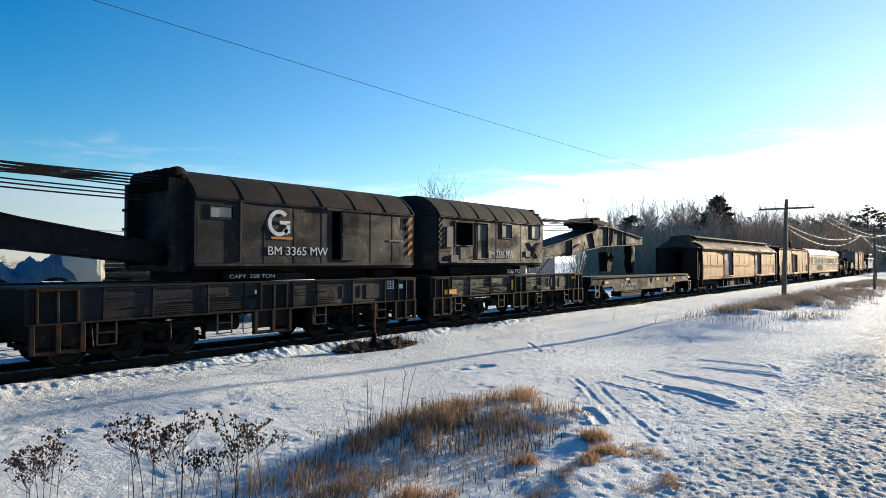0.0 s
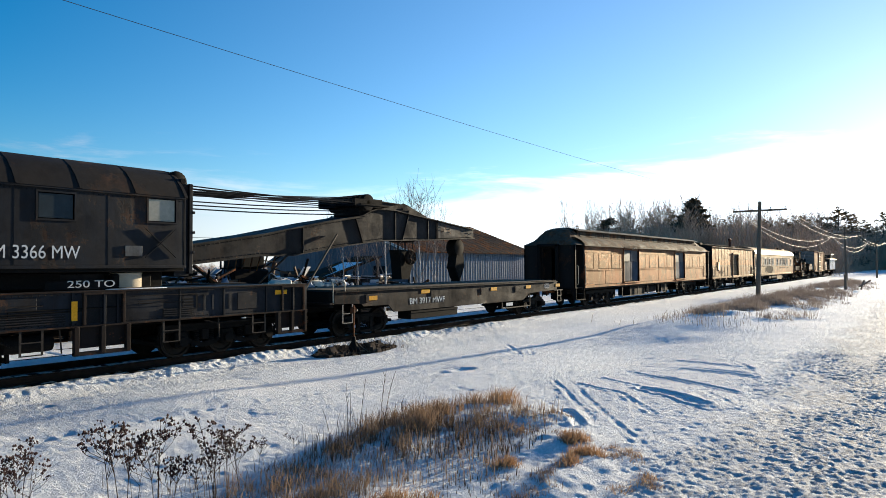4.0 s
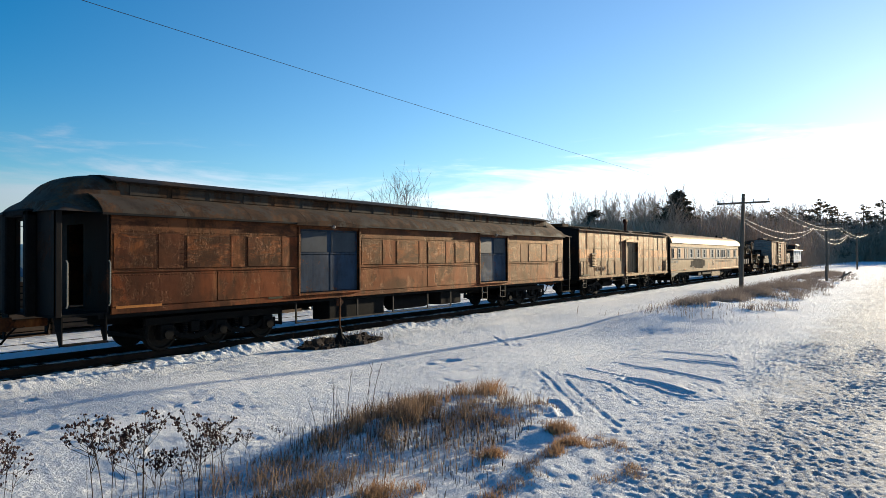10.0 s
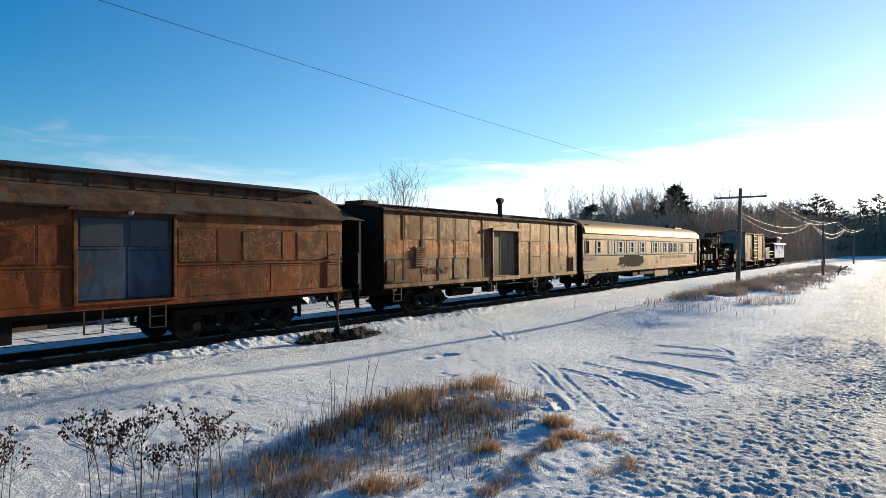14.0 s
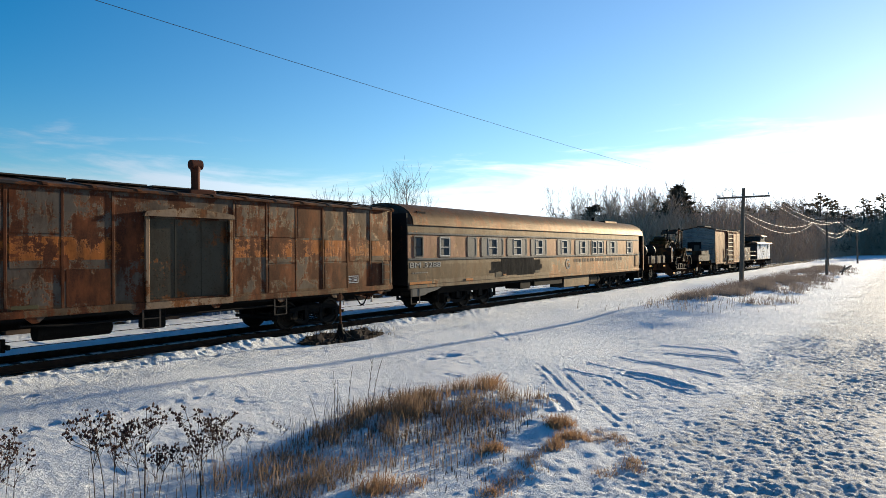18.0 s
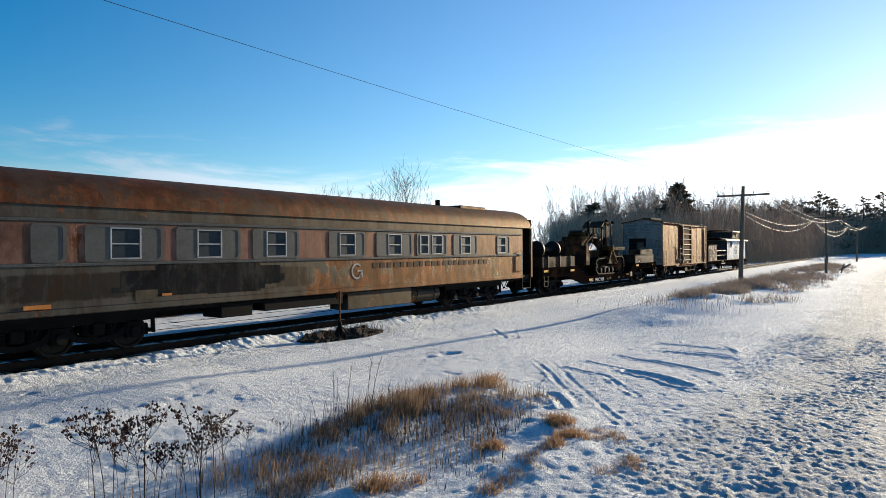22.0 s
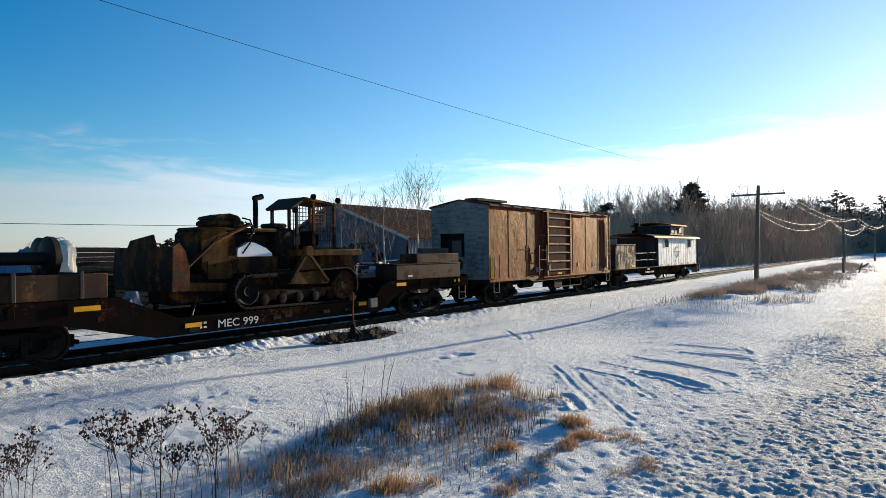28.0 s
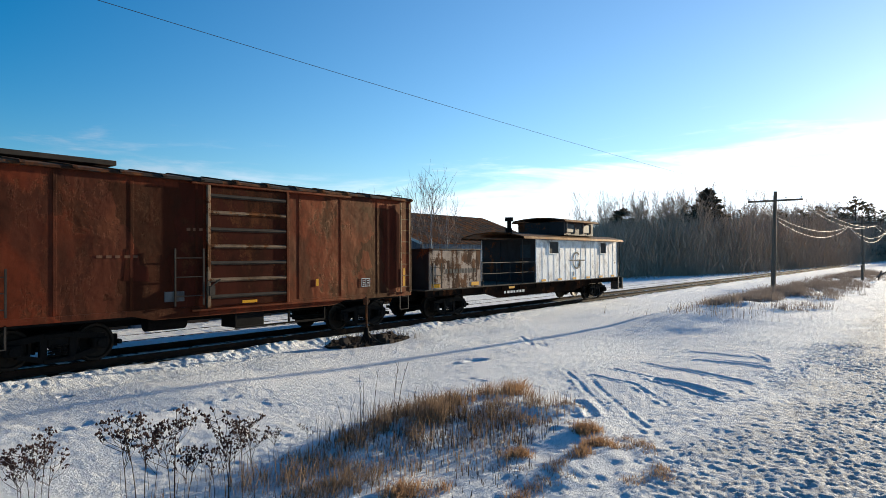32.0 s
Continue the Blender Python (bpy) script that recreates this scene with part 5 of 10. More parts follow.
def flat_wagon(x0, lettered):
    c = car("flat_wagon", "dark steel flat wagon with plank deck and yellow markers", "flat wagon", x0)
    side = [(0.15, 1.12), (1.3, 1.08), (1.45, 0.98), (2.6, 0.98), (2.9, 0.72), (11.6, 0.72), (12.2, 1.0), (14.9, 1.08), (14.9, 1.46), (0.15, 1.46)]
    for s in (-1, 1):
        part("side_sill", Mesh().prism(side, "y", s * 1.50 - 0.025, s * 1.50 + 0.025), MAT["flat_side"], c, "fishbelly steel side sill")
        part("sill_flange", Mesh().box(0.15, 14.9, s * 1.50 - 0.08, s * 1.50 + 0.05, 1.46, 1.49, 0.005), MAT["flat_side"], c)
    for i in range(30):
        x = 0.2 + i * 0.49
        part("plank", Mesh().box(x, x + 0.475, -1.50, 1.50, 1.492, 1.535 + random.uniform(0, 0.008), 0.008), MAT["deck"], c)
    part("centre_sill", Mesh().box(0.1, 14.9, -0.35, 0.35, 0.80, 1.46).box(0.0, 0.2, -1.45, 1.45, 1.0, 1.5, 0.02).box(14.85, 15.0, -1.45, 1.45, 1.0, 1.5, 0.02), MAT["under"], c)
    for i in range(8): part("cross_bearer", Mesh().box(1.9 + i * 1.6, 2.0 + i * 1.6, -1.45, 1.45, 0.95, 1.44), MAT["under"], c)
    for x in (1.5, 4.9, 8.2, 10.9): part("stake_pocket", Mesh().box(x, x + 0.16, -1.55, -1.525, 1.10, 1.36, 0.01), MAT["flat_side"], c)
    end = Mesh().box(-0.05, 1.35, -1.52, 1.52, 1.10, 1.16, 0.01)
    part("end_platform", end, MAT["flat_side"], c)
    part("end_platform", Mesh().box(14.7, 15.6, -1.50, 1.50, 1.02, 1.07, 0.01), MAT["flat_side"], c)
    for x in (0.12, 0.62): grab(c, [(x, -1.50, 1.10), (x, -1.50, 1.72), (x, -1.42, 1.78)], 0.020, "pale_wood")
    part("box", Mesh().box(3.8, 6.6, -1.50, -0.9, 0.40, 0.70, 0.01).box(3.8, 6.6, -1.52, -1.49, 0.62, 0.68), MAT["under"], c, "grimy underfloor box")
    fr = Mesh()
    for x in (9.9, 12.3): fr.bar((x, -1.48, 0.42), (x, -1.48, 0.98), 0.04, 0.03, up=(0, 1, 0))
    fr.bar((9.9, -1.48, 0.44), (12.3, -1.48, 0.44), 0.04, 0.04)
    part("brake_rigging", fr, MAT["grab"], c)
    plate(c, 10.2, 10.75, 0.52, 0.66, -1.50, "white", "tag", "small white tag")
    stirrup(c, 0.68, -1.55, 0.50, 1.08, 0.42, 2, "steel")
    stirrup(c, 15.1, -1.55, 0.50, 1.05, 0.36, 2, "steel")
    truck(c, 2.0, 1.75)
    truck(c, 13.4, 1.75)
    coupler(c, 0.0, -1)
    coupler(c, 15.2, 1)
    for x0_, x1_, z0_ in ((1.55, 2.05, 1.16), (4.35, 4.85, 1.28), (8.95, 9.4, 1.22), (11.85, 12.3, 1.22), (14.75, 15.2, 1.22)):
        plate(c, x0_, x1_, z0_, z0_ + 0.14, -1.528, "yellow", "marker", "yellow reflective marker")
    if lettered: lettering(c, "BM 3917 MWF", 3.72, 5.75, 0.93, -1.53, 0.21)
    frame_box(c, 13.65, 14.1, 1.18, 1.38, -1.528)
    return c


# -- old baggage car --
MAT["bag_side"] = painted("baggage_car_paint", (0.145, 0.052, 0.022), 0.40, 0.7, 0.45, rusts=((0.030, 0.012, 0.007), (0.085, 0.026, 0.010), (0.20, 0.072, 0.026)), gloss=True, smear=((0.050, 0.016, 0.009), (0.17, 0.056, 0.020)))
MAT["bag_panel"] = painted("plated_window_paint", (0.085, 0.022, 0.010), 0.50, 0.7, 0.40, size=0.7, rusts=((0.028, 0.009, 0.006), (0.075, 0.020, 0.008), (0.24, 0.072, 0.020)), gloss=True, smear=((0.034, 0.010, 0.006), (0.20, 0.055, 0.016)))
MAT["bag_low"] = painted("baggage_car_low_paint", (0.165, 0.040, 0.013), 0.38, 0.7, 0.5, blotch=((0.050, 0.014, 0.008), (0.13, 0.044, 0.020)), rusts=((0.030, 0.011, 0.006), (0.095, 0.025, 0.009), (0.21, 0.068, 0.022)), gloss=True)
MAT["bag_roof"] = painted("baggage_roof_paint", (0.066, 0.050, 0.037), 0.50, 0.75, 0.5, rusts=((0.030, 0.019, 0.013), (0.070, 0.034, 0.018), (0.15, 0.070, 0.032)))
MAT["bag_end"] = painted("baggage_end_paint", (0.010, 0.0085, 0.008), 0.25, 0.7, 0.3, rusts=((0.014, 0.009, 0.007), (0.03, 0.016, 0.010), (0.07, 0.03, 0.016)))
MAT["blue_door"] = painted("faded_blue_door", (0.026, 0.048, 0.080), 0.22, 0.7, 0.4, fade=0.35, dust=(0.05, 0.06, 0.07))


def baggage_car():
    c = car("baggage_car", "rust-brown old baggage car with clerestory roof and blue doors", "railway car", 46.9)
    a, b, L, z0, z1 = 1.15, 24.6, 25.5, 1.10, 3.32
    doors = [(6.68, 9.18, 1.24, 3.14), (16.55, 18.80, 1.22, 3.12)]
    side = wall_with_openings(Mesh(), a, b, z0, z1, -1.50, -1.46, doors)
    s = part("side", side, MAT["bag_side"], c, "riveted rust-brown steel side")
    part("far_side", Mesh().box(a, b, 1.46, 1.50, z0, z1), MAT["bag_side"], c)
    edges = [a, 6.60, 9.26, 16.47, 18.88, b]
    for i in (0, 2, 4):
        x0, x1 = edges[i], edges[i + 1]
        part("belt_rail", Mesh().box(x0, x1, -1.527, -1.50, 1.975, 2.02, 0.006), MAT["bag_low"], s)
        n = max(1, round((x1 - x0) / 1.8))
        for k in range(n):
            xa, xb = x0 + (x1 - x0) * k / n, x0 + (x1 - x0) * (k + 1) / n
            xm = xa + (xb - xa) * (0.60, 0.72, 0.66)[k % 3]
            part("window_panel", Mesh().box(xa + 0.05, xm - 0.03, -1.518, -1.50, 2.06, 2.86, 0.006), MAT["bag_panel"], s, "plated-over window panel")
            part("pier_panel", Mesh().box(xm + 0.03, xb - 0.03, -1.511, -1.50, 2.05, 2.88, 0.005), MAT["bag_low"], s, "riveted pier between windows")
            for xr in (xa, xm, xb - 0.07): rivets(s, 2.05, 2.88, xr, -1.512, 0.09, 0.012, "bag_side", True)
        n2 = max(1, round((x1 - x0) / 3.2))
        for k in range(n2):
            xa, xb = x0 + (x1 - x0) * k / n2, x0 + (x1 - x0) * (k + 1) / n2
            part("lower_panel", Mesh().box(xa + 0.02, xb - 0.02, -1.516, -1.50, z0 + 0.10, 1.95, 0.005), MAT["bag_low"], s)
        rivets(s, x0 + 0.05, x1 - 0.05, 1.91, -1.517, 0.09, 0.011, "bag_side")
        rivets(s, x0 + 0.05, x1 - 0.05, 2.92, -1.501, 0.09, 0.011, "bag_side")
        rivets(s, x0 + 0.05, x1 - 0.05, 3.25, -1.501, 0.09, 0.011, "bag_side")
    part("side_sill", Mesh().box(a, b, -1.525, -1.44, z0 - 0.06, z0 + 0.09, 0.01), MAT["bag_low"], c)
    for x0, x1, lo, hi in doors:
        d = part("baggage_door", Mesh().box(x0, x1, -1.42, -1.39, lo, hi), MAT["blue_door"], c, "faded blue steel baggage door, shut")
        mid = (x0 + x1) / 2
        for xa, xb in ((x0 + 0.04, mid - 0.03), (mid + 0.03, x1 - 0.04)):
            part("door_panel", Mesh().box(xa, xb, -1.445, -1.42, lo + 0.03, lo + (hi - lo) * 0.60, 0.012), MAT["blue_door"], d)
            part("door_panel", Mesh().box(xa + 0.06, xb - 0.06, -1.440, -1.42, lo + (hi - lo) * 0.64, hi - 0.05, 0.012), MAT["glass_grey"], d, "painted-over door window")
            part("door_rail", Mesh().box(xa, xb, -1.455, -1.42, lo + (hi - lo) * 0.605, lo + (hi - lo) * 0.635, 0.006), MAT["blue_door"], d)
        for xa in (x0 - 0.08, x1): part("door_post", Mesh().box(xa, xa + 0.08, -1.54, -1.40, lo - 0.04, hi + 0.08, 0.008), MAT["bag_side"], d)
        part("door_hood", Mesh().prism([(x0 - 0.25, hi + 0.10), (x1 + 0.25, hi + 0.10), (x1 + 0.20, hi + 0.17), ((x0 + x1) / 2, hi + 0.30), (x0 - 0.20, hi + 0.17)], "y", -1.66, -1.50), MAT["bag_roof"], d, "arched sheet hood over the door")
        part("sill_plate", Mesh().box(x0 - 0.1, x1 + 0.1, -1.58, -1.40, lo - 0.06, lo - 0.01, 0.006), MAT["bag_low"], d)
        part("lamp", Mesh().lathe([(0.02, 0), (0.06, 0.03), (0.08, 0.10), (0.03, 0.14)], (mid, -1.62, hi + 0.02), 10, "z"), MAT["steel"], d, "small door lamp")
    # roof: lower deck each side, clerestory along the middle, hoods at the ends
    for sgn in (-1, 1):
        prof = [(sgn * 1.60, 3.30), (sgn * 1.58, 3.38), (sgn * 1.40, 3.55), (sgn * 1.10, 3.70), (sgn * 0.86, 3.77)]
        if sgn > 0: prof = prof[::-1]
        for k in range(12):
            xa = 0.9 + (L - 1.8) * k / 12
            part("lower_roof", Mesh().shell(prof, "x", xa + 0.005, xa + (L - 1.8) / 12 - 0.005, -0.03), MAT["bag_roof"], c, "rust-stained sheet roof")
        part("clerestory_side", Mesh().box(1.6, L - 1.6, sgn * 0.86 - 0.02, sgn * 0.86 + 0.02, 3.76, 4.10), MAT["bag_roof"], c)
        for k in range(20):
            xa = 1.9 + (L - 3.8) * k / 20
            if sgn < 0: part("clerestory_panel", Mesh().box(xa, xa + 0.95, -0.90, -0.88, 3.81, 4.05, 0.005), MAT["bag_roof"], c)
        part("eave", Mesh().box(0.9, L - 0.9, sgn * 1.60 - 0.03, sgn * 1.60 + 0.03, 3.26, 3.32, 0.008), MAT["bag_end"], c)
    part("clerestory_roof", Mesh().shell([(-1.02, 4.08), (-0.9, 4.14), (-0.5, 4.24), (0, 4.28), (0.5, 4.24), (0.9, 4.14), (1.02, 4.08)], "x", 1.4, L - 1.4, -0.03), MAT["bag_end"], c, "near-black clerestory roof")
    for x, way in ((0.0, 1), (L, -1)):
        vs, n, m = [], 12, 24
        for i in range(n + 1):
            u = i / n
            low, top = math.sqrt(1 - (1 - min(1.0, u / 0.45)) ** 2), math.sqrt(1 - (1 - min(1.0, max(0.0, (u - 0.22) / 0.78))) ** 2)
            for j in range(m + 1):
                y = -1.60 + 3.2 * j / m
                q = abs(y) / 1.60
                vs.append((x + way * (-0.10 + 1.75 * u), y, 3.31 + 0.48 * (1 - q ** 2.2) * low + 0.50 * max(0.0, 1 - (q / 0.66) ** 4) * top))
        hood = Mesh().add(vs, [(i * (m + 1) + j, i * (m + 1) + j + 1, (i + 1) * (m + 1) + j + 1, (i + 1) * (m + 1) + j) for i in range(n) for j in range(m)])
        part("roof_hood", hood, MAT["bag_roof"], c, "rounded end hood of the roof")
        # end wall with gangway door, vestibule corner posts, steps
        e = Mesh()
        for ya, yb in ((-1.48, -0.42), (0.42, 1.48)): e.box(x, x + way * 0.08, ya, yb, 1.10, 3.15)
        e.prism([(-1.48, 3.15), (1.48, 3.15)] + [(1.48 - 0.37 * q, 3.28 + 0.23 * (1 - abs(1.48 - 0.37 * q) / 1.6) ** 0.5) for q in range(9)], "x", x, x + way * 0.08)
        part("end_wall", e, MAT["bag_end"], c, "near-black end wall round a gangway opening")
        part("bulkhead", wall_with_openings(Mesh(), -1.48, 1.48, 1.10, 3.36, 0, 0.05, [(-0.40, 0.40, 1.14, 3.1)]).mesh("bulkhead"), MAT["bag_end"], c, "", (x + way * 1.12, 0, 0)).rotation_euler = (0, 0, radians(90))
        part("diaphragm", Mesh().box(x - way * 0.22, x, -0.62, -0.44, 1.05, 3.35, 0.03).box(x - way * 0.22, x, 0.44, 0.62, 1.05, 3.35, 0.03).box(x - way * 0.22, x, -0.62, 0.62, 3.22, 3.38, 0.03), MAT["under"], c, "black gangway diaphragm")
        part("vestibule_floor", Mesh().box(x, x + way * 1.14, -1.45, 1.45, 1.04, 1.10), MAT["under"], c)
        for s_ in (-1, 1):
            st = Mesh().box(x + way * 0.12, x + way * 1.05, s_ * 1.45 - 0.14, s_ * 1.45 + 0.05, 0.44, 0.48).box(x + way * 0.12, x + way * 1.05, s_ * 1.30 - 0.12, s_ * 1.30 + 0.12, 0.74, 0.78)
            for q in (0.12, 1.05): st.prism([(s_ * 1.50, 1.08), (s_ * 1.50, 0.46), (s_ * 1.40, 0.42), (s_ * 1.1, 1.08)], "x", x + way * q - 0.015, x + way * q + 0.015)
            part("steps", st, MAT["under"], c, "iron vestibule steps")
            for q in (0.20, 1.10): grab(c, [(x + way * q, s_ * 1.52, 1.25), (x + way * q, s_ * 1.57, 1.30), (x + way * q, s_ * 1.57, 2.20), (x + way * q, s_ * 1.52, 2.25)], 0.016, "pale_wood")
        for s_ in (-1, 1): part("corner_post", Mesh().box(x, x + way * 0.12, s_ * 1.45 - 0.05, s_ * 1.45 + 0.05, 1.05, 3.35, 0.01), MAT["bag_end"], c)
        coupler(c, x, -way)
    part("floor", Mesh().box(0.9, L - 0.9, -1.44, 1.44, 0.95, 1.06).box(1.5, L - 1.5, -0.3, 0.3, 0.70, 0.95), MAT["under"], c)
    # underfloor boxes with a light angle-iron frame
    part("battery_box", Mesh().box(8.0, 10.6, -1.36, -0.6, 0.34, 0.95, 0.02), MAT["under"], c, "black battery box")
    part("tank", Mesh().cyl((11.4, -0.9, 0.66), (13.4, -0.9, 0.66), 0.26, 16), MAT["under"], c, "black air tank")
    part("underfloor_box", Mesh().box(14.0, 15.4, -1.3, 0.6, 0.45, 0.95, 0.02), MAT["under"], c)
    for x in (6.6, 9.2, 11.0, 13.0, 14.5): part("hanger", Mesh().bar((x, -1.42, 0.36), (x, -1.42, 1.02), 0.05, 0.04, up=(0, 1, 0)), MAT["grab"], c)
    part("truss_rod", Mesh().bar((6.6, -1.42, 0.38), (14.5, -1.42, 0.38), 0.05, 0.04), MAT["grab"], c)
    for x in (16.9, 18.4): stirrup(c, x, -1.50, 0.52, 1.04, 0.40, 2)
    truck(c, 4.3, 1.55, 3, "eq")
    truck(c, L - 4.3, 1.55, 3, "eq")
    plate(c, 1.25, 2.35, 1.16, 1.22, -1.522, "orange", "stripe", "worn ochre stripe", 0.004)
    plate(c, 5.5, 6.0, 1.14, 1.20, -1.53, "hazard", "marker", "dull yellow marker", 0.006)


MAT["glass_grey"] = plain("painted_over_glass", (0.040, 0.050, 0.062), 0.5, vary=0.25, grain=10)


# -- rusted steel boxcar with stove pipe --
MAT["box_side"] = painted("boxcar_paint", (0.082, 0.066, 0.054), 0.50, 0.7, 0.45, bands=((2.18, 2.68, (0.25, 0.078, 0.018)), (1.02, 1.25, (0.085, 0.055, 0.035))), size=0.6, gloss=True, dirt=0.5,
                          rusts=((0.030, 0.009, 0.006), (0.070, 0.019, 0.009), (0.14, 0.040, 0.015)))
MAT["box_rust"] = painted("boxcar_rusted_sheet", (0.068, 0.050, 0.040), 0.70, 0.7, 0.30, bands=((2.18, 2.68, (0.25, 0.078, 0.018)),), size=0.5, gloss=True,
                          rusts=((0.027, 0.008, 0.006), (0.060, 0.016, 0.008), (0.13, 0.038, 0.014)))
MAT["box_roof"] = painted("boxcar_roof_paint", (0.035, 0.028, 0.024), 0.5, 0.8, 0.2)


def boxcar_one():
    c = car("boxcar", "heavily rusted boxcar with grey and orange paint and a stove pipe", "boxcar", 73.5)
    L, z0, z1 = 16.1, 1.12, 3.72
    door = (7.28, 9.48, 1.22, 3.14)
    side = wall_with_openings(Mesh(), 0, L, z0, z1, -1.50, -1.46, [door])
    s = part("side", side, MAT["box_side"], c, "scabby painted steel side")
    part("far_side", Mesh().box(0, L, 1.46, 1.50, z0, z1), MAT["box_side"], c)
    n = 15
    for i in range(n + 1):
        x = 0.04 + (L - 0.08) * i / n
        if door[0] - 0.1 < x < door[1] + 0.1: continue
        part("side_post", Mesh().box(x - 0.03, x + 0.03, -1.514, -1.50, z0, z1 - 0.02, 0.004), MAT["box_rust"], s)
        rivets(s, z0 + 0.05, z1 - 0.05, x - 0.055, -1.50, 0.10, 0.011, "box_side", True)
        if i < n and not (door[0] - 1.0 < x < door[1]):
            for lo, hi in ((1.18, 1.98), (2.02, 2.70), (2.74, 3.62)):
                if random.random() < 0.7: part("patch_sheet", Mesh().box(x + 0.07, x + L / n - 0.07, -1.507 - random.uniform(0, 0.006), -1.50, lo, hi, 0.004), MAT["box_rust"] if lo < 2.0 or (lo > 2.5 and i % 5 == 1) else MAT["box_side"], s, "riveted side sheet")
    part("side_sill", Mesh().box(0, L, -1.53, -1.44, z0 - 0.10, z0 + 0.06, 0.01), MAT["box_side"], c)
    for i in range(8):
        x = 0.6 + i * (L - 1.2) / 7
        part("sill_gusset", Mesh().prism([(x - 0.2, z0 - 0.10), (x + 0.2, z0 - 0.10), (x + 0.06, z0 - 0.22), (x - 0.06, z0 - 0.22)], "y", -1.50, -1.47), MAT["box_side"], c)
    d = part("door", Mesh().box(door[0], door[1], -1.43, -1.40, door[2], door[3]), MAT["grey_door"], c, "grey sheet-metal door, shut")
    fr = Mesh().box(door[0] - 0.10, door[0], -1.56, -1.40, door[2] - 0.05, door[3] + 0.05, 0.01).box(door[1], door[1] + 0.10, -1.56, -1.40, door[2] - 0.05, door[3] + 0.05, 0.01)
    fr.box(door[0] - 0.1, door[1] + 0.1, -1.56, -1.40, door[2] - 0.22, door[2] - 0.05, 0.01)
    part("door_frame", fr, MAT["pale_rust"], d, "pale scuffed door frame")
    hood = [(door[0] - 0.15, door[3] + 0.05), (door[1] + 0.15, door[3] + 0.05), (door[1] + 0.1, door[3] + 0.16), ((door[0] + door[1]) / 2, door[3] + 0.30), (door[0] - 0.1, door[3] + 0.16)]
    part("door_hood", Mesh().prism(hood, "y", -1.60, -1.48), MAT["pale_rust"], d, "pale arched rain hood")
    for q in (0.33, 0.66): part("door_seam", Mesh().box(door[0] + (door[1] - door[0]) * q - 0.015, door[0] + (door[1] - door[0]) * q + 0.015, -1.44, -1.43, door[2], door[3]), MAT["grey_door"], d)
    lv = Mesh().box(1.74, 2.46, -1.53, -1.50, 1.70, 1.74).box(1.74, 2.46, -1.53, -1.50, 2.42, 2.46)
    lou = part("louvre", lv, MAT["grab"], s, "steel ventilation louvre")
    for k in range(8): part("slat", Mesh().prism([(-1.52, 1.75 + k * 0.085), (-1.56, 1.75 + k * 0.085), (-1.50, 1.82 + k * 0.085)], "x", 1.78, 2.42), MAT["pale_rust"], lou)
    for x, way in ((0, 1), (L, -1)):
        e = part("end_wall", Mesh().prism([(-1.5, z0), (1.5, z0), (1.5, z1), (0, z1 + 0.24), (-1.5, z1)], "x", x, x + way * 0.05), MAT["bag_end"], c, "near-black steel end wall")
        part("diaphragm", Mesh().box(x - way * 0.25, x, -0.62, -0.42, 1.05, 3.2, 0.03).box(x - way * 0.25, x, 0.42, 0.62, 1.05, 3.2, 0.03).box(x - way * 0.25, x, -0.62, 0.62, 3.08, 3.25, 0.03), MAT["under"], e, "black gangway diaphragm")
        coupler(c, x, -way)
        ladder(c, x + way * 0.15, x + way * 0.55, -1.55, 1.25, 2.0, 3)
    rp = [(-1.56, z1 - 0.02), (-1.52, z1 + 0.03), (0, z1 + 0.26), (1.52, z1 + 0.03), (1.56, z1 - 0.02)]
    r = part("roof", Mesh().shell(rp, "x", -0.05, L + 0.05, -0.03), MAT["box_roof"], c, "rust-dark sheet roof")
    for i in range(17):
        x = i * L / 16
        part("roof_rib", Mesh().shell([(p[0], p[1] + 0.025) for p in rp], "x", x - 0.05, x + 0.05, -0.03), MAT["box_roof"], r)
    for i in range(8):
        part("running_board", Mesh().box(0.3 + i * 1.95, 2.1 + i * 1.95, -0.3, 0.3, z1 + 0.30, z1 + 0.34, 0.005), MAT["deck"], r)
    part("roof_hatch", Mesh().box(0.1, 0.9, -0.5, 0.4, z1 + 0.22, z1 + 0.40, 0.02), MAT["box_roof"], r)
    ch = part("stove_pipe", Mesh().cyl((8.92, -0.9, z1 + 0.1), (8.92, -0.9, z1 + 0.80), 0.11, 14).box(8.55, 9.3, -1.25, -0.55, z1 + 0.08, z1 + 0.22, 0.02), MAT["rust_pipe"], c, "rust-red stove pipe with elbow cap")
    part("cap", Mesh().cyl((8.78, -0.9, z1 + 0.88), (9.08, -0.9, z1 + 0.90), 0.13, 14).cyl((8.92, -0.9, z1 + 0.72), (8.92, -0.9, z1 + 0.88), 0.125, 14), MAT["rust_pipe"], ch)
    part("bolt", Mesh().cyl((2.2, -1.2, z1 + 0.05), (2.25, -1.2, z1 + 0.28), 0.03, 6), MAT["box_roof"], r)
    part("floor", Mesh().box(0, L, -1.44, 1.44, 0.95, 1.10).box(0.6, L - 0.6, -0.3, 0.3, 0.68, 0.95), MAT["under"], c)
    part("pipe", Mesh().tube([(4.6, -1.40, 0.86), (5.4, -1.40, 0.80), (7.0, -1.40, 0.80), (11.0, -1.40, 0.82)], 0.03, 6), MAT["under"], c)
    part("brake_tank", Mesh().cyl((5.2, -0.6, 0.62), (6.8, -0.6, 0.62), 0.2, 14), MAT["under"], c)
    part("underfloor_pump", Mesh().box(7.4, 7.9, -1.2, -0.8, 0.50, 0.95, 0.03), MAT["under"], c)
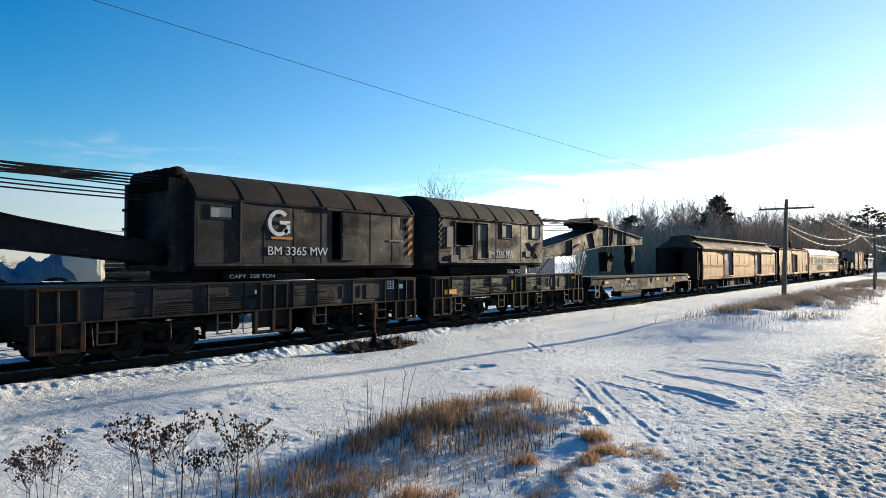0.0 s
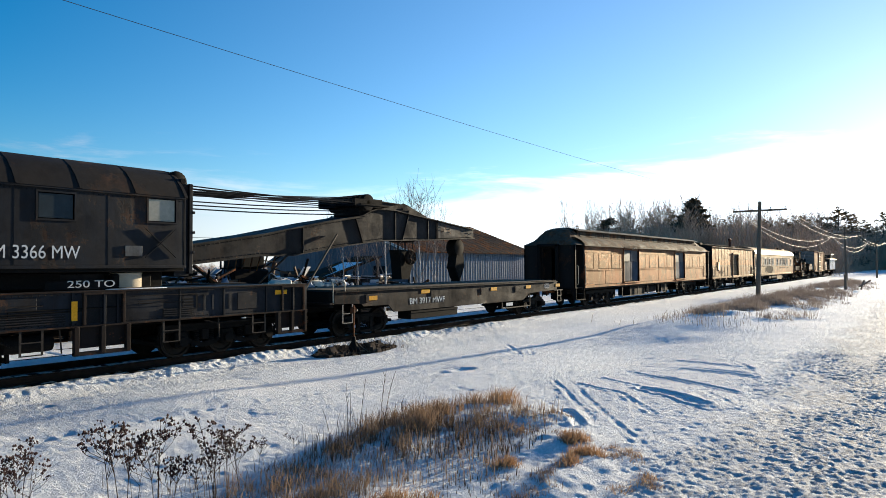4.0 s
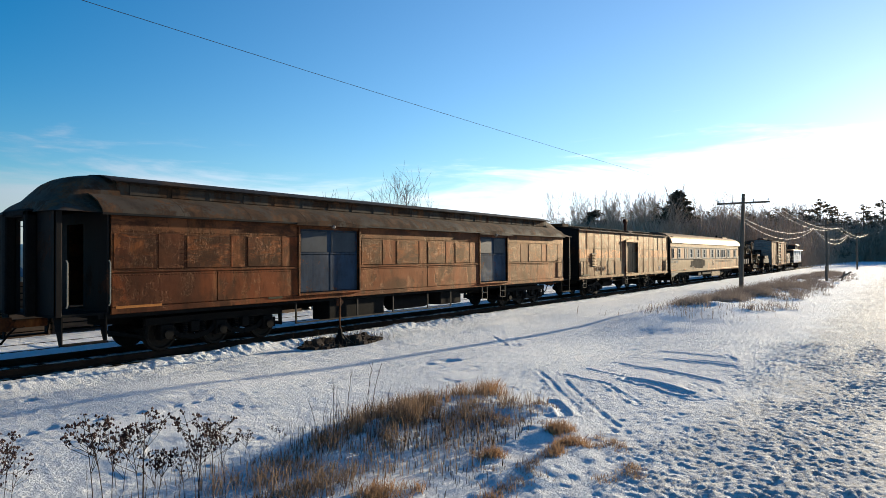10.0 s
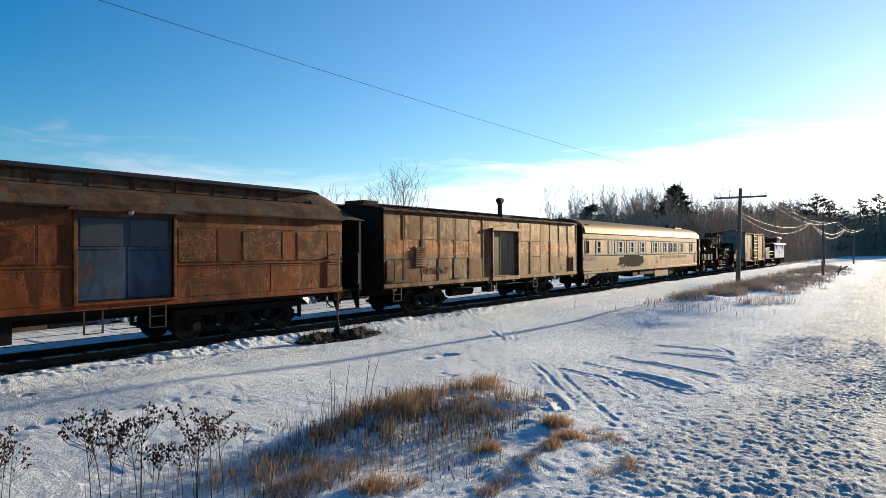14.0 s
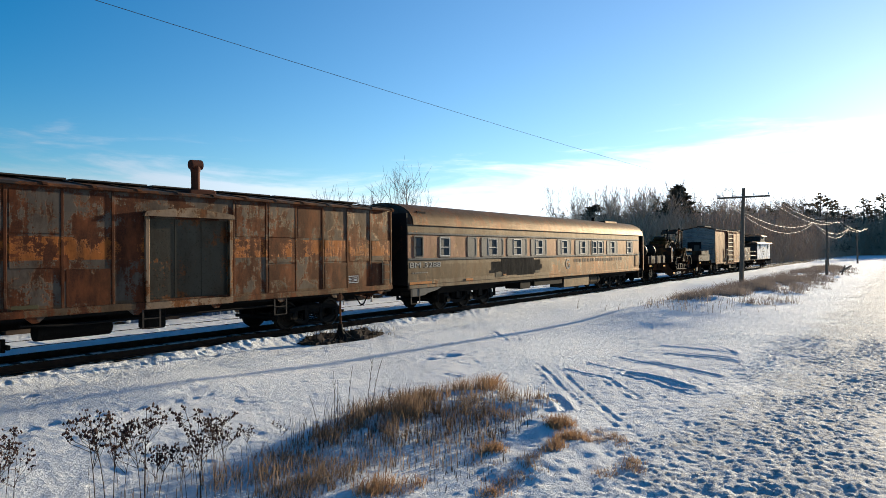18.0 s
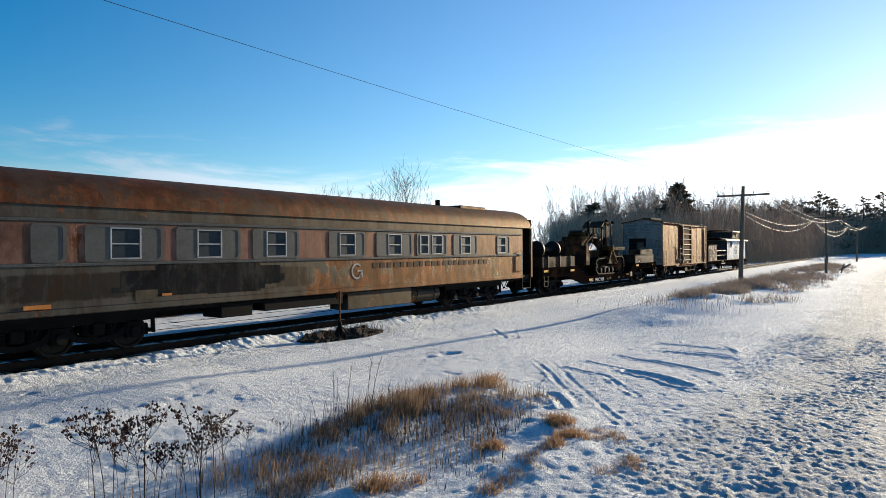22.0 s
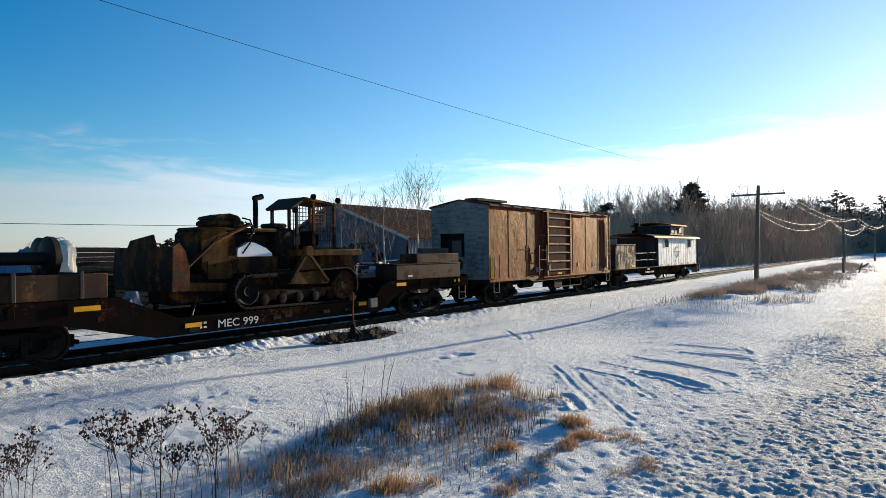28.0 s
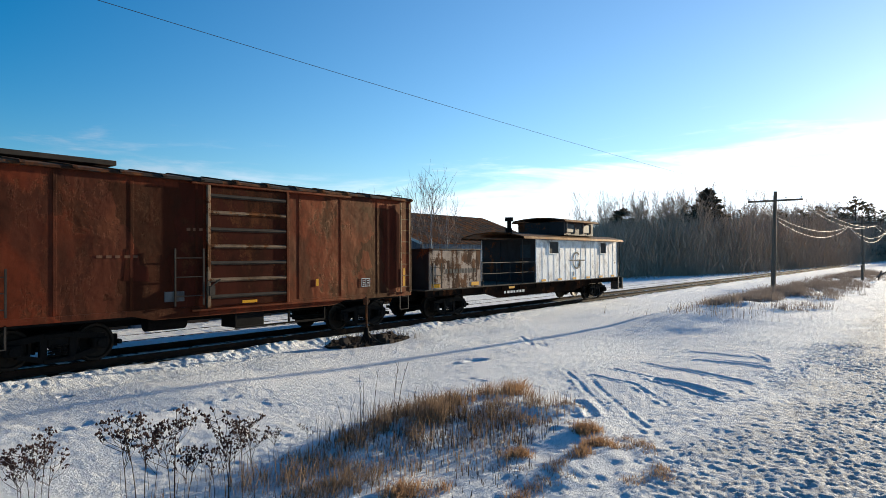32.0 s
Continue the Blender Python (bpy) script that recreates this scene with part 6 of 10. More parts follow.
    for x in (0.75, 7.35, 11.2): stirrup(c, x, -1.50, 0.55, 1.0, 0.42, 2)
    truck(c, 3.2, 1.75)
    truck(c, L - 3.2, 1.75)
    marks(c, 2.1, 3.9, 1.46, 1.68, -1.514, 9, "flaked", "flaking unreadable letters", 4)
    plate(c, 0.25, 1.4, 1.20, 1.28, -1.534, "hazard", "stripe", "worn yellow stripe", 0.005)
    plate(c, 4.4, 4.9, 1.20, 1.28, -1.534, "hazard", "stripe", "worn yellow stripe", 0.005)
    frame_box(c, 13.9, 14.4, 1.32, 1.55, -1.508)


MAT["flaked"] = painted("flaking_letter_paint", (0.24, 0.22, 0.19), 0.55, 0.75, 0.3, size=0.3)
MAT["grey_door"] = painted("grey_door_paint", (0.040, 0.037, 0.030), 0.3, 0.45, 0.5, gloss=True)
MAT["pale_rust"] = painted("pale_scuffed_frame", (0.20, 0.14, 0.095), 0.35, 0.7, 0.4, gloss=True)
MAT["rust_pipe"] = plain("rusted_pipe", (0.09, 0.026, 0.014), 0.8, vary=0.35)


# -- passenger car --
MAT["pas_side"] = painted("passenger_car_paint", (0.068, 0.064, 0.055), 0.16, 0.7, 0.5, bands=((2.07, 2.92, (0.165, 0.085, 0.066)),), fade=0.2, dirt=0.7, spray=(-0.8, 12.4),
                          rusts=((0.050, 0.020, 0.009), (0.12, 0.040, 0.014), (0.24, 0.082, 0.025)), worn=(10.2, 12.6, 1.95, 0.15), gloss=True)
MAT["pas_roof"] = painted("passenger_roof_paint", (0.062, 0.037, 0.027), 0.46, 0.75, 0.45, fade=0.25, dirt=0.6, rusts=((0.040, 0.015, 0.008), (0.090, 0.026, 0.012), (0.16, 0.052, 0.020)), gloss=True)
MAT["pas_win"] = plain("window_surround_grey", (0.086, 0.084, 0.078), 0.55, vary=0.25, grain=14)
MAT["alu"] = plain("window_aluminium", (0.30, 0.30, 0.30), 0.4, 0.3, vary=0.15)
MAT["graffiti"] = painted("black_overspray", (0.017, 0.0175, 0.019), 0.42, 0.85, 0.9, size=0.6, dirt=0.5, rusts=((0.014, 0.012, 0.011), (0.028, 0.025, 0.022), (0.06, 0.05, 0.04)), sheen=0.02)


def passenger_car():
    c = car("passenger_car", "weathered grey and maroon steel passenger car", "railway car", 90.48)
    L, z0, z1 = 25.6, 1.10, 3.30
    wins = [(0.34, 0.92, "sash"), (1.92, 2.66, "half"), (3.86, 4.56, "blank"), (4.92, 6.75, "mid"), (7.08, 8.95, "mid"), (9.34, 11.0, "mid"), (12.2, 13.85, "mid"),
            (14.4, 16.35, "mid"), (16.6, 18.5, "two"), (18.95, 20.7, "mid"), (22.3, 23.4, "half")]
    side = wall_with_openings(Mesh(), 0, L - 1.05, z0, z1, -1.50, -1.46, [(a + 0.06, b - 0.06, 2.16, 2.84) for a, b, _ in wins])
    s = part("side", side, MAT["pas_side"], c, "streaked grey side with a faded maroon band")
    part("far_side", Mesh().box(0, L, 1.46, 1.50, z0, z1), MAT["pas_side"], c)
    for z, h in ((2.00, 0.07), (2.94, 0.07)):
        part("belt_rail", Mesh().box(0, L - 1.05, -1.525, -1.50, z, z + h, 0.006), MAT["pas_win"], s)
        rivets(s, 0.05, L - 1.1, z + h / 2, -1.525, 0.11, 0.010, "pas_win")
    for a, b, kind in wins:
        w = Mesh()
        n = 4
        # rounded surround
        ring = []
        for cx, cz, a0 in ((b - 0.10, 2.80, 0), (a + 0.10, 2.80, 90), (a + 0.10, 2.18, 180), (b - 0.10, 2.18, 270)):
            for i in range(n + 1):
                q = radians(a0 + 90 * i / n)
                ring.append((cx + 0.10 * math.cos(q), cz + 0.10 * math.sin(q)))
        inner = [((x - (a + b) / 2) * (1 - 0.08 / ((b - a) / 2)) + (a + b) / 2, (z - 2.49) * (1 - 0.05 / 0.41) + 2.49) for x, z in ring]
        k = len(ring)
        w.add([(x, y, z) for y in (-1.513, -1.49) for x, z in ring] + [(x, y, z) for y in (-1.513, -1.49) for x, z in inner],
              [(i, (i + 1) % k, 2 * k + (i + 1) % k, 2 * k + i) for i in range(k)] + [(i, k + i, k + (i + 1) % k, (i + 1) % k) for i in range(k)] +
              [(2 * k + i, 2 * k + (i + 1) % k, 3 * k + (i + 1) % k, 3 * k + i) for i in range(k)])
        win = part("window", w, MAT["pas_win"], s, "round-cornered window frame")
        sashes = {"sash": [(a + 0.05, b - 0.05)], "half": [(a + 0.05, a + 0.75 if b - a > 0.75 else b - 0.05)], "blank": [], "mid": [((a + b) / 2 - 0.36, (a + b) / 2 + 0.36)],
                  "two": [(a + 0.2, a + 0.72), (b - 0.95, b - 0.3)]}[kind]
        x = a + 0.05
        for xa, xb in sashes:
            if xa - x > 0.05: part("blank_panel", Mesh().box(x, xa, -1.505, -1.475, 2.12, 2.87), MAT["pas_win"], win, "grey blanking plate")
            part("pane", Mesh().box(xa, xb, -1.485, -1.475, 2.13, 2.86), MAT["glass"], win, "dark glass pane")
            f = Mesh().box(xa, xb, -1.515, -1.47, 2.13, 2.165, 0.005).box(xa, xb, -1.515, -1.47, 2.815, 2.85, 0.005).box(xa, xa + 0.035, -1.515, -1.47, 2.165, 2.815, 0.005).box(xb - 0.035, xb, -1.515, -1.47, 2.165, 2.815, 0.005).box(xa, xb, -1.512, -1.47, 2.465, 2.495)
            part("sash", f, MAT["alu"] if xa > 1.5 else MAT["dark"], win, "bright aluminium sash")
            x = xb
        if b - 0.05 - x > 0.05: part("blank_panel", Mesh().box(x, b - 0.05, -1.505, -1.475, 2.12, 2.87), MAT["pas_win"], win, "grey blanking plate")
    part("side_sill", Mesh().box(0.05, L - 1.05, -1.515, -1.42, z0 - 0.14, z0 + 0.02, 0.02), MAT["pas_side"], c)
    rp = [(1.505 * math.cos(radians(180 - a)), 3.28 + 0.84 * math.sin(radians(a)) ** 0.85) for a in range(0, 181, 15)]
    for k in range(10):
        xa = L * k / 10
        part("roof_sheet", Mesh().shell(rp, "x", xa + (0.01 if k else 0.3), xa + L / 10 - (0.004 if k < 9 else 0.25), -0.03), MAT["pas_roof"], c, "rust-blotched rounded roof sheet")
    for k in range(1, 10):
        part("roof_seam", Mesh().shell([(y * 1.006, z + 0.008) for y, z in rp], "x", L * k / 10 - 0.03, L * k / 10 + 0.03, -0.02), MAT["pas_roof"], c)
    fs = part("fascia", Mesh().shell([(-1.513, 3.27), (-1.496, 3.37), (-1.479, 3.465)], "x", 0.30, L - 0.25, -0.012), MAT["pas_side"], c, "grey letterboard below the roof")
    rivets(fs, 0.35, L - 0.3, 3.435, -1.486, 0.11, 0.011, "pas_roof")
    for x, way in ((0.0, 1), (L, -1)):
        vs, n = [], 5
        for i in range(n + 1):
            u = math.sin(i / n * math.pi / 2)
            for y, z in rp: vs.append((x + way * (0.30 * (1 - math.cos(i / n * math.pi / 2))), y * (0.90 + 0.10 * u), 3.25 + (z - 3.25) * (0.62 + 0.38 * u)))
        k = len(rp)
        part("roof_end", Mesh().add(vs, [(i * k + j, i * k + j + 1, (i + 1) * k + j + 1, (i + 1) * k + j) for i in range(n) for j in range(k - 1)]), MAT["pas_roof"], c)
        e = part("end_wall", Mesh().box(x, x + way * 0.06, -1.45, -0.45, z0, 3.7).box(x, x + way * 0.06, 0.45, 1.45, z0, 3.7).box(x, x + way * 0.06, -0.45, 0.45, 3.1, 3.8), MAT["bag_end"], c, "dark end wall with gangway")
        part("diaphragm", Mesh().box(x - way * 0.30, x, -0.66, -0.46, 1.0, 3.4, 0.04).box(x - way * 0.30, x, 0.46, 0.66, 1.0, 3.4, 0.04).box(x - way * 0.30, x, -0.66, 0.66, 3.26, 3.45, 0.04), MAT["under"], e, "black rubber gangway diaphragm")
        # black screen painted as the darkness within the gangway
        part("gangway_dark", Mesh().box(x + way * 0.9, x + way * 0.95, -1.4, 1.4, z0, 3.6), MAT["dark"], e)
        coupler(c, x, -way)
    # open vestibule doorway at the trailing end
    v = Mesh().box(L - 0.16, L, -1.50, -1.40, 0.95, 3.30, 0.02).box(L - 1.05, L - 0.98, -1.50, -1.40, 0.95, 3.30, 0.01)
    part("vestibule_post", v, MAT["pas_side"], c)
    part("vestibule_floor", Mesh().box(L - 1.1, L, -1.45, 1.45, 1.0, 1.1), MAT["under"], c)
    part("steps", Mesh().box(L - 0.95, L - 0.2, -1.48, -1.25, 0.46, 0.50).box(L - 0.95, L - 0.2, -1.40, -1.1, 0.76, 0.80).box(L - 0.98, L - 0.94, -1.48, -1.1, 0.44, 1.05).box(L - 0.2, L - 0.16, -1.48, -1.1, 0.44, 1.05), MAT["under"], c)
    grab(c, [(L - 1.12, -1.51, 1.3), (L - 1.12, -1.56, 1.35), (L - 1.12, -1.56, 2.2), (L - 1.12, -1.51, 2.25)], 0.016, "alu")
    part("roof_vent", Mesh().cyl((19.3, -0.5, 4.05), (19.3, -0.5, 4.32), 0.10, 12), MAT["under"], c)
    part("roof_hatch", Mesh().box(20.5, 22.5, -0.8, 0.3, 4.02, 4.16, 0.02), MAT["pas_roof"], c)
    # black block, the louvre's inner shade given as colour
    part("louvre", Mesh().box(0.75, 1.25, -1.36, -1.20, 3.58, 3.80), MAT["dark"], c, "black roof louvre")
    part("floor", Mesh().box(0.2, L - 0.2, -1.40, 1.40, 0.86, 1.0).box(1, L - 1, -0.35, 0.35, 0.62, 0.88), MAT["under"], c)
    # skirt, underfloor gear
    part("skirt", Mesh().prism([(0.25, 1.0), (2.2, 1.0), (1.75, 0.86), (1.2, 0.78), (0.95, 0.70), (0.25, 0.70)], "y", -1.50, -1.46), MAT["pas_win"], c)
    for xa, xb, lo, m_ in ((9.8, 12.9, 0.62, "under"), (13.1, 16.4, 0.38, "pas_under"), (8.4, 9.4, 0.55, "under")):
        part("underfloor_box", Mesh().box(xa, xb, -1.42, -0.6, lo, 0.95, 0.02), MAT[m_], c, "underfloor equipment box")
    part("water_tank", Mesh().cyl((16.6, -1.0, 0.64), (18.3, -1.0, 0.64), 0.30, 18), MAT["pas_under"], c, "grey underfloor tank")
    for x in (16.9, 18.0): part("tank_band", Mesh().lathe([(0.305, -0.03), (0.315, 0), (0.305, 0.03)], (x, -1.0, 0.64), 18, "x"), MAT["under"], c)
    stirrup(c, 0.42, -1.50, 0.42, 0.95, 0.5, 2)
    truck(c, 4.6, 1.65, 3, "eq")
    truck(c, L - 4.4, 1.65, 3, "eq")
    lettering(c, "BM 3288", 0.12, 2.0, 1.72, -1.504, 0.20, "faded")
    plate(c, 0.08, 1.42, 1.125, 1.215, -1.516, "orange", "stripe", "worn ochre stripe", 0.004)
    plate(c, 6.70, 6.95, 1.24, 1.30, -1.516, "orange", "stripe", "worn ochre stripe", 0.004)
    plate(c, 3.72, 4.24, 1.125, 1.215, -1.516, "orange", "stripe", "worn ochre stripe", 0.004)
    roundel(c, 13.45, 1.62, 0.26, -1.504, 0.06, "faded")
    marks(c, 0.25, 1.2, 1.52, 1.55, -1.503, 7, "faded")
    marks(c, 14.2, 21.5, 1.70, 1.88, -1.503, 20, "ghost_dark", "dark ghost of a painted-out letter", 9)
    # old tags rolled over with black paint in overlapping oblongs, and two lighter touch-ups
    for k, (xa, xb, za, zb) in enumerate(((5.72, 6.85, 1.42, 1.86), (5.52, 6.30, 1.37, 1.49), (6.55, 8.20, 1.24, 1.97), (7.95, 9.60, 1.21, 1.98), (6.60, 7.20, 1.80, 1.995), (9.35, 10.30, 1.40, 1.90), (9.05, 10.45, 1.46, 1.66), (8.40, 10.00, 1.28, 1.52))):
        part("rolled_patch", Mesh().box(xa, xb, -1.5016 - 0.0004 * k, -1.499, za, zb), MAT["graffiti"], s, "oblong of faded black paint")
    for xa, xb, za, zb in ((6.05, 6.60, 1.18, 1.40), (9.75, 10.15, 1.27, 1.38)): part("touch_up", Mesh().box(xa, xb, -1.5060, -1.499, za, zb), MAT["pas_touch"], s, "dull tan touch-up paint")


MAT["pas_touch"] = plain("tan_touch_up", (0.085, 0.066, 0.040), 0.75, vary=0.3, grain=12)
MAT["ghost_dark"] = plain("painted_out_letter", (0.055, 0.022, 0.011), 0.7, vary=0.4, grain=12)
MAT["faded"] = plain("faded_lettering", (0.40, 0.38, 0.33), 0.7, vary=0.25, grain=16)
MAT["pas_under"] = painted("underfloor_grey", (0.045, 0.042, 0.036), 0.3, 0.7, 0.4, gloss=True)


# -- depressed-centre flat wagon and its load --
MAT["dep_side"] = painted("well_wagon_paint", (0.008, 0.0068, 0.006), 0.24, 0.9, 0.35, rusts=(RUST_D, (0.045, 0.020, 0.011), (0.11, 0.046, 0.02)), sheen=0.0)
MAT["brown_box"] = painted("brown_steel_box", (0.040, 0.021, 0.013), 0.40, 0.75, 0.4, rusts=(RUST_D, (0.065, 0.028, 0.013), (0.15, 0.068, 0.028)))
MAT["dozer"] = painted("dozer_yellow", (0.064, 0.029, 0.006), 0.60, 0.75, 0.35, rusts=((0.012, 0.006, 0.003), (0.040, 0.016, 0.005), (0.14, 0.060, 0.012)), fade=0.3)
MAT["dozer_dark"] = painted("dozer_brown", (0.012, 0.008, 0.006), 0.36, 0.75, 0.3)


def well_wagon():
    c = car("well_wagon", "dark rusty depressed-centre flat wagon with white stencilled number", "flat wagon", 116.9)
    prof = [(0.15, 0.88), (3.0, 0.86), (4.2, 0.56), (5.2, 0.34), (13.0, 0.36), (13.6, 0.72), (14.2, 0.95), (18.0, 0.95), (18.0, 1.30), (13.4, 1.30), (13.0, 1.15), (12.6, 0.74),
            (5.8, 0.74), (4.9, 1.10), (4.3, 1.34), (0.15, 1.36)]
    for s in (-1, 1):
        part("side_frame", Mesh().prism(prof, "y", s * 1.48 - 0.04, s * 1.48 + 0.04), MAT["dep_side"], c, "cranked steel side frame")
    part("low_deck", Mesh().box(5.7, 12.7, -1.44, 1.44, 0.60, 0.735), MAT["dep_side"], c)
    part("high_deck", Mesh().box(0.2, 4.4, -1.44, 1.44, 1.15, 1.35), MAT["dep_side"], c)
    part("high_deck", Mesh().box(13.4, 17.95, -1.44, 1.44, 1.12, 1.295), MAT["dep_side"], c)
    for q in ([(4.3, 1.30), (5.75, 0.72), (5.75, 0.55), (4.3, 1.1)], [(13.45, 1.28), (12.65, 0.72), (12.65, 0.55), (13.45, 1.05)]): part("slope", Mesh().prism(q, "y", -1.44, 1.44), MAT["dep_side"], c)
    # pockets are thin black plates that stand for shaded holes
    for x, z in ((6.02, 0.385), (8.55, 0.46), (8.95, 0.48), (10.4, 0.48), (11.3, 0.48)): part("pocket", Mesh().box(x, x + 0.26, -1.53, -1.52, z, z + 0.10, 0.004), MAT["dark"], c)
    for x in (1.0, 2.1, 3.2, 15.0, 16.1, 17.2): part("stake_pocket", Mesh().box(x, x + 0.14, -1.57, -1.52, 1.05, 1.28, 0.01), MAT["dep_side"], c)
    for x in (0.0, 17.95): part("end_sill", Mesh().box(x, x + 0.2, -1.45, 1.45, 0.80, 1.38, 0.02), MAT["dep_side"], c)
    lettering(c, "MEC 999", 6.82, 8.05, 0.42, -1.526, 0.20)
    marks(c, 6.30, 6.50, 0.45, 0.50, -1.522, 2)
    marks(c, 6.30, 6.50, 0.56, 0.61, -1.522, 2)
    for x0, x1, z in ((3.35, 3.9, 1.10), (5.9, 6.35, 0.50), (11.9, 12.25, 0.60), (13.75, 14.25, 1.12), (17.1, 17.45, 1.12), (0.3, 0.85, 1.14)):
        plate(c, x0, x1, z, z + 0.11, -1.522, "yellow", "marker", "yellow reflective marker")
    part("chain_box", Mesh().box(12.35, 12.7, -1.62, -1.50, 0.50, 0.80, 0.02), MAT["pale_grey"], c, "pale tie-down bracket")
    part("brake_wheel", Mesh().lathe([(0.20, -0.02), (0.24, 0), (0.20, 0.02)], (18.15, -1.0, 1.75), 18, "x").cyl((18.1, -1.0, 1.0), (18.1, -1.0, 1.75), 0.02, 8), MAT["grab"], c, "iron hand brake wheel")
    for x in (0.5, 17.6): stirrup(c, x, -1.54, 0.45, 0.95, 0.42, 2)
    truck(c, 2.3, 1.75)
    truck(c, 15.9, 1.75)
    coupler(c, 0.0, -1)
    coupler(c, 18.15, 1)


def well_wagon_load():
    b = car("steel_box", "brown rusty steel box of parts on the well wagon", "box", 117.2)
    t = Mesh().box(0, 3.8, -1.46, -1.40, 1.362, 1.90, 0.01).box(0, 3.8, 1.40, 1.46, 1.362, 1.90, 0.01).box(0, 0.06, -1.4, 1.4, 1.362, 1.90, 0.01).box(3.74, 3.8, -1.4, 1.4, 1.362, 1.90, 0.01).box(0.06, 3.74, -1.4, 1.4, 1.37, 1.80)
    part("tub", t, MAT["brown_box"], b, "dented brown steel tub")
    for x in (0.55, 1.9, 3.2): part("post", Mesh().box(x, x + 0.08, -1.50, -1.46, 1.365, 1.96, 0.01), MAT["grab"], b)
    for k in range(2):
        w = car("spare_wheelset", "dark rusty spare wheelset lying across a steel box", "wheelset", 118.1 + 0.25 * k)
        y = -0.55 + 1.1 * k
        part("axle", Mesh().cyl((0, y, 2.24), (2.3, y, 2.24), 0.14, 12), WHEELSET.materials[0], w)
        for x in (0.1, 1.95): part("wheel", Mesh().lathe([(0.12, 0.0), (0.42, 0.05), (0.46, 0.08), (0.45, 0.20), (0.40, 0.22), (0.15, 0.16)], (x, y, 2.265), 26, "x"), WHEELSET.materials[0], w)
    b = car("steel_box", "brown steel equipment box on the trailing deck", "box", 130.75)
    part("body", Mesh().box(0, 3.8, -1.44, -0.45, 1.302, 1.84, 0.02), MAT["brown_box"], b)
    part("lid", Mesh().box(-0.02, 3.82, -1.46, -0.43, 1.84, 1.87, 0.008), MAT["brown_box"], b)
    part("upper_box", Mesh().box(1.2, 3.78, -1.38, -0.55, 1.87, 2.22, 0.02), MAT["brown_box"], b, "smaller brown box on the lid")
    part("stencil", Mesh().box(0.62, 0.86, -1.444, -1.441, 1.40, 1.47), MAT["white"], b, "small unreadable white stencil")
    p = car("timber", "grey timber beam laid slanting on the equipment box", "beam", 132.6)
    part("beam", Mesh().bar((0, -1.0, 2.32), (1.9, -0.8, 2.32), 0.2, 0.19), MAT["wood"], p)


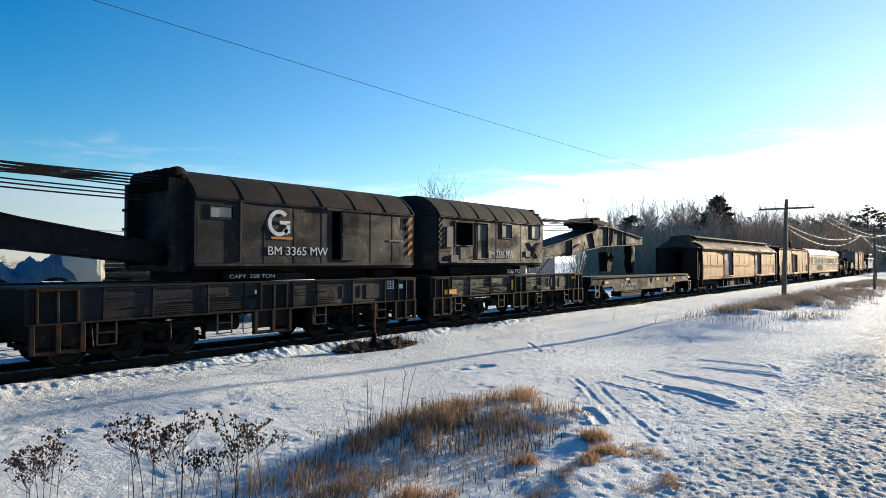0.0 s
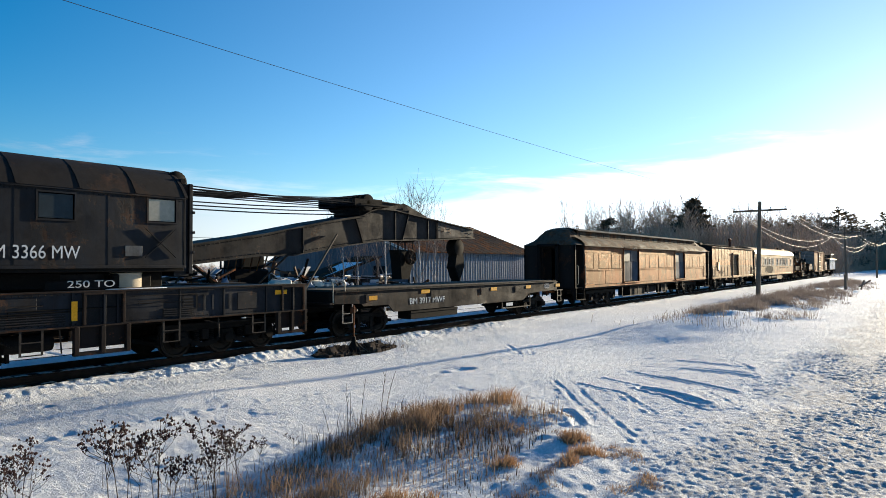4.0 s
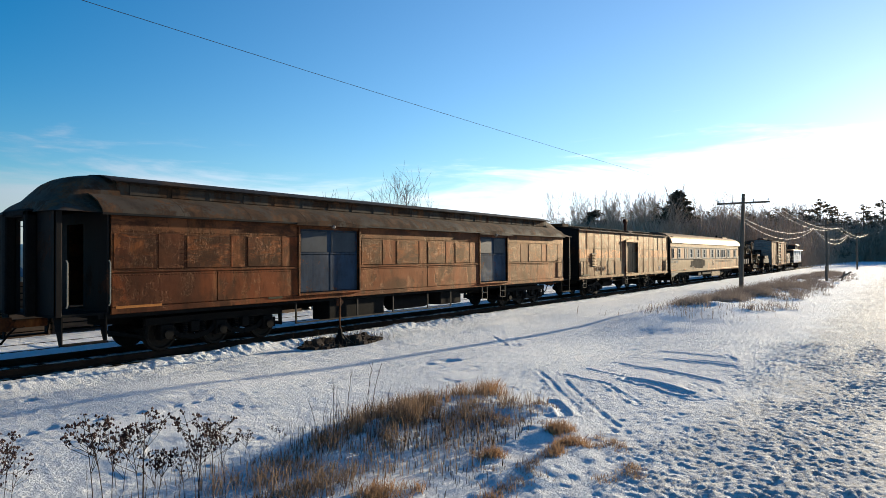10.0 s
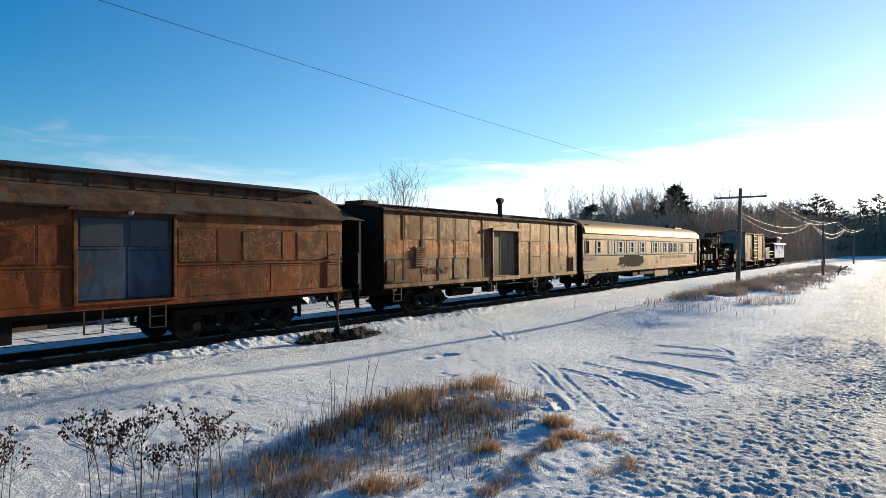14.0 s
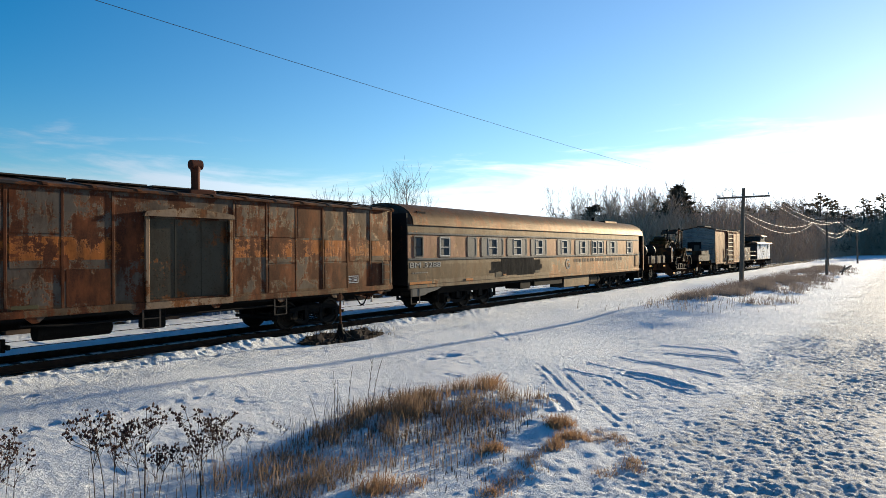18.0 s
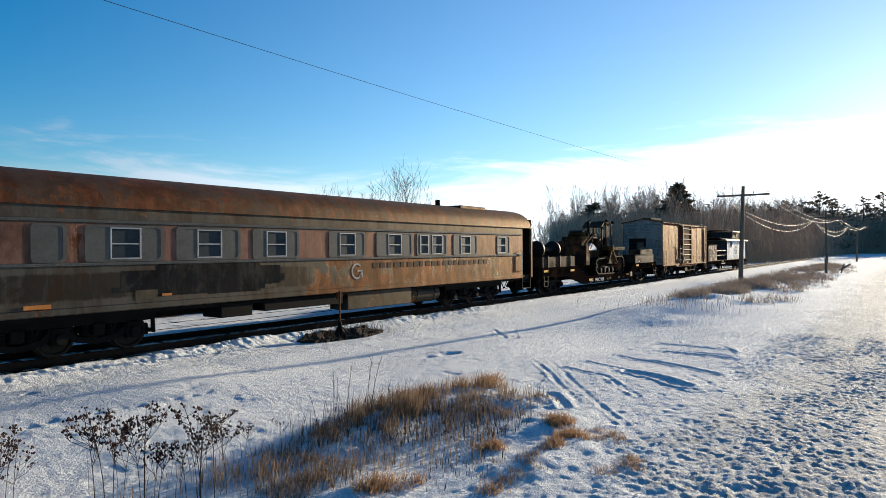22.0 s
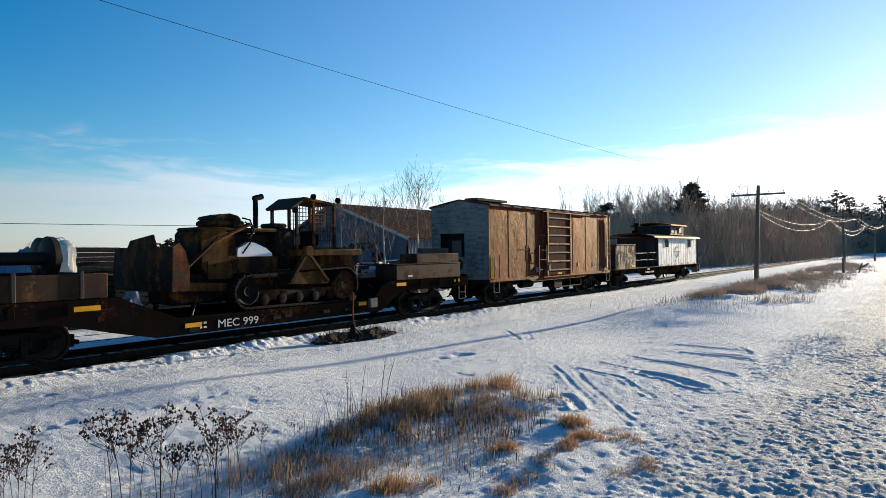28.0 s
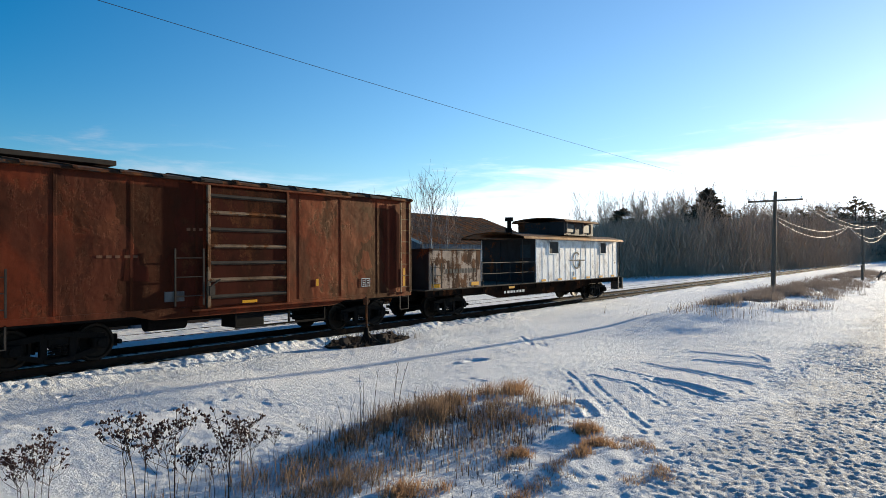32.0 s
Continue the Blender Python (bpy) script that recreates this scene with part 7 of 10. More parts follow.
def bulldozer():
    d = car("bulldozer", "old rusty yellow crawler bulldozer with canopy, chained on a well wagon", "bulldozer", 121.4)
    Y, B, K = MAT["dozer"], MAT["dozer_dark"], MAT["under"]
    # blade, curved in section, facing the leading end
    arc = [(1.22 - 0.07 * math.sin(math.pi * i / 8), 1.36 + 1.12 * i / 8) for i in range(9)]
    bl = part("blade", Mesh().prism(arc + [(x + 0.09, z) for x, z in reversed(arc)], "y", -1.45, 1.45), B, d, "brown rusted dozer blade")
    for y in (-1.43, -0.5, 0.5, 1.40): part("blade_rib", Mesh().prism([(1.25, 1.42), (1.55, 1.45), (1.55, 2.0), (1.3, 2.44)], "y", y, y + 0.04), B, bl)
    part("end_plate", Mesh().prism([(1.10, 1.40), (1.55, 1.40), (1.57, 1.9), (1.46, 2.36), (1.30, 2.58), (1.14, 2.48)], "y", -1.49, -1.452), MAT["canopy"], bl, "lighter brown end plate")
    part("spill_plate", Mesh().prism([(-0.55, 2.46), (0.85, 2.46), (0.70, 2.66), (-0.40, 2.80)], "x", 1.22, 1.27), B, bl, "bent plate on the blade's top")
    for s in (-1, 1):
        part("push_arm", Mesh().bar((1.2, s * 0.84, 1.50), (3.3, s * 0.80, 1.38), 0.16, 0.22), Y, d, "yellow push arm")
        tr = Mesh()
        x0, x1, r = 3.45, 7.10, 0.44
        ring = []
        for i in range(9): ring.append((x0 + r * math.cos(radians(90 + 180 * i / 8)), 1.25 + r * math.sin(radians(90 + 180 * i / 8))))
        for i in range(9): ring.append((x1 + 0.52 * math.cos(radians(-90 + 180 * i / 8)), 1.30 + 0.52 * math.sin(radians(-90 + 180 * i / 8))))
        ring.append(ring[0])
        chain = part("crawler_track", tr.box(x0, x1, s * 1.02 - 0.08, s * 1.02 + 0.08, 0.95, 1.25, 0.04), B, d, "rusty crawler track")
        # shoes along the loop
        length = [0.0]
        for a, b in zip(ring, ring[1:]): length.append(length[-1] + math.hypot(b[0] - a[0], b[1] - a[1]))
        n = int(length[-1] / 0.19)
        for k in range(n):
            u = length[-1] * k / n
            i = max(j for j in range(len(length)) if length[j] <= u)
            i = min(i, len(ring) - 2)
            q = (u - length[i]) / max(1e-6, length[i + 1] - length[i])
            px, pz = ring[i][0] + (ring[i + 1][0] - ring[i][0]) * q, ring[i][1] + (ring[i + 1][1] - ring[i][1]) * q
            ang = math.atan2(ring[i + 1][1] - ring[i][1], ring[i + 1][0] - ring[i][0])
            shoe = Mesh().box(-0.088, 0.088, -0.24, 0.24, -0.025, 0.025).box(-0.08, -0.055, -0.24, 0.24, -0.07, -0.024)
            ob = part("track_shoe", shoe, MAT["shoe"], chain, "", (px, s * 1.05, pz))
            ob.rotation_euler = (0, -ang, 0)
        for x, rr in ((x0, 0.40), (x1, 0.46)):
            part("sprocket", Mesh().lathe([(0.08, -0.10), (0.14, -0.12), (0.16, -0.05), (rr - 0.12, -0.04), (rr - 0.04, -0.09), (rr, -0.06), (rr, 0.06), (0.08, 0.10)], (x, s * 1.12, 1.27), 22), K if x < 5 else B, chain, "worn track wheel")
        for k in range(5): part("roller", Mesh().lathe([(0.06, -0.14), (0.15, -0.13), (0.15, -0.06), (0.11, 0), (0.15, 0.06), (0.15, 0.13), (0.06, 0.14)], (x0 + 0.6 + k * 0.62, s * 1.05, 1.0), 14), K, chain)
        part("a_frame", Mesh().prism([(4.80, 1.40), (6.35, 1.36), (6.30, 1.50), (5.62, 2.30), (5.40, 2.30), (4.85, 1.55)], "y", s * 1.26 - 0.03, s * 1.26 + 0.03).bar((4.85, s * 1.30, 1.46), (5.48, s * 1.30, 2.28), 0.08, 0.10, up=(0, 1, 0)).bar((6.30, s * 1.30, 1.44), (5.54, s * 1.30, 2.28), 0.08, 0.10, up=(0, 1, 0)).box(5.38, 5.64, s * 1.28 - 0.12, s * 1.28 + 0.06, 2.2, 2.5, 0.03), Y, d, "yellow A-shaped support")
        part("fender", Mesh().box(5.2, 7.9, s * 0.62, s * 1.24, 2.20, 2.40, 0.02), Y, d, "yellow fender")
    hood = part("engine_hood", Mesh().box(2.46, 4.95, -0.62, 0.62, 2.92, 3.02, 0.04), Y, d, "yellow engine hood")
    part("far_panel", Mesh().box(3.4, 4.75, 0.55, 0.62, 2.1, 2.92), Y, hood)
    for sgn in (-1, 1): part("side_panel", Mesh().prism([(2.60, 1.62), (4.9, 1.60), (4.9, 2.20), (3.5, 2.20), (2.60, 2.10)], "y", sgn * 0.60 - 0.08, sgn * 0.60 + 0.08), Y, hood, "yellow lower side panel")
    part("engine", Mesh().box(3.3, 4.8, -0.36, 0.40, 1.75, 2.88, 0.06).box(3.6, 4.4, -0.44, -0.3, 2.45, 2.62, 0.02), K, d, "greasy dark engine")
    part("radiator_guard", Mesh().prism([(2.44, 1.95), (2.44, 2.84), (2.54, 2.95), (3.10, 2.97), (3.46, 2.76), (3.52, 2.30), (3.52, 1.66), (2.66, 1.66)], "y", -0.64, 0.64), Y, d, "yellow radiator guard")
    part("grille", Mesh().box(2.39, 2.44, -0.5, 0.5, 2.0, 2.82), B, d, "dark radiator grille")
    w_ = part("winch", Mesh().box(2.95, 3.95, -0.5, 0.5, 3.02, 3.26, 0.08), Y, d, "yellow cable winch on the hood")
    part("winch_cover", Mesh().prism([(3.0, 3.26), (3.06, 3.34), (3.45, 3.42), (3.72, 3.36), (3.82, 3.26)], "y", -0.45, 0.45), Y, w_)
    part("winch_drum", Mesh().cyl((3.62, -0.56, 3.12), (3.62, -0.40, 3.12), 0.13, 14), B, w_, "rusty drum end")
    for x in (2.8, 3.3): part("bolt", Mesh().cyl((x, -0.70, 1.98), (x, -0.675, 1.98), 0.03, 8), B, d)
    part("hose", Mesh().tube([(3.9, -0.5, 3.2), (4.05, -0.62, 3.05), (3.95, -0.68, 2.6), (3.7, -0.66, 2.3)], 0.025, 6), K, d, "black hydraulic hose")
    part("hose", Mesh().tube([(3.8, -0.52, 3.3), (4.0, -0.6, 3.25), (4.1, -0.66, 2.95), (3.9, -0.68, 2.7)], 0.025, 6), K, d, "black hydraulic hose")
    part("exhaust_pipe", Mesh().cyl((4.50, -0.2, 2.90), (4.50, -0.2, 3.92), 0.075, 12).cyl((4.44, -0.2, 3.90), (4.74, -0.2, 3.98), 0.085, 12), K, d, "black exhaust stack with bent tip")
    part("frame", Mesh().box(1.6, 8.0, -0.55, 0.55, 1.0, 1.78, 0.04), B, d, "brown steel main frame")
    for s in (-1, 1):
        part("lift_cylinder", Mesh().cyl((1.9, s * 0.80, 1.95), (2.9, s * 0.74, 2.75), 0.05, 10).cyl((2.7, s * 0.75, 2.6), (3.9, s * 0.72, 3.12), 0.055, 10), Y, d, "yellow lift cylinder")
    part("snow_cap", Mesh().prism([(3.56, 2.21), (4.76, 2.21), (4.74, 2.30), (4.55, 2.44), (4.15, 2.60), (3.95, 2.62), (3.70, 2.48), (3.58, 2.44)], "y", -0.62, -0.40), MAT["snow_patch"], d, "snow drifted on the engine")
    # operator's place
    part("dash", Mesh().box(5.0, 5.7, -0.55, 0.6, 1.9, 3.05, 0.08).cyl((5.4, -0.6, 2.75), (5.4, -0.5, 2.75), 0.18, 14).box(5.1, 5.6, -0.3, 0.4, 3.05, 3.2, 0.04), B, d)
    part("seat", Mesh().box(6.2, 6.7, -0.4, 0.4, 2.2, 2.55, 0.06).box(6.65, 6.8, -0.4, 0.4, 2.5, 3.0, 0.05), K, d, "black seat")
    part("fuel_tank", Mesh().box(6.4, 8.0, -0.75, 0.75, 1.7, 2.46, 0.10), Y, d, "yellow-brown fuel tank")
    for i in range(3): part("lever", Mesh().tube([(5.1 + 0.12 * i, -0.35, 1.98), (5.2 + 0.12 * i, -0.35, 2.5), (5.3 + 0.14 * i, -0.37, 2.85)], 0.015, 6), MAT["grab"], d)
    can = part("canopy", Mesh().prism([(5.50, 3.68), (6.02, 4.02), (7.36, 3.88), (7.36, 3.81), (6.02, 3.94), (5.56, 3.62)], "y", -0.64, 0.64), MAT["canopy"], d, "brown sheet-metal canopy")
    for x, z in ((5.72, 3.74), (6.40, 3.92), (7.28, 3.82)):
        for s in (-1, 1): part("post", Mesh().box(x - 0.05, x + 0.05, s * 0.58 - 0.04, s * 0.58 + 0.04, 1.95, z, 0.01), B, can)
    for s in (-1, 1):
        sc = Mesh().box(6.40, 7.28, s * 0.58 - 0.02, s * 0.58 + 0.02, 2.88, 2.94)
        for i in range(7): sc.bar((6.44 + i * 0.135, s * 0.58, 2.9), (6.44 + i * 0.135, s * 0.58, 3.86), 0.02)
        for i in range(7): sc.bar((6.40, s * 0.58, 2.98 + i * 0.13), (7.28, s * 0.58, 2.98 + i * 0.13), 0.02)
        part("screen", sc, MAT["grab"], can, "rusty mesh cab screen")
    rear = Mesh()
    for i in range(12): rear.bar((7.28, -0.58 + i * 0.105, 2.6), (7.28, -0.58 + i * 0.105, 3.8), 0.02)
    for i in range(8): rear.bar((7.28, -0.58, 2.7 + i * 0.14), (7.28, 0.58, 2.7 + i * 0.14), 0.02)
    part("screen", rear, MAT["grab"], can, "rusty mesh rear screen")
    for x, z in ((6.35, 4.04), (7.40, 3.98), (5.62, 3.60)): part("work_lamp", Mesh().lathe([(0.03, -0.06), (0.09, -0.03), (0.10, 0.05), (0.08, 0.06)], (x, -0.62, z), 12, "x"), K, can, "round black work lamp")
    part("rear_winch", Mesh().box(7.6, 8.15, -0.6, 0.6, 1.2, 2.3, 0.06).cyl((7.95, -0.7, 2.1), (7.95, 0.7, 2.1), 0.3, 16), B, d, "brown rear winch")
    part("drawbar", Mesh().bar((8.3, 0, 1.05), (9.0, 0, 1.05), 0.2, 0.12), B, d)
    for x in (2.2, 8.6):
        for s in (-1, 1): part("chain", Mesh().tube([(x, s * 0.8, 1.2), (x + (-0.5 if x < 4 else 0.5), s * 1.35, 0.77)], 0.025, 6), MAT["grab"], d, "tie-down chain")


MAT["shoe"] = plain("track_shoe_rust", (0.011, 0.008, 0.006), 0.8, 0.1, vary=0.4, grain=20)
MAT["canopy"] = painted("canopy_paint", (0.04, 0.024, 0.015), 0.5, 0.7, 0.2)

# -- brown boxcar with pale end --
MAT["box2_side"] = painted("red_boxcar_paint", (0.135, 0.024, 0.010), 0.30, 0.8, 0.5, size=1.3, rusts=((0.034, 0.010, 0.006), (0.085, 0.020, 0.009), (0.16, 0.042, 0.016)), fade=0.35, blotch=((0.060, 0.015, 0.009), (0.16, 0.045, 0.020)), gloss=True, dents=7.5, dent_shade=((3.05, 4.85, 4.0), (10.6, 11.7, 3.9)))
MAT["box2_end"] = painted("pale_end_paint", (0.145, 0.165, 0.165), 0.06, 0.65, 0.2, fade=0.15, dirt=0.12, size=2.0)


def boxcar_two():
    c = car("boxcar", "rust-red riveted boxcar with pale corrugated end and sliding door", "boxcar", 136.56)
    L, z0, z1 = 12.75, 1.08, 4.18
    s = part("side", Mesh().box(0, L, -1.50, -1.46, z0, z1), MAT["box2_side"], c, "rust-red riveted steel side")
    part("far_side", Mesh().box(0, L, 1.46, 1.50, z0, z1), MAT["box2_side"], c)
    for i in range(9):
        x = L * i / 8
        if 4.95 < x < 7.55: continue
        part("panel_lap", Mesh().box(max(0.0, x - 0.035), min(L, x + 0.035), -1.508, -1.50, z0, z1, 0.003), MAT["box2_side"], s)
        rivets(s, z0 + 0.04, z1 - 0.04, min(L - 0.03, max(0.03, x)), -1.508, 0.075, 0.006, "box2_side", True)
    rivets(s, 0.05, 5.0, z1 - 0.05, -1.501, 0.08, 0.010, "box2_side")
    rivets(s, 7.6, L - 0.05, z1 - 0.05, -1.501, 0.08, 0.010, "box2_side")
    sill = [(0, z0 + 0.03), (0, 0.98), (3.2, 0.98), (3.7, 0.86), (9.2, 0.86), (9.7, 0.98), (L, 0.98), (L, z0 + 0.03)]
    part("side_sill", Mesh().prism(sill, "y", -1.53, -1.47), MAT["box2_side"], c)
    # sliding door with pressed ribs
    d = part("door", Mesh().box(5.05, 7.50, -1.56, -1.53, 1.08, 4.06, 0.01), MAT["peeled_door"], c, "rust-red ribbed sliding door, shut")
    for k in range(7):
        z = 1.32 + k * 0.42
        part("door_rib", Mesh().prism([(-1.56, z - 0.05), (-1.60, z - 0.015), (-1.60, z + 0.015), (-1.56, z + 0.05)], "x", 5.12, 7.42), MAT["pale_rust"] if k % 2 else MAT["grab"], d)
    for x in (5.02, 7.44): part("door_edge", Mesh().box(x, x + 0.09, -1.60, -1.53, 1.05, 4.10, 0.01), MAT["pale_rust"] if x < 6 else MAT["box2_side"], d)
    for z in (0.99, 4.09): part("door_track", Mesh().box(4.6, 9.9, -1.60, -1.50, z, z + 0.06, 0.01), MAT["box2_side"], d)
    part("door_lock", Mesh().tube([(5.1, -1.60, 1.5), (5.1, -1.63, 1.6), (5.35, -1.62, 1.75)], 0.02, 6).box(5.05, 5.2, -1.64, -1.58, 1.35, 1.6), MAT["grab"], d)
    plate(c, 6.0, 6.45, 1.12, 1.19, -1.602, "yellow", "marker", "yellow marker")
    plate(c, 8.55, 8.65, 1.45, 1.66, -1.512, "yellow", "marker", "yellow upright marker", 0.006)
    plate(c, 0.10, 0.24, 1.15, 2.02, -1.515, "yellow", "marker", "yellow upright marker", 0.008)
    plate(c, 12.35, 12.46, 1.3, 1.9, -1.515, "yellow", "marker", "yellow upright marker", 0.008)
    frame_box(c, 10.40, 10.78, 1.36, 1.62, -1.512)
    # dark maroon patches that paint in the shade of the dented sheets
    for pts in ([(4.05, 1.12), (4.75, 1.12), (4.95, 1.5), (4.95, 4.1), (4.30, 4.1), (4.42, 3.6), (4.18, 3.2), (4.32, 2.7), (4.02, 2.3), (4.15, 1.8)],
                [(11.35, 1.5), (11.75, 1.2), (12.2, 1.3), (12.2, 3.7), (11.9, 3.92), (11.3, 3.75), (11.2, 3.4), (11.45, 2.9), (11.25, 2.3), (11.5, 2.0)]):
        part("peeled_patch", Mesh().prism(pts, "y", -1.503, -1.5), MAT["dent_dark"], s, "dark maroon patch standing for dent shade")
    part("dent_patch", Mesh().prism([(3.0, 1.8), (3.6, 1.75), (3.55, 2.1), (3.3, 2.15), (3.35, 2.5), (3.05, 2.5)], "y", -1.506, -1.5), MAT["dent_dark"], s, "small dark maroon mark")
    marks(c, 4.5, 5.0, 2.95, 3.02, -1.504, 3, "faded_rust", "faded lettering", 8)
    marks(c, 2.4, 3.4, 2.30, 2.36, -1.504, 5, "faded_rust", "faded lettering", 9)
    plate(c, 3.95, 4.45, 1.26, 1.50, -1.512, "pale_grey", "patch", "pale paint patch", 0.003)
    # pale end with horizontal corrugations and a window hole
    for x, way, mat_ in ((0.0, -1, MAT["box2_end"]), (L, 1, MAT["box2_side"])):
        hole = [(-0.25, 1.05, 2.05, 3.05)] if x == 0 else []
        w = wall_with_openings(Mesh(), -1.50, 1.50, z0, z1, 0, 0.05, hole).mesh("end_wall")
        e = part("end_wall", w, mat_, c, "pale blue-grey corrugated end" if x == 0 else "rust-red corrugated end", (x + 0.05 if x == 0 else x, 0, 0))
        e.rotation_euler = (0, 0, radians(90))
        part("gable", Mesh().prism([(-1.5, z1), (1.5, z1), (0, z1 + 0.26)], "x", x, x - way * 0.05), mat_, c)
        for k in range(13):
            z = z0 + 0.12 + k * 0.235
            spans = [(-1.46, 1.46)] if not (hole and 1.98 < z < 3.12) else [(-1.46, -0.30), (1.10, 1.46)]
            for ya, yb in spans:
                part("corrugation", Mesh().prism([(x, z - 0.06), (x + way * 0.05, z - 0.025), (x + way * 0.05, z + 0.025), (x, z + 0.06)], "y", ya, yb), mat_, c)
        for k in range(1, 2) if x == 0 else ():
            # black board set inside the hole to stand for the car's dark interior
            part("window_dark", Mesh().box(0.35, 0.40, -0.6, 1.3, 1.9, 3.2), MAT["dark"], c)
            part("window_board", Mesh().box(0.06, 0.09, -0.05, 0.45, 2.05, 2.75, 0.01), MAT["wood"], c, "loose board in the window hole")
        part("corner_cap", Mesh().box(min(x, x + way * 0.04), max(x, x + way * 0.04), -1.52, -1.42, z0, z1, 0.01), MAT["pale_rust"], c)
        coupler(c, x, way)
    rp = [(-1.56, z1 - 0.03), (-1.53, z1 + 0.02), (0, z1 + 0.27), (1.53, z1 + 0.02), (1.56, z1 - 0.03)]
    rf = part("roof", Mesh().shell(rp, "x", -0.04, L + 0.04, -0.03), MAT["box_roof"], c, "dark sheet roof")
    for i in range(14):
        x = i * L / 13
        part("roof_rib", Mesh().shell([(p[0] * 1.015, p[1] + 0.03) for p in rp], "x", x - 0.05, x + 0.05, -0.03), MAT["box_roof"], rf)
    part("running_board", Mesh().box(0.9, 3.4, -0.35, 0.35, z1 + 0.32, z1 + 0.44, 0.01), MAT["deck"], rf, "remnant of the roof walk")
    grab(c, [(L - 0.6, -1.2, z1 + 0.06), (L - 0.6, -1.2, z1 + 0.2), (L - 0.1, -1.2, z1 + 0.2), (L - 0.1, -1.2, z1 + 0.06)], 0.012)
    ladder(c, 4.18, 4.92, -1.58, 1.15, 2.52, 3)
    ladder(c, L - 0.55, L - 0.12, -1.57, 1.10, 4.1, 8, "pale_rust")
    ladder(c, 0.28, 0.70, -1.57, 1.15, 2.10, 3)
    for x in (0.5, L - 0.35): stirrup(c, x, -1.52, 0.52, 1.0, 0.42, 1)
    fr = Mesh()
    for x in (5.9, 7.6, 8.9): fr.bar((x, -1.47, 0.46), (x, -1.47, 0.88), 0.05, 0.04, up=(0, 1, 0))
    fr.bar((5.9, -1.47, 0.48), (8.9, -1.47, 0.48), 0.05, 0.05).box(5.9, 6.8, -1.44, -0.8, 0.48, 0.86, 0.02)
    part("underfloor_rack", fr, MAT["under"], c, "rusty underfloor rack")
    part("floor", Mesh().box(0.05, L - 0.05, -1.44, 1.44, 0.92, 1.04).box(0.4, L - 0.4, -0.3, 0.3, 0.66, 0.92), MAT["under"], c)
    part("brake_tank", Mesh().cyl((3.9, -0.7, 0.70), (4.9, -0.7, 0.70), 0.18, 12), MAT["under"], c)
    truck(c, 1.85, 1.70)
    truck(c, L - 1.85, 1.70)


MAT["dent_dark"] = painted("dent_shade_maroon", (0.060, 0.014, 0.008), 0.3, 0.85, 0.3, rusts=(RUST_D, (0.05, 0.015, 0.008), (0.09, 0.03, 0.013)), sheen=0.03)
MAT["peeled_door"] = painted("maroon_door_paint", (0.055, 0.014, 0.008), 0.35, 0.85, 0.4, rusts=(RUST_D, (0.07, 0.022, 0.010), (0.13, 0.045, 0.018)), sheen=0.03)
MAT["faded_rust"] = plain("ghost_lettering", (0.17, 0.08, 0.045), 0.8, vary=0.3, grain=14)

# -- white caboose on a flat frame --
MAT["cab_white"] = painted("caboose_white", (0.80, 0.79, 0.76), 0.08, 0.55, 0.6, fade=0.05, dirt=0.15, rusts=(RUST_M, (0.18, 0.09, 0.05), (0.34, 0.22, 0.14)))
MAT["cab_box"] = painted("ballast_box_paint", (0.36, 0.27, 0.21), 0.46, 0.75, 0.9, dirt=0.6, rusts=((0.03, 0.013, 0.008), (0.07, 0.028, 0.014), (0.2, 0.08, 0.03)), size=0.7)
MAT["cab_end"] = painted("caboose_end_paint", (0.022, 0.022, 0.023), 0.25, 0.6, 0.3)


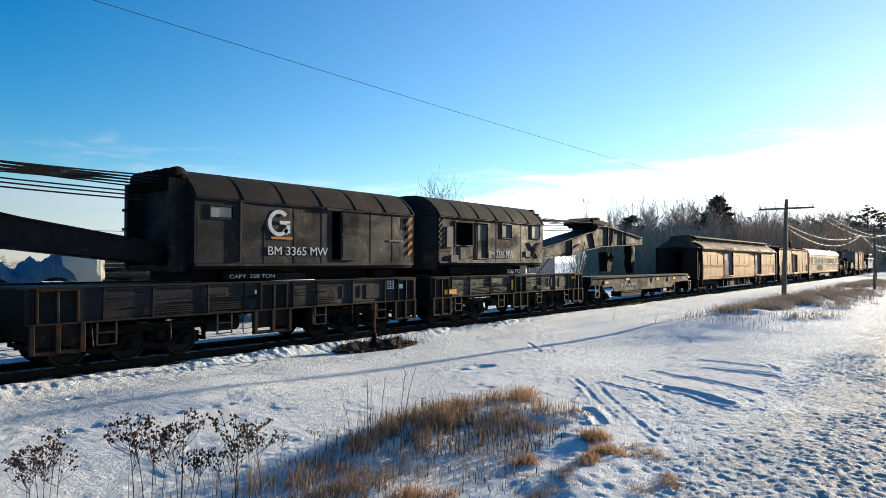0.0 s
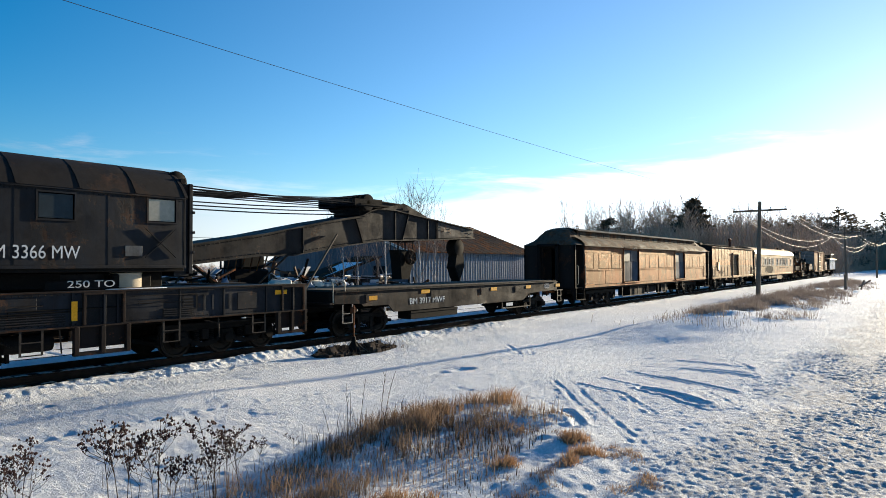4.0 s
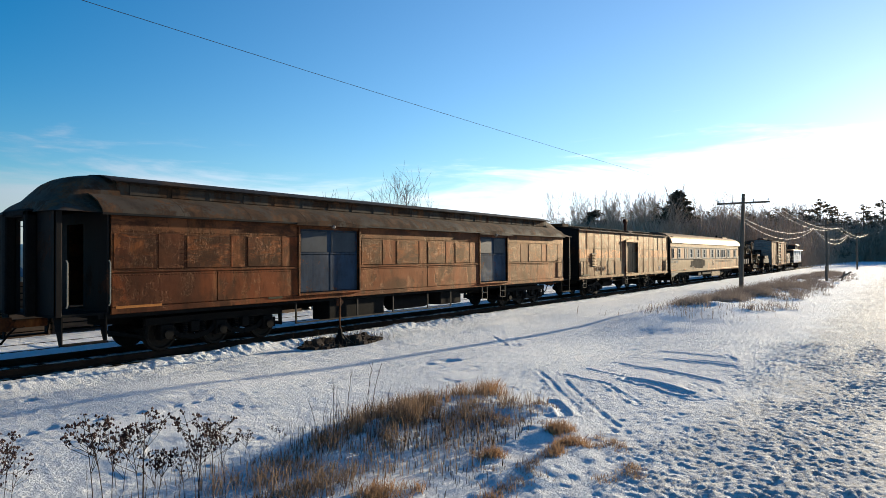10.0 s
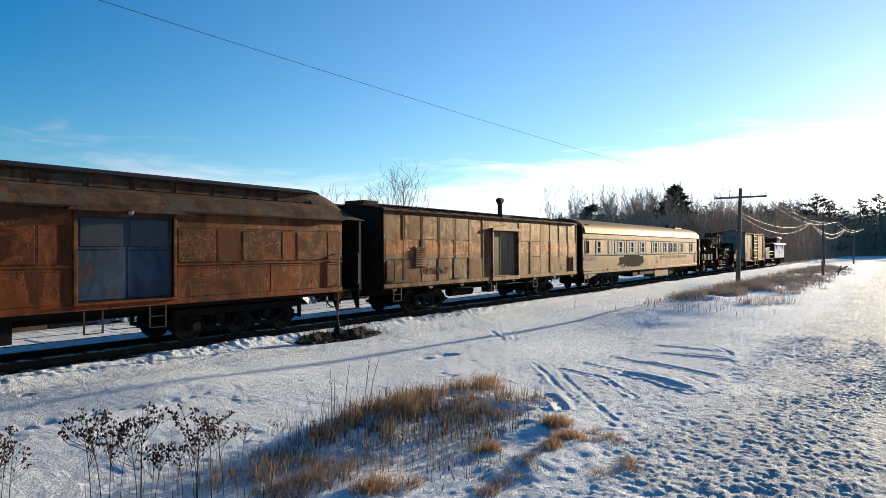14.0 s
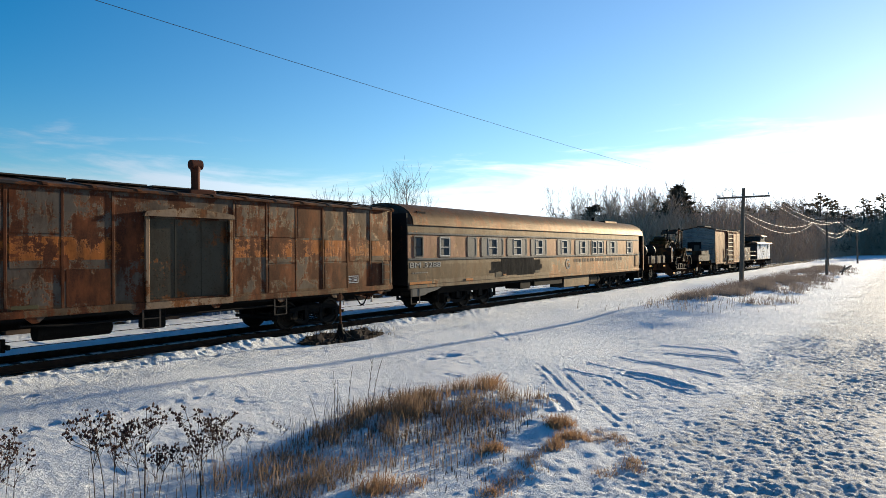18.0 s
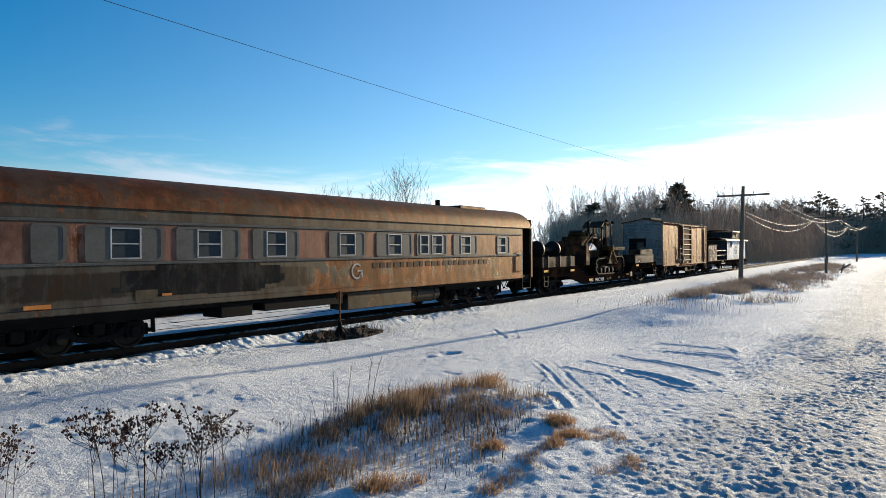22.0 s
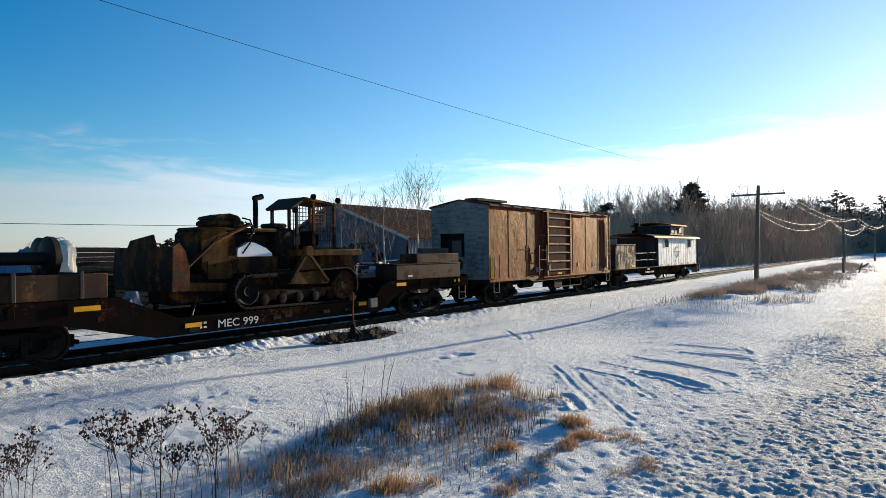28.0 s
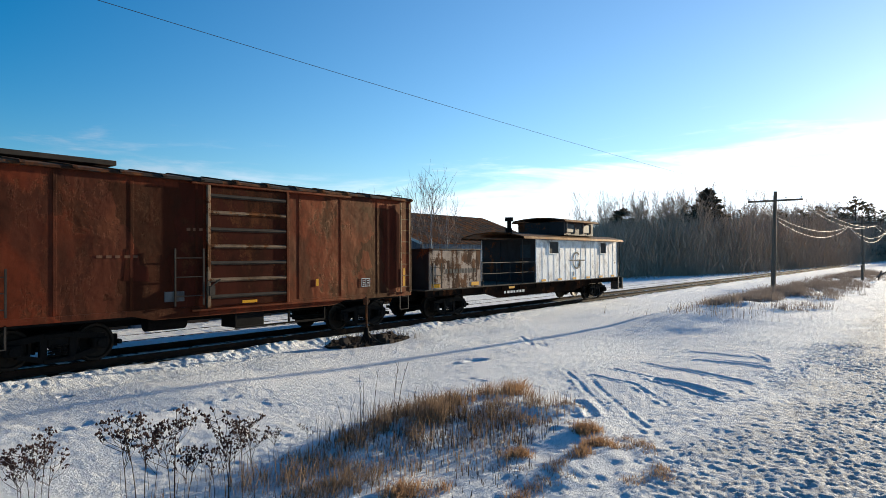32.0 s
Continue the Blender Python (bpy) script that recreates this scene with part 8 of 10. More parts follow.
def caboose():
    c = car("caboose", "white sheet-sided transfer caboose with brown roof and open porch", "caboose", 150.0)
    L = 17.4
    sill = [(0.1, 0.85), (3.6, 0.85), (4.8, 0.58), (11.6, 0.58), (13.4, 0.85), (L, 0.85), (L, 1.06), (0.1, 1.06)]
    for s in (-1, 1): part("side_sill", Mesh().prism(sill, "y", s * 1.48 - 0.03, s * 1.48 + 0.03), MAT["dep_side"], c, "brown fishbelly side sill")
    for i in range(12): part("stake_pocket", Mesh().box(0.8 + i * 1.4, 0.92 + i * 1.4, -1.56, -1.51, 0.88, 1.04, 0.008), MAT["dep_side"], c)
    for i in range(36): part("plank", Mesh().box(0.1 + i * 0.48, 0.57 + i * 0.48, -1.50, 1.50, 1.062, 1.10, 0.006), MAT["deck"], c)
    part("centre_sill", Mesh().box(0.1, L - 0.1, -0.35, 0.35, 0.66, 1.05), MAT["under"], c)
    # open-topped steel box at the leading end
    b = Mesh().box(0.4, 3.6, -1.46, -1.41, 1.10, 2.53, 0.01).box(0.4, 3.6, 1.41, 1.46, 1.10, 2.53, 0.01).box(3.55, 3.6, -1.41, 1.41, 1.10, 2.53)
    bx = part("ballast_box", b, MAT["cab_box"], c, "rust-streaked pale steel box")
    part("box_end", Mesh().box(0.4, 0.46, -1.41, 1.41, 1.10, 2.53), MAT["cab_end"], bx, "black box end")
    part("rim", Mesh().box(0.36, 3.64, -1.49, -1.39, 2.53, 2.58, 0.01).box(0.36, 3.64, 1.39, 1.49, 2.53, 2.58, 0.01).box(0.36, 0.46, -1.39, 1.39, 2.53, 2.58, 0.01), MAT["cab_end"], bx)
    part("lid", Mesh().box(0.46, 3.55, -1.39, 1.39, 2.50, 2.53), MAT["cab_end"], bx)
    ladder(c, 0.55, 1.05, -1.50, 1.15, 2.05, 3)
    marks(c, 1.35, 3.35, 1.66, 1.83, -1.464, 10, "worn_black", "worn dark company lettering shown as bars", 3)
    for x0 in (0.5, 2.95): plate(c, x0, x0 + 0.5, 1.16, 1.30, -1.468, "yellow", "marker", "yellow reflective marker", 0.006)
    plate(c, 5.6, 6.05, 0.93, 1.02, -1.515, "yellow", "marker", "yellow reflective marker", 0.006)
    marks(c, 5.2, 6.9, 0.74, 0.84, -1.515, 7, "white", "small worn stencil")
    # cabin
    x0, x1, z0, z1 = 7.95, 17.0, 1.10, 3.04
    wins = [(9.15, 10.05, 2.40, 2.95), (14.75, 15.45, 2.40, 2.95)]
    s = part("side", wall_with_openings(Mesh(), x0, x1, z0, z1, -1.48, -1.44, wins), MAT["cab_white"], c, "white corrugated sheet side")
    part("far_side", Mesh().box(x0, x1, 1.44, 1.48, z0, z1), MAT["cab_white"], c)
    for i in range(17):
        x = x0 + 0.02 + (x1 - x0 - 0.04) * i / 16
        if any(a - 0.03 < x < b_ + 0.03 for a, b_, *_ in wins):
            part("side_rib", Mesh().box(x - 0.025, x + 0.025, -1.488, -1.48, z0, 2.36, 0.003), MAT["cab_white"], s)
            continue
        part("side_rib", Mesh().box(x - 0.025, x + 0.025, -1.488, -1.48, z0, z1, 0.003), MAT["cab_white"], s)
    for a, b_, lo, hi in wins:
        part("window", Mesh().box(a, b_, -1.46, -1.45, lo, hi), MAT["dark_board"], s, "dark boarded window")
        m = Mesh()
        for z in (lo - 0.03, hi): m.box(a - 0.03, b_ + 0.03, -1.51, -1.45, z, z + 0.03)
        for x in (a - 0.03, b_): m.box(x, x + 0.03, -1.51, -1.45, lo, hi)
        part("window_frame", m, MAT["cab_white"], s)
    roundel(c, 11.95, 2.05, 0.42, -1.492, 0.07, "worn_black")
    part("emblem_bar", Mesh().box(11.2, 12.9, -1.494, -1.487, 2.03, 2.08).box(11.6, 11.68, -1.494, -1.487, 1.3, 1.5), MAT["worn_black"], c)
    for k in range(6):
        xk = 8.4 + k * 1.55
        plate(c, xk, xk + 0.4, 1.12, 1.22, -1.492, "yellow", "marker", "yellow reflective marker", 0.006)
    for x, way in ((x0, 1), (x1, -1)):
        hole = [(-0.42, 0.42, 1.14, 3.0)]
        e = part("end_wall", wall_with_openings(Mesh(), -1.46, 1.46, z0, z1 + 0.02, 0, 0.05, hole + [(-1.2, -0.65, 2.2, 2.8)]).mesh("end_wall"), MAT["cab_end"], c, "black end wall with doorway", (x + (0.05 if way > 0 else 0.0), 0, 0))
        e.rotation_euler = (0, 0, radians(90))
        part("end_door", Mesh().box(x + way * 0.02, x + way * 0.05, -0.42, 0.42, 1.12, 3.0), MAT["cab_end"], c, "black end door")
        part("end_window", Mesh().box(x + way * 0.02, x + way * 0.035, -1.2, -0.65, 2.2, 2.8), MAT["glass"], c)
    rp = [(-1.66, 3.02), (-1.62, 3.10), (-0.9, 3.26), (0, 3.32), (0.9, 3.26), (1.62, 3.10), (1.66, 3.02)]
    part("roof", Mesh().shell(rp, "x", 6.6, 17.4, -0.05), MAT["cab_roof"], c, "brown weathered roof with overhang")
    cu = part("cupola", Mesh().box(11.0, 14.3, -1.30, 1.30, 3.28, 3.95, 0.02), MAT["cab_end"], c, "black cupola with overhanging roof")
    part("cupola_roof", Mesh().shell([(-1.48, 3.92), (-1.42, 4.0), (-0.7, 4.10), (0, 4.13), (0.7, 4.10), (1.42, 4.0), (1.48, 3.92)], "x", 10.75, 14.55, -0.05), MAT["cab_roof"], cu)
    for a in (11.3, 13.1): part("cupola_window", Mesh().box(a, a + 0.85, -1.32, -1.30, 3.45, 3.84), MAT["glass"], cu)
    for a in (11.28, 12.15, 13.08, 13.95): part("cupola_trim", Mesh().box(a - 0.03, a + 0.03, -1.335, -1.30, 3.40, 3.90), MAT["cab_box"], cu)
    part("smoke_jack", Mesh().cyl((8.4, 0.2, 3.25), (8.4, 0.2, 4.0), 0.10, 12).cyl((8.4, 0.2, 3.92), (8.4, 0.2, 4.10), 0.20, 14), MAT["under"], c, "black stove pipe with cap")
    part("roof_box", Mesh().cyl((9.0, 0.6, 3.3), (9.0, 0.6, 3.62), 0.16, 12), MAT["under"], c)
    # porch railing and steps
    for y in (-1.42, 1.42):
        m = Mesh().tube([(3.75, y, 2.02), (7.9, y, 2.02)], 0.02, 6).tube([(3.75, y, 1.58), (7.9, y, 1.58)], 0.016, 6)
        for i in range(5): m.cyl((3.8 + i * 1.02, y, 1.10), (3.8 + i * 1.02, y, 2.02), 0.018, 6)
        part("railing", m, MAT["grab"], c, "thin pipe railing")
    for x in (6.75, 17.3): grab(c, [(x, -1.5, 1.1), (x, -1.5, 2.1), (x, -1.5, 3.05)], 0.02)
    part("end_rail", Mesh().tube([(17.35, -1.4, 1.1), (17.35, -1.4, 1.9), (17.35, 1.4, 1.9), (17.35, 1.4, 1.1)], 0.02, 6), MAT["grab"], c)
    part("steps", Mesh().box(17.0, 17.6, -1.55, -1.2, 0.42, 0.46).box(17.0, 17.6, -1.45, -1.1, 0.72, 0.76).box(16.98, 17.02, -1.55, -1.1, 0.4, 1.06).box(17.58, 17.62, -1.55, -1.1, 0.4, 1.06), MAT["steel"], c, "grey iron steps")
    truck(c, 2.1, 1.70)
    truck(c, L - 2.1, 1.70)
    coupler(c, 0.1, -1)
    coupler(c, L, 1)


MAT["worn_black"] = plain("worn_black_paint", (0.055, 0.05, 0.045), 0.7, vary=0.4, grain=12)
MAT["dark_board"] = plain("dark_board", (0.06, 0.055, 0.05), 0.8, vary=0.3)
MAT["cab_roof"] = painted("caboose_roof_paint", (0.09, 0.052, 0.034), 0.5, 0.75, 0.3, gloss=True)

crane_one()
crane_two()
flat_wagon(29.85, True)
flat_wagon(-11.2, False)
baggage_car()
boxcar_one()
passenger_car()
well_wagon()
well_wagon_load()
bulldozer()
boxcar_two()
caboose()


# ---- beside the line ----
def switch_stand():
    t = thing("switch_stand", "rusty iron switch stand with arrow target in a melted hollow", "switch stand", (13.7, 13.55, ground_z(13.7, 13.55)))
    part("timber", Mesh().box(-0.16, 0.16, -0.5, 2.2, -0.06, 0.12, 0.02), MAT["deck"], t, "dark headblock timber")
    part("timber", Mesh().box(0.42, 0.70, -0.5, 2.2, -0.06, 0.12, 0.02), MAT["deck"], t, "dark headblock timber")
    part("base", Mesh().lathe([(0.22, 0.12), (0.20, 0.18), (0.12, 0.34), (0.07, 0.46), (0.06, 0.60)], (0.0, 0, 0), 14, "z"), MAT["under"], t, "dark cast-iron stand")
    part("mast", Mesh().cyl((0, 0, 0.45), (0, 0, 1.52), 0.028, 8), MAT["rusty"], t)
    part("target", Mesh().prism([(-0.13, 1.28), (0.05, 1.28), (0.15, 1.38), (0.05, 1.48), (-0.13, 1.48)], "y", -0.012, 0.012), MAT["rusty"], t, "rusted arrow-shaped target")
    part("lever", Mesh().tube([(0, -0.1, 0.45), (0.06, -0.25, 0.30), (0.12, -0.45, 0.18)], 0.022, 6), MAT["grab"], t, "iron throw lever")
    part("rod", Mesh().bar((0.3, -0.2, 0.02), (0.3, 2.3, 0.0), 0.06, 0.04), MAT["rusty"], t)
    return t


switch_stand()


def blades(name, label, x, y, r, mat, hmin, hmax, width, lean):
    n = len(x)
    z = height(x, y) - 0.02
    h = hmin + (hmax - hmin) * r.rand(n) * (0.45 + 0.55 * vnoise(x * 1.7, y * 1.7, 77))
    a = r.rand(n) * 2 * np.pi
    ln = lean * h * (0.25 + 0.75 * r.rand(n))
    b = r.normal(0.4, 1.3, n)
    w = width * (0.6 + 0.8 * r.rand(n))
    px, py = np.cos(a) * w, np.sin(a) * w
    dx, dy = np.cos(b) * ln, np.sin(b) * ln
    co = np.stack([np.stack([x - px, y - py, z], 1), np.stack([x + px, y + py, z], 1),
                   np.stack([x + px * 0.7 + dx * 0.35, y + py * 0.7 + dy * 0.35, z + h * 0.6], 1), np.stack([x - px * 0.7 + dx * 0.35, y - py * 0.7 + dy * 0.35, z + h * 0.6], 1),
                   np.stack([x + dx, y + dy, z + h * 0.95], 1)], 1).reshape(-1, 3)
    i = np.arange(n) * 5
    me = bpy.data.meshes.new(name)
    me.from_pydata(co.tolist(), [], [(k, k + 1, k + 2, k + 3) for k in i.tolist()] + [(k + 3, k + 2, k + 4) for k in i.tolist()])
    me.materials.append(mat)
    return tagged(new(name, me), label, "dry grass", kind="stuff")


def straw(name, cols, through_=0.45):
    """Thin dry leaves: part of the light passes through them."""
    k = Nodes(name)
    isl = k.island()
    c = k.mix(k.range(isl, 0, 0.6), cols[0], cols[1])
    c = k.mix(k.range(isl, 0.6, 1.0), c, cols[2])
    k.done(c, 0.8, 0, 0.1)
    tr, mx, out = k.nt.nodes.new("ShaderNodeBsdfTranslucent"), k.nt.nodes.new("ShaderNodeMixShader"), k.nt.nodes["Material Output"]
    k.link(c, tr.inputs["Color"])
    mx.inputs[0].default_value = through_
    k.link(k.b.outputs[0], mx.inputs[1])
    k.link(tr.outputs[0], mx.inputs[2])
    k.link(mx.outputs[0], out.inputs["Surface"])
    return k.mat


STRAW = straw("dry_straw", ((0.25, 0.165, 0.105), (0.36, 0.25, 0.165), (0.12, 0.075, 0.05)), 0.42)
STRAW_RED = straw("russet_straw", ((0.27, 0.145, 0.075), (0.42, 0.27, 0.155), (0.13, 0.068, 0.038)), 0.42)
STALK = straw("dead_stalks", ((0.16, 0.108, 0.074), (0.25, 0.18, 0.125), (0.08, 0.055, 0.04)), 0.35)
DARKW = straw("blackened_weeds", ((0.05, 0.034, 0.024), (0.08, 0.055, 0.038), (0.028, 0.02, 0.016)), 0.1)
SCRUB = straw("grey_scrub", ((0.21, 0.165, 0.135), (0.32, 0.26, 0.215), (0.11, 0.085, 0.07)), 0.3)


def tufts(name, label, cx, cy, rx, ry, n, per, seed, mat, hmin, hmax, width=0.0035, lean=0.75, tight=0.10):
    """Ragged tufts: blades that fan from many small crowns, with snow between them."""
    r = np.random.RandomState(seed)
    rad, ang = np.sqrt(r.rand(n)), r.rand(n) * 2 * np.pi
    rad = rad * (0.7 + 0.6 * vnoise(np.cos(ang) * 2 + seed, np.sin(ang) * 2, seed))
    tx, ty = cx + rx * rad * np.cos(ang), cy + ry * rad * np.sin(ang)
    keep = vnoise(tx * 2.6, ty * 3.2, 140) + 0.35 * (vnoise(tx * 7, ty * 8, 141) - 0.5) > 0.43
    tx, ty = tx[keep], ty[keep]
    k = np.repeat(np.arange(len(tx)), (per * (0.3 + 1.4 * r.rand(len(tx)))).astype(int) + 1)
    x, y = tx[k] + r.normal(0, tight, len(k)), ty[k] + r.normal(0, tight, len(k))
    return blades(name, label, x, y, r, mat, hmin, hmax, width, lean)


G = "ragged straw-coloured dead grass standing in the snow"
S = "thin dark dead stalks standing in shaded snow"
for i, (cx, cy, rx, ry, n, per, m, lo, hi) in enumerate((
        # the matted ridge
        (7.1, 6.25, 0.85, 0.55, 150, 30, STRAW, 0.10, 0.50), (8.1, 6.35, 0.85, 0.5, 150, 30, STRAW, 0.10, 0.46), (8.9, 6.4, 0.8, 0.35, 100, 26, STRAW_RED, 0.08, 0.34), (10.1, 6.1, 0.5, 0.28, 90, 30, STRAW_RED, 0.10, 0.34),
        (6.2, 5.95, 0.75, 0.5, 110, 26, STALK, 0.08, 0.44), (7.6, 5.75, 1.1, 0.4, 120, 22, STALK, 0.06, 0.36), (8.7, 5.5, 0.9, 0.45, 90, 20, STALK, 0.06, 0.34), (9.5, 5.55, 0.6, 0.4, 60, 20, STALK, 0.05, 0.26),
        (5.4, 6.15, 0.7, 0.40, 80, 22, STALK, 0.06, 0.36), (5.1, 5.5, 0.7, 0.45, 60, 20, STALK, 0.06, 0.34), (4.4, 5.75, 0.55, 0.4, 80, 28, STRAW, 0.08, 0.40), (4.65, 5.1, 0.5, 0.3, 50, 26, STALK, 0.08, 0.34),
        (8.5, 4.9, 0.5, 0.25, 40, 20, STRAW_RED, 0.06, 0.26), (8.2, 5.15, 0.9, 0.3, 40, 18, STRAW, 0.06, 0.28),
        # low clumps by the road
        (8.42, 4.0, 0.24, 0.16, 46, 40, STRAW_RED, 0.05, 0.20), (7.9, 4.3, 0.22, 0.13, 34, 40, STRAW_RED, 0.05, 0.18), (8.15, 4.45, 0.4, 0.12, 30, 30, STALK, 0.04, 0.14), (7.0, 4.28, 0.17, 0.12, 26, 40, STRAW_RED, 0.05, 0.20),
        (7.8, 3.55, 0.30, 0.19, 56, 40, STRAW_RED, 0.05, 0.21), (7.3, 3.5, 0.28, 0.17, 56, 40, STRAW_RED, 0.05, 0.20), (8.1, 3.15, 0.40, 0.16, 40, 30, STRAW, 0.03, 0.14), (7.25, 2.68, 0.42, 0.2, 44, 30, STRAW, 0.03, 0.14),
        (6.6, 3.55, 0.45, 0.20, 50, 30, STALK, 0.04, 0.17), (5.85, 3.65, 0.5, 0.24, 70, 34, STRAW_RED, 0.05, 0.22), (5.4, 4.2, 0.24, 0.15, 36, 36, STRAW_RED, 0.06, 0.24), (5.02, 4.5, 0.26, 0.15, 40, 36, STRAW_RED, 0.06, 0.26),
        (6.2, 4.0, 0.4, 0.16, 30, 30, STALK, 0.04, 0.18), (8.5, 3.47, 0.25, 0.08, 16, 18, STRAW, 0.03, 0.10), (10.4, 4.3, 0.25, 0.05, 9, 14, STALK, 0.02, 0.06), (9.75, 4.95, 0.3, 0.2, 24, 18, STALK, 0.04, 0.16))):
    tufts("dry_grass", G, cx, cy, rx, ry, n, per * (0.40 if rx > 0.45 else 0.48), 100 + i, m, lo, hi * 0.92, 0.0036, 1.0, 0.065 if rx > 0.45 else 0.05)
for i, (cx, cy, rx, ry, n, lo, hi) in enumerate(((6.6, 4.9, 1.1, 0.75, 460, 0.06, 0.36), (7.8, 4.8, 0.9, 0.5, 330, 0.05, 0.30), (5.2, 5.5, 1.0, 0.8, 520, 0.06, 0.40), (6.1, 4.1, 0.7, 0.4, 90, 0.05, 0.22), (8.9, 5.2, 1.2, 0.55, 460, 0.06, 0.32), (7.4, 5.5, 1.3, 0.5, 380, 0.08, 0.4), (8.3, 6.2, 1.7, 0.5, 420, 0.1, 0.45), (6.9, 6.2, 1.6, 0.55, 300, 0.2, 0.66), (4.0, 6.3, 0.8, 0.5, 90, 0.1, 0.4))):
    r_ = np.random.RandomState(300 + i)
    q, a = np.sqrt(r_.rand(n)), r_.rand(n) * 6.283
    blades("dead_stalks", S, cx + rx * q * np.cos(a), cy + ry * q * np.sin(a), r_, (STALK, DARKW)[i % 2], lo, hi, 0.0045, 0.28)
r_ = np.random.RandomState(9)
# weeds on the bank round the telegraph pole, and behind the line
tx, ty = 30.6 + 62 * r_.rand(2500) ** 1.25, 7.0 + r_.normal(0, 1.2, 2500)
k_ = (vnoise(tx * 0.5, ty * 1.0, 21) > 0.46) & (ty > 3.8)
k_ = np.repeat(np.flatnonzero(k_), 20)
x, y = tx[k_] + r_.normal(0, 0.16, len(k_)), ty[k_] + r_.normal(0, 0.16, len(k_))
blades("bank_weeds", "grey-brown dead weeds on the snowy bank below the poles", x, y, r_, SCRUB, 0.10, 0.62, 0.007, 1.1)
x, y = 26.5 + 5 * r_.rand(300), 7.6 + r_.normal(0, 1.2, 300)
blades("bank_weeds", "thin dead weeds at the foot of the bank", x, y, r_, SCRUB, 0.15, 0.65, 0.008, 0.45)
x, y = 12.6 + 2.9 * r_.rand(420), 13.65 + r_.normal(0, 0.32, 420)
blades("trackside_litter", "dead brown weeds and debris round the switch stand", x, y, r_, DARKW, 0.05, 0.60, 0.008, 0.9)


def hollow():
    """Dark melted soil round the switch stand, of clods."""
    r, m = random.Random(3), Mesh()
    for i in range(620):
        a, q = r.uniform(0, 6.28), math.sqrt(r.random())
        x_, y_ = 13.95 + 1.55 * q * math.cos(a), 13.72 + 0.62 * q * math.sin(a)
        s = r.uniform(0.05, 0.24) * (1.25 - 0.6 * q)
        z_ = ground_z(x_, y_)
        m.add([(x_ + s * r.uniform(0.7, 1.2) * c, y_ + s * r.uniform(0.7, 1.2) * d, z_ - 0.02 + (0.0 if e else s * 0.55)) for c, d, e in ((-1, -1, 1), (1, -1, 1), (1, 1, 1), (-1, 1, 1), (-0.4, -0.4, 0), (0.5, -0.3, 0), (0.3, 0.5, 0), (-0.5, 0.4, 0))],
              [(0, 1, 5, 4), (1, 2, 6, 5), (2, 3, 7, 6), (3, 0, 4, 7), (4, 5, 6, 7)])
    solid("soil_clods", m, plain("wet_soil", (0.030, 0.020, 0.014), 0.9, vary=0.5), "dark thawed soil and cinders round the switch stand", "soil", kind="stuff", smooth=0)


hollow()


def rock_heap(x, y, n, seed):
    """Broken stones and roots heaped at the edge of the hollow."""
    r = random.Random(seed)
    h = thing("rock_heap", "heap of brown broken stones and roots by the switch", "rocks", (x, y, ground_z(x, y)), "debris at the switch")
    for _ in range(n):
        q, a = math.sqrt(r.random()) * 0.34, r.uniform(0, 6.28)
        e, o = r.uniform(0.05, 0.12), Vector((q * math.cos(a), q * math.sin(a) * 0.7, 0.04 + (0.34 - q) * r.uniform(0.1, 0.9)))
        pts = [o + Vector((c * r.uniform(0.7, 1.2), d * r.uniform(0.7, 1.2), f * r.uniform(0.6, 1.1))) * e for c, d, f in ((-1, -1, -0.6), (1, -1, -0.6), (1, 1, -0.6), (-1, 1, -0.6), (-0.6, -0.7, 0.6), (0.7, -0.6, 0.7), (0.6, 0.6, 0.6), (-0.7, 0.6, 0.8))]
        part("stone", Mesh().add(pts, [(3, 2, 1, 0), (4, 5, 6, 7), (0, 1, 5, 4), (1, 2, 6, 5), (2, 3, 7, 6), (3, 0, 4, 7)]), STONE, h, smooth=0)


STONE = plain("brown_stone", (0.060, 0.042, 0.032), 0.9, vary=0.4, grain=20)
for x, y, n, q in ((12.75, 13.45, 14, 1), (13.15, 13.35, 12, 2), (14.75, 13.45, 16, 3), (15.0, 14.0, 12, 4), (14.2, 13.25, 8, 5)): rock_heap(x, y, n, q)


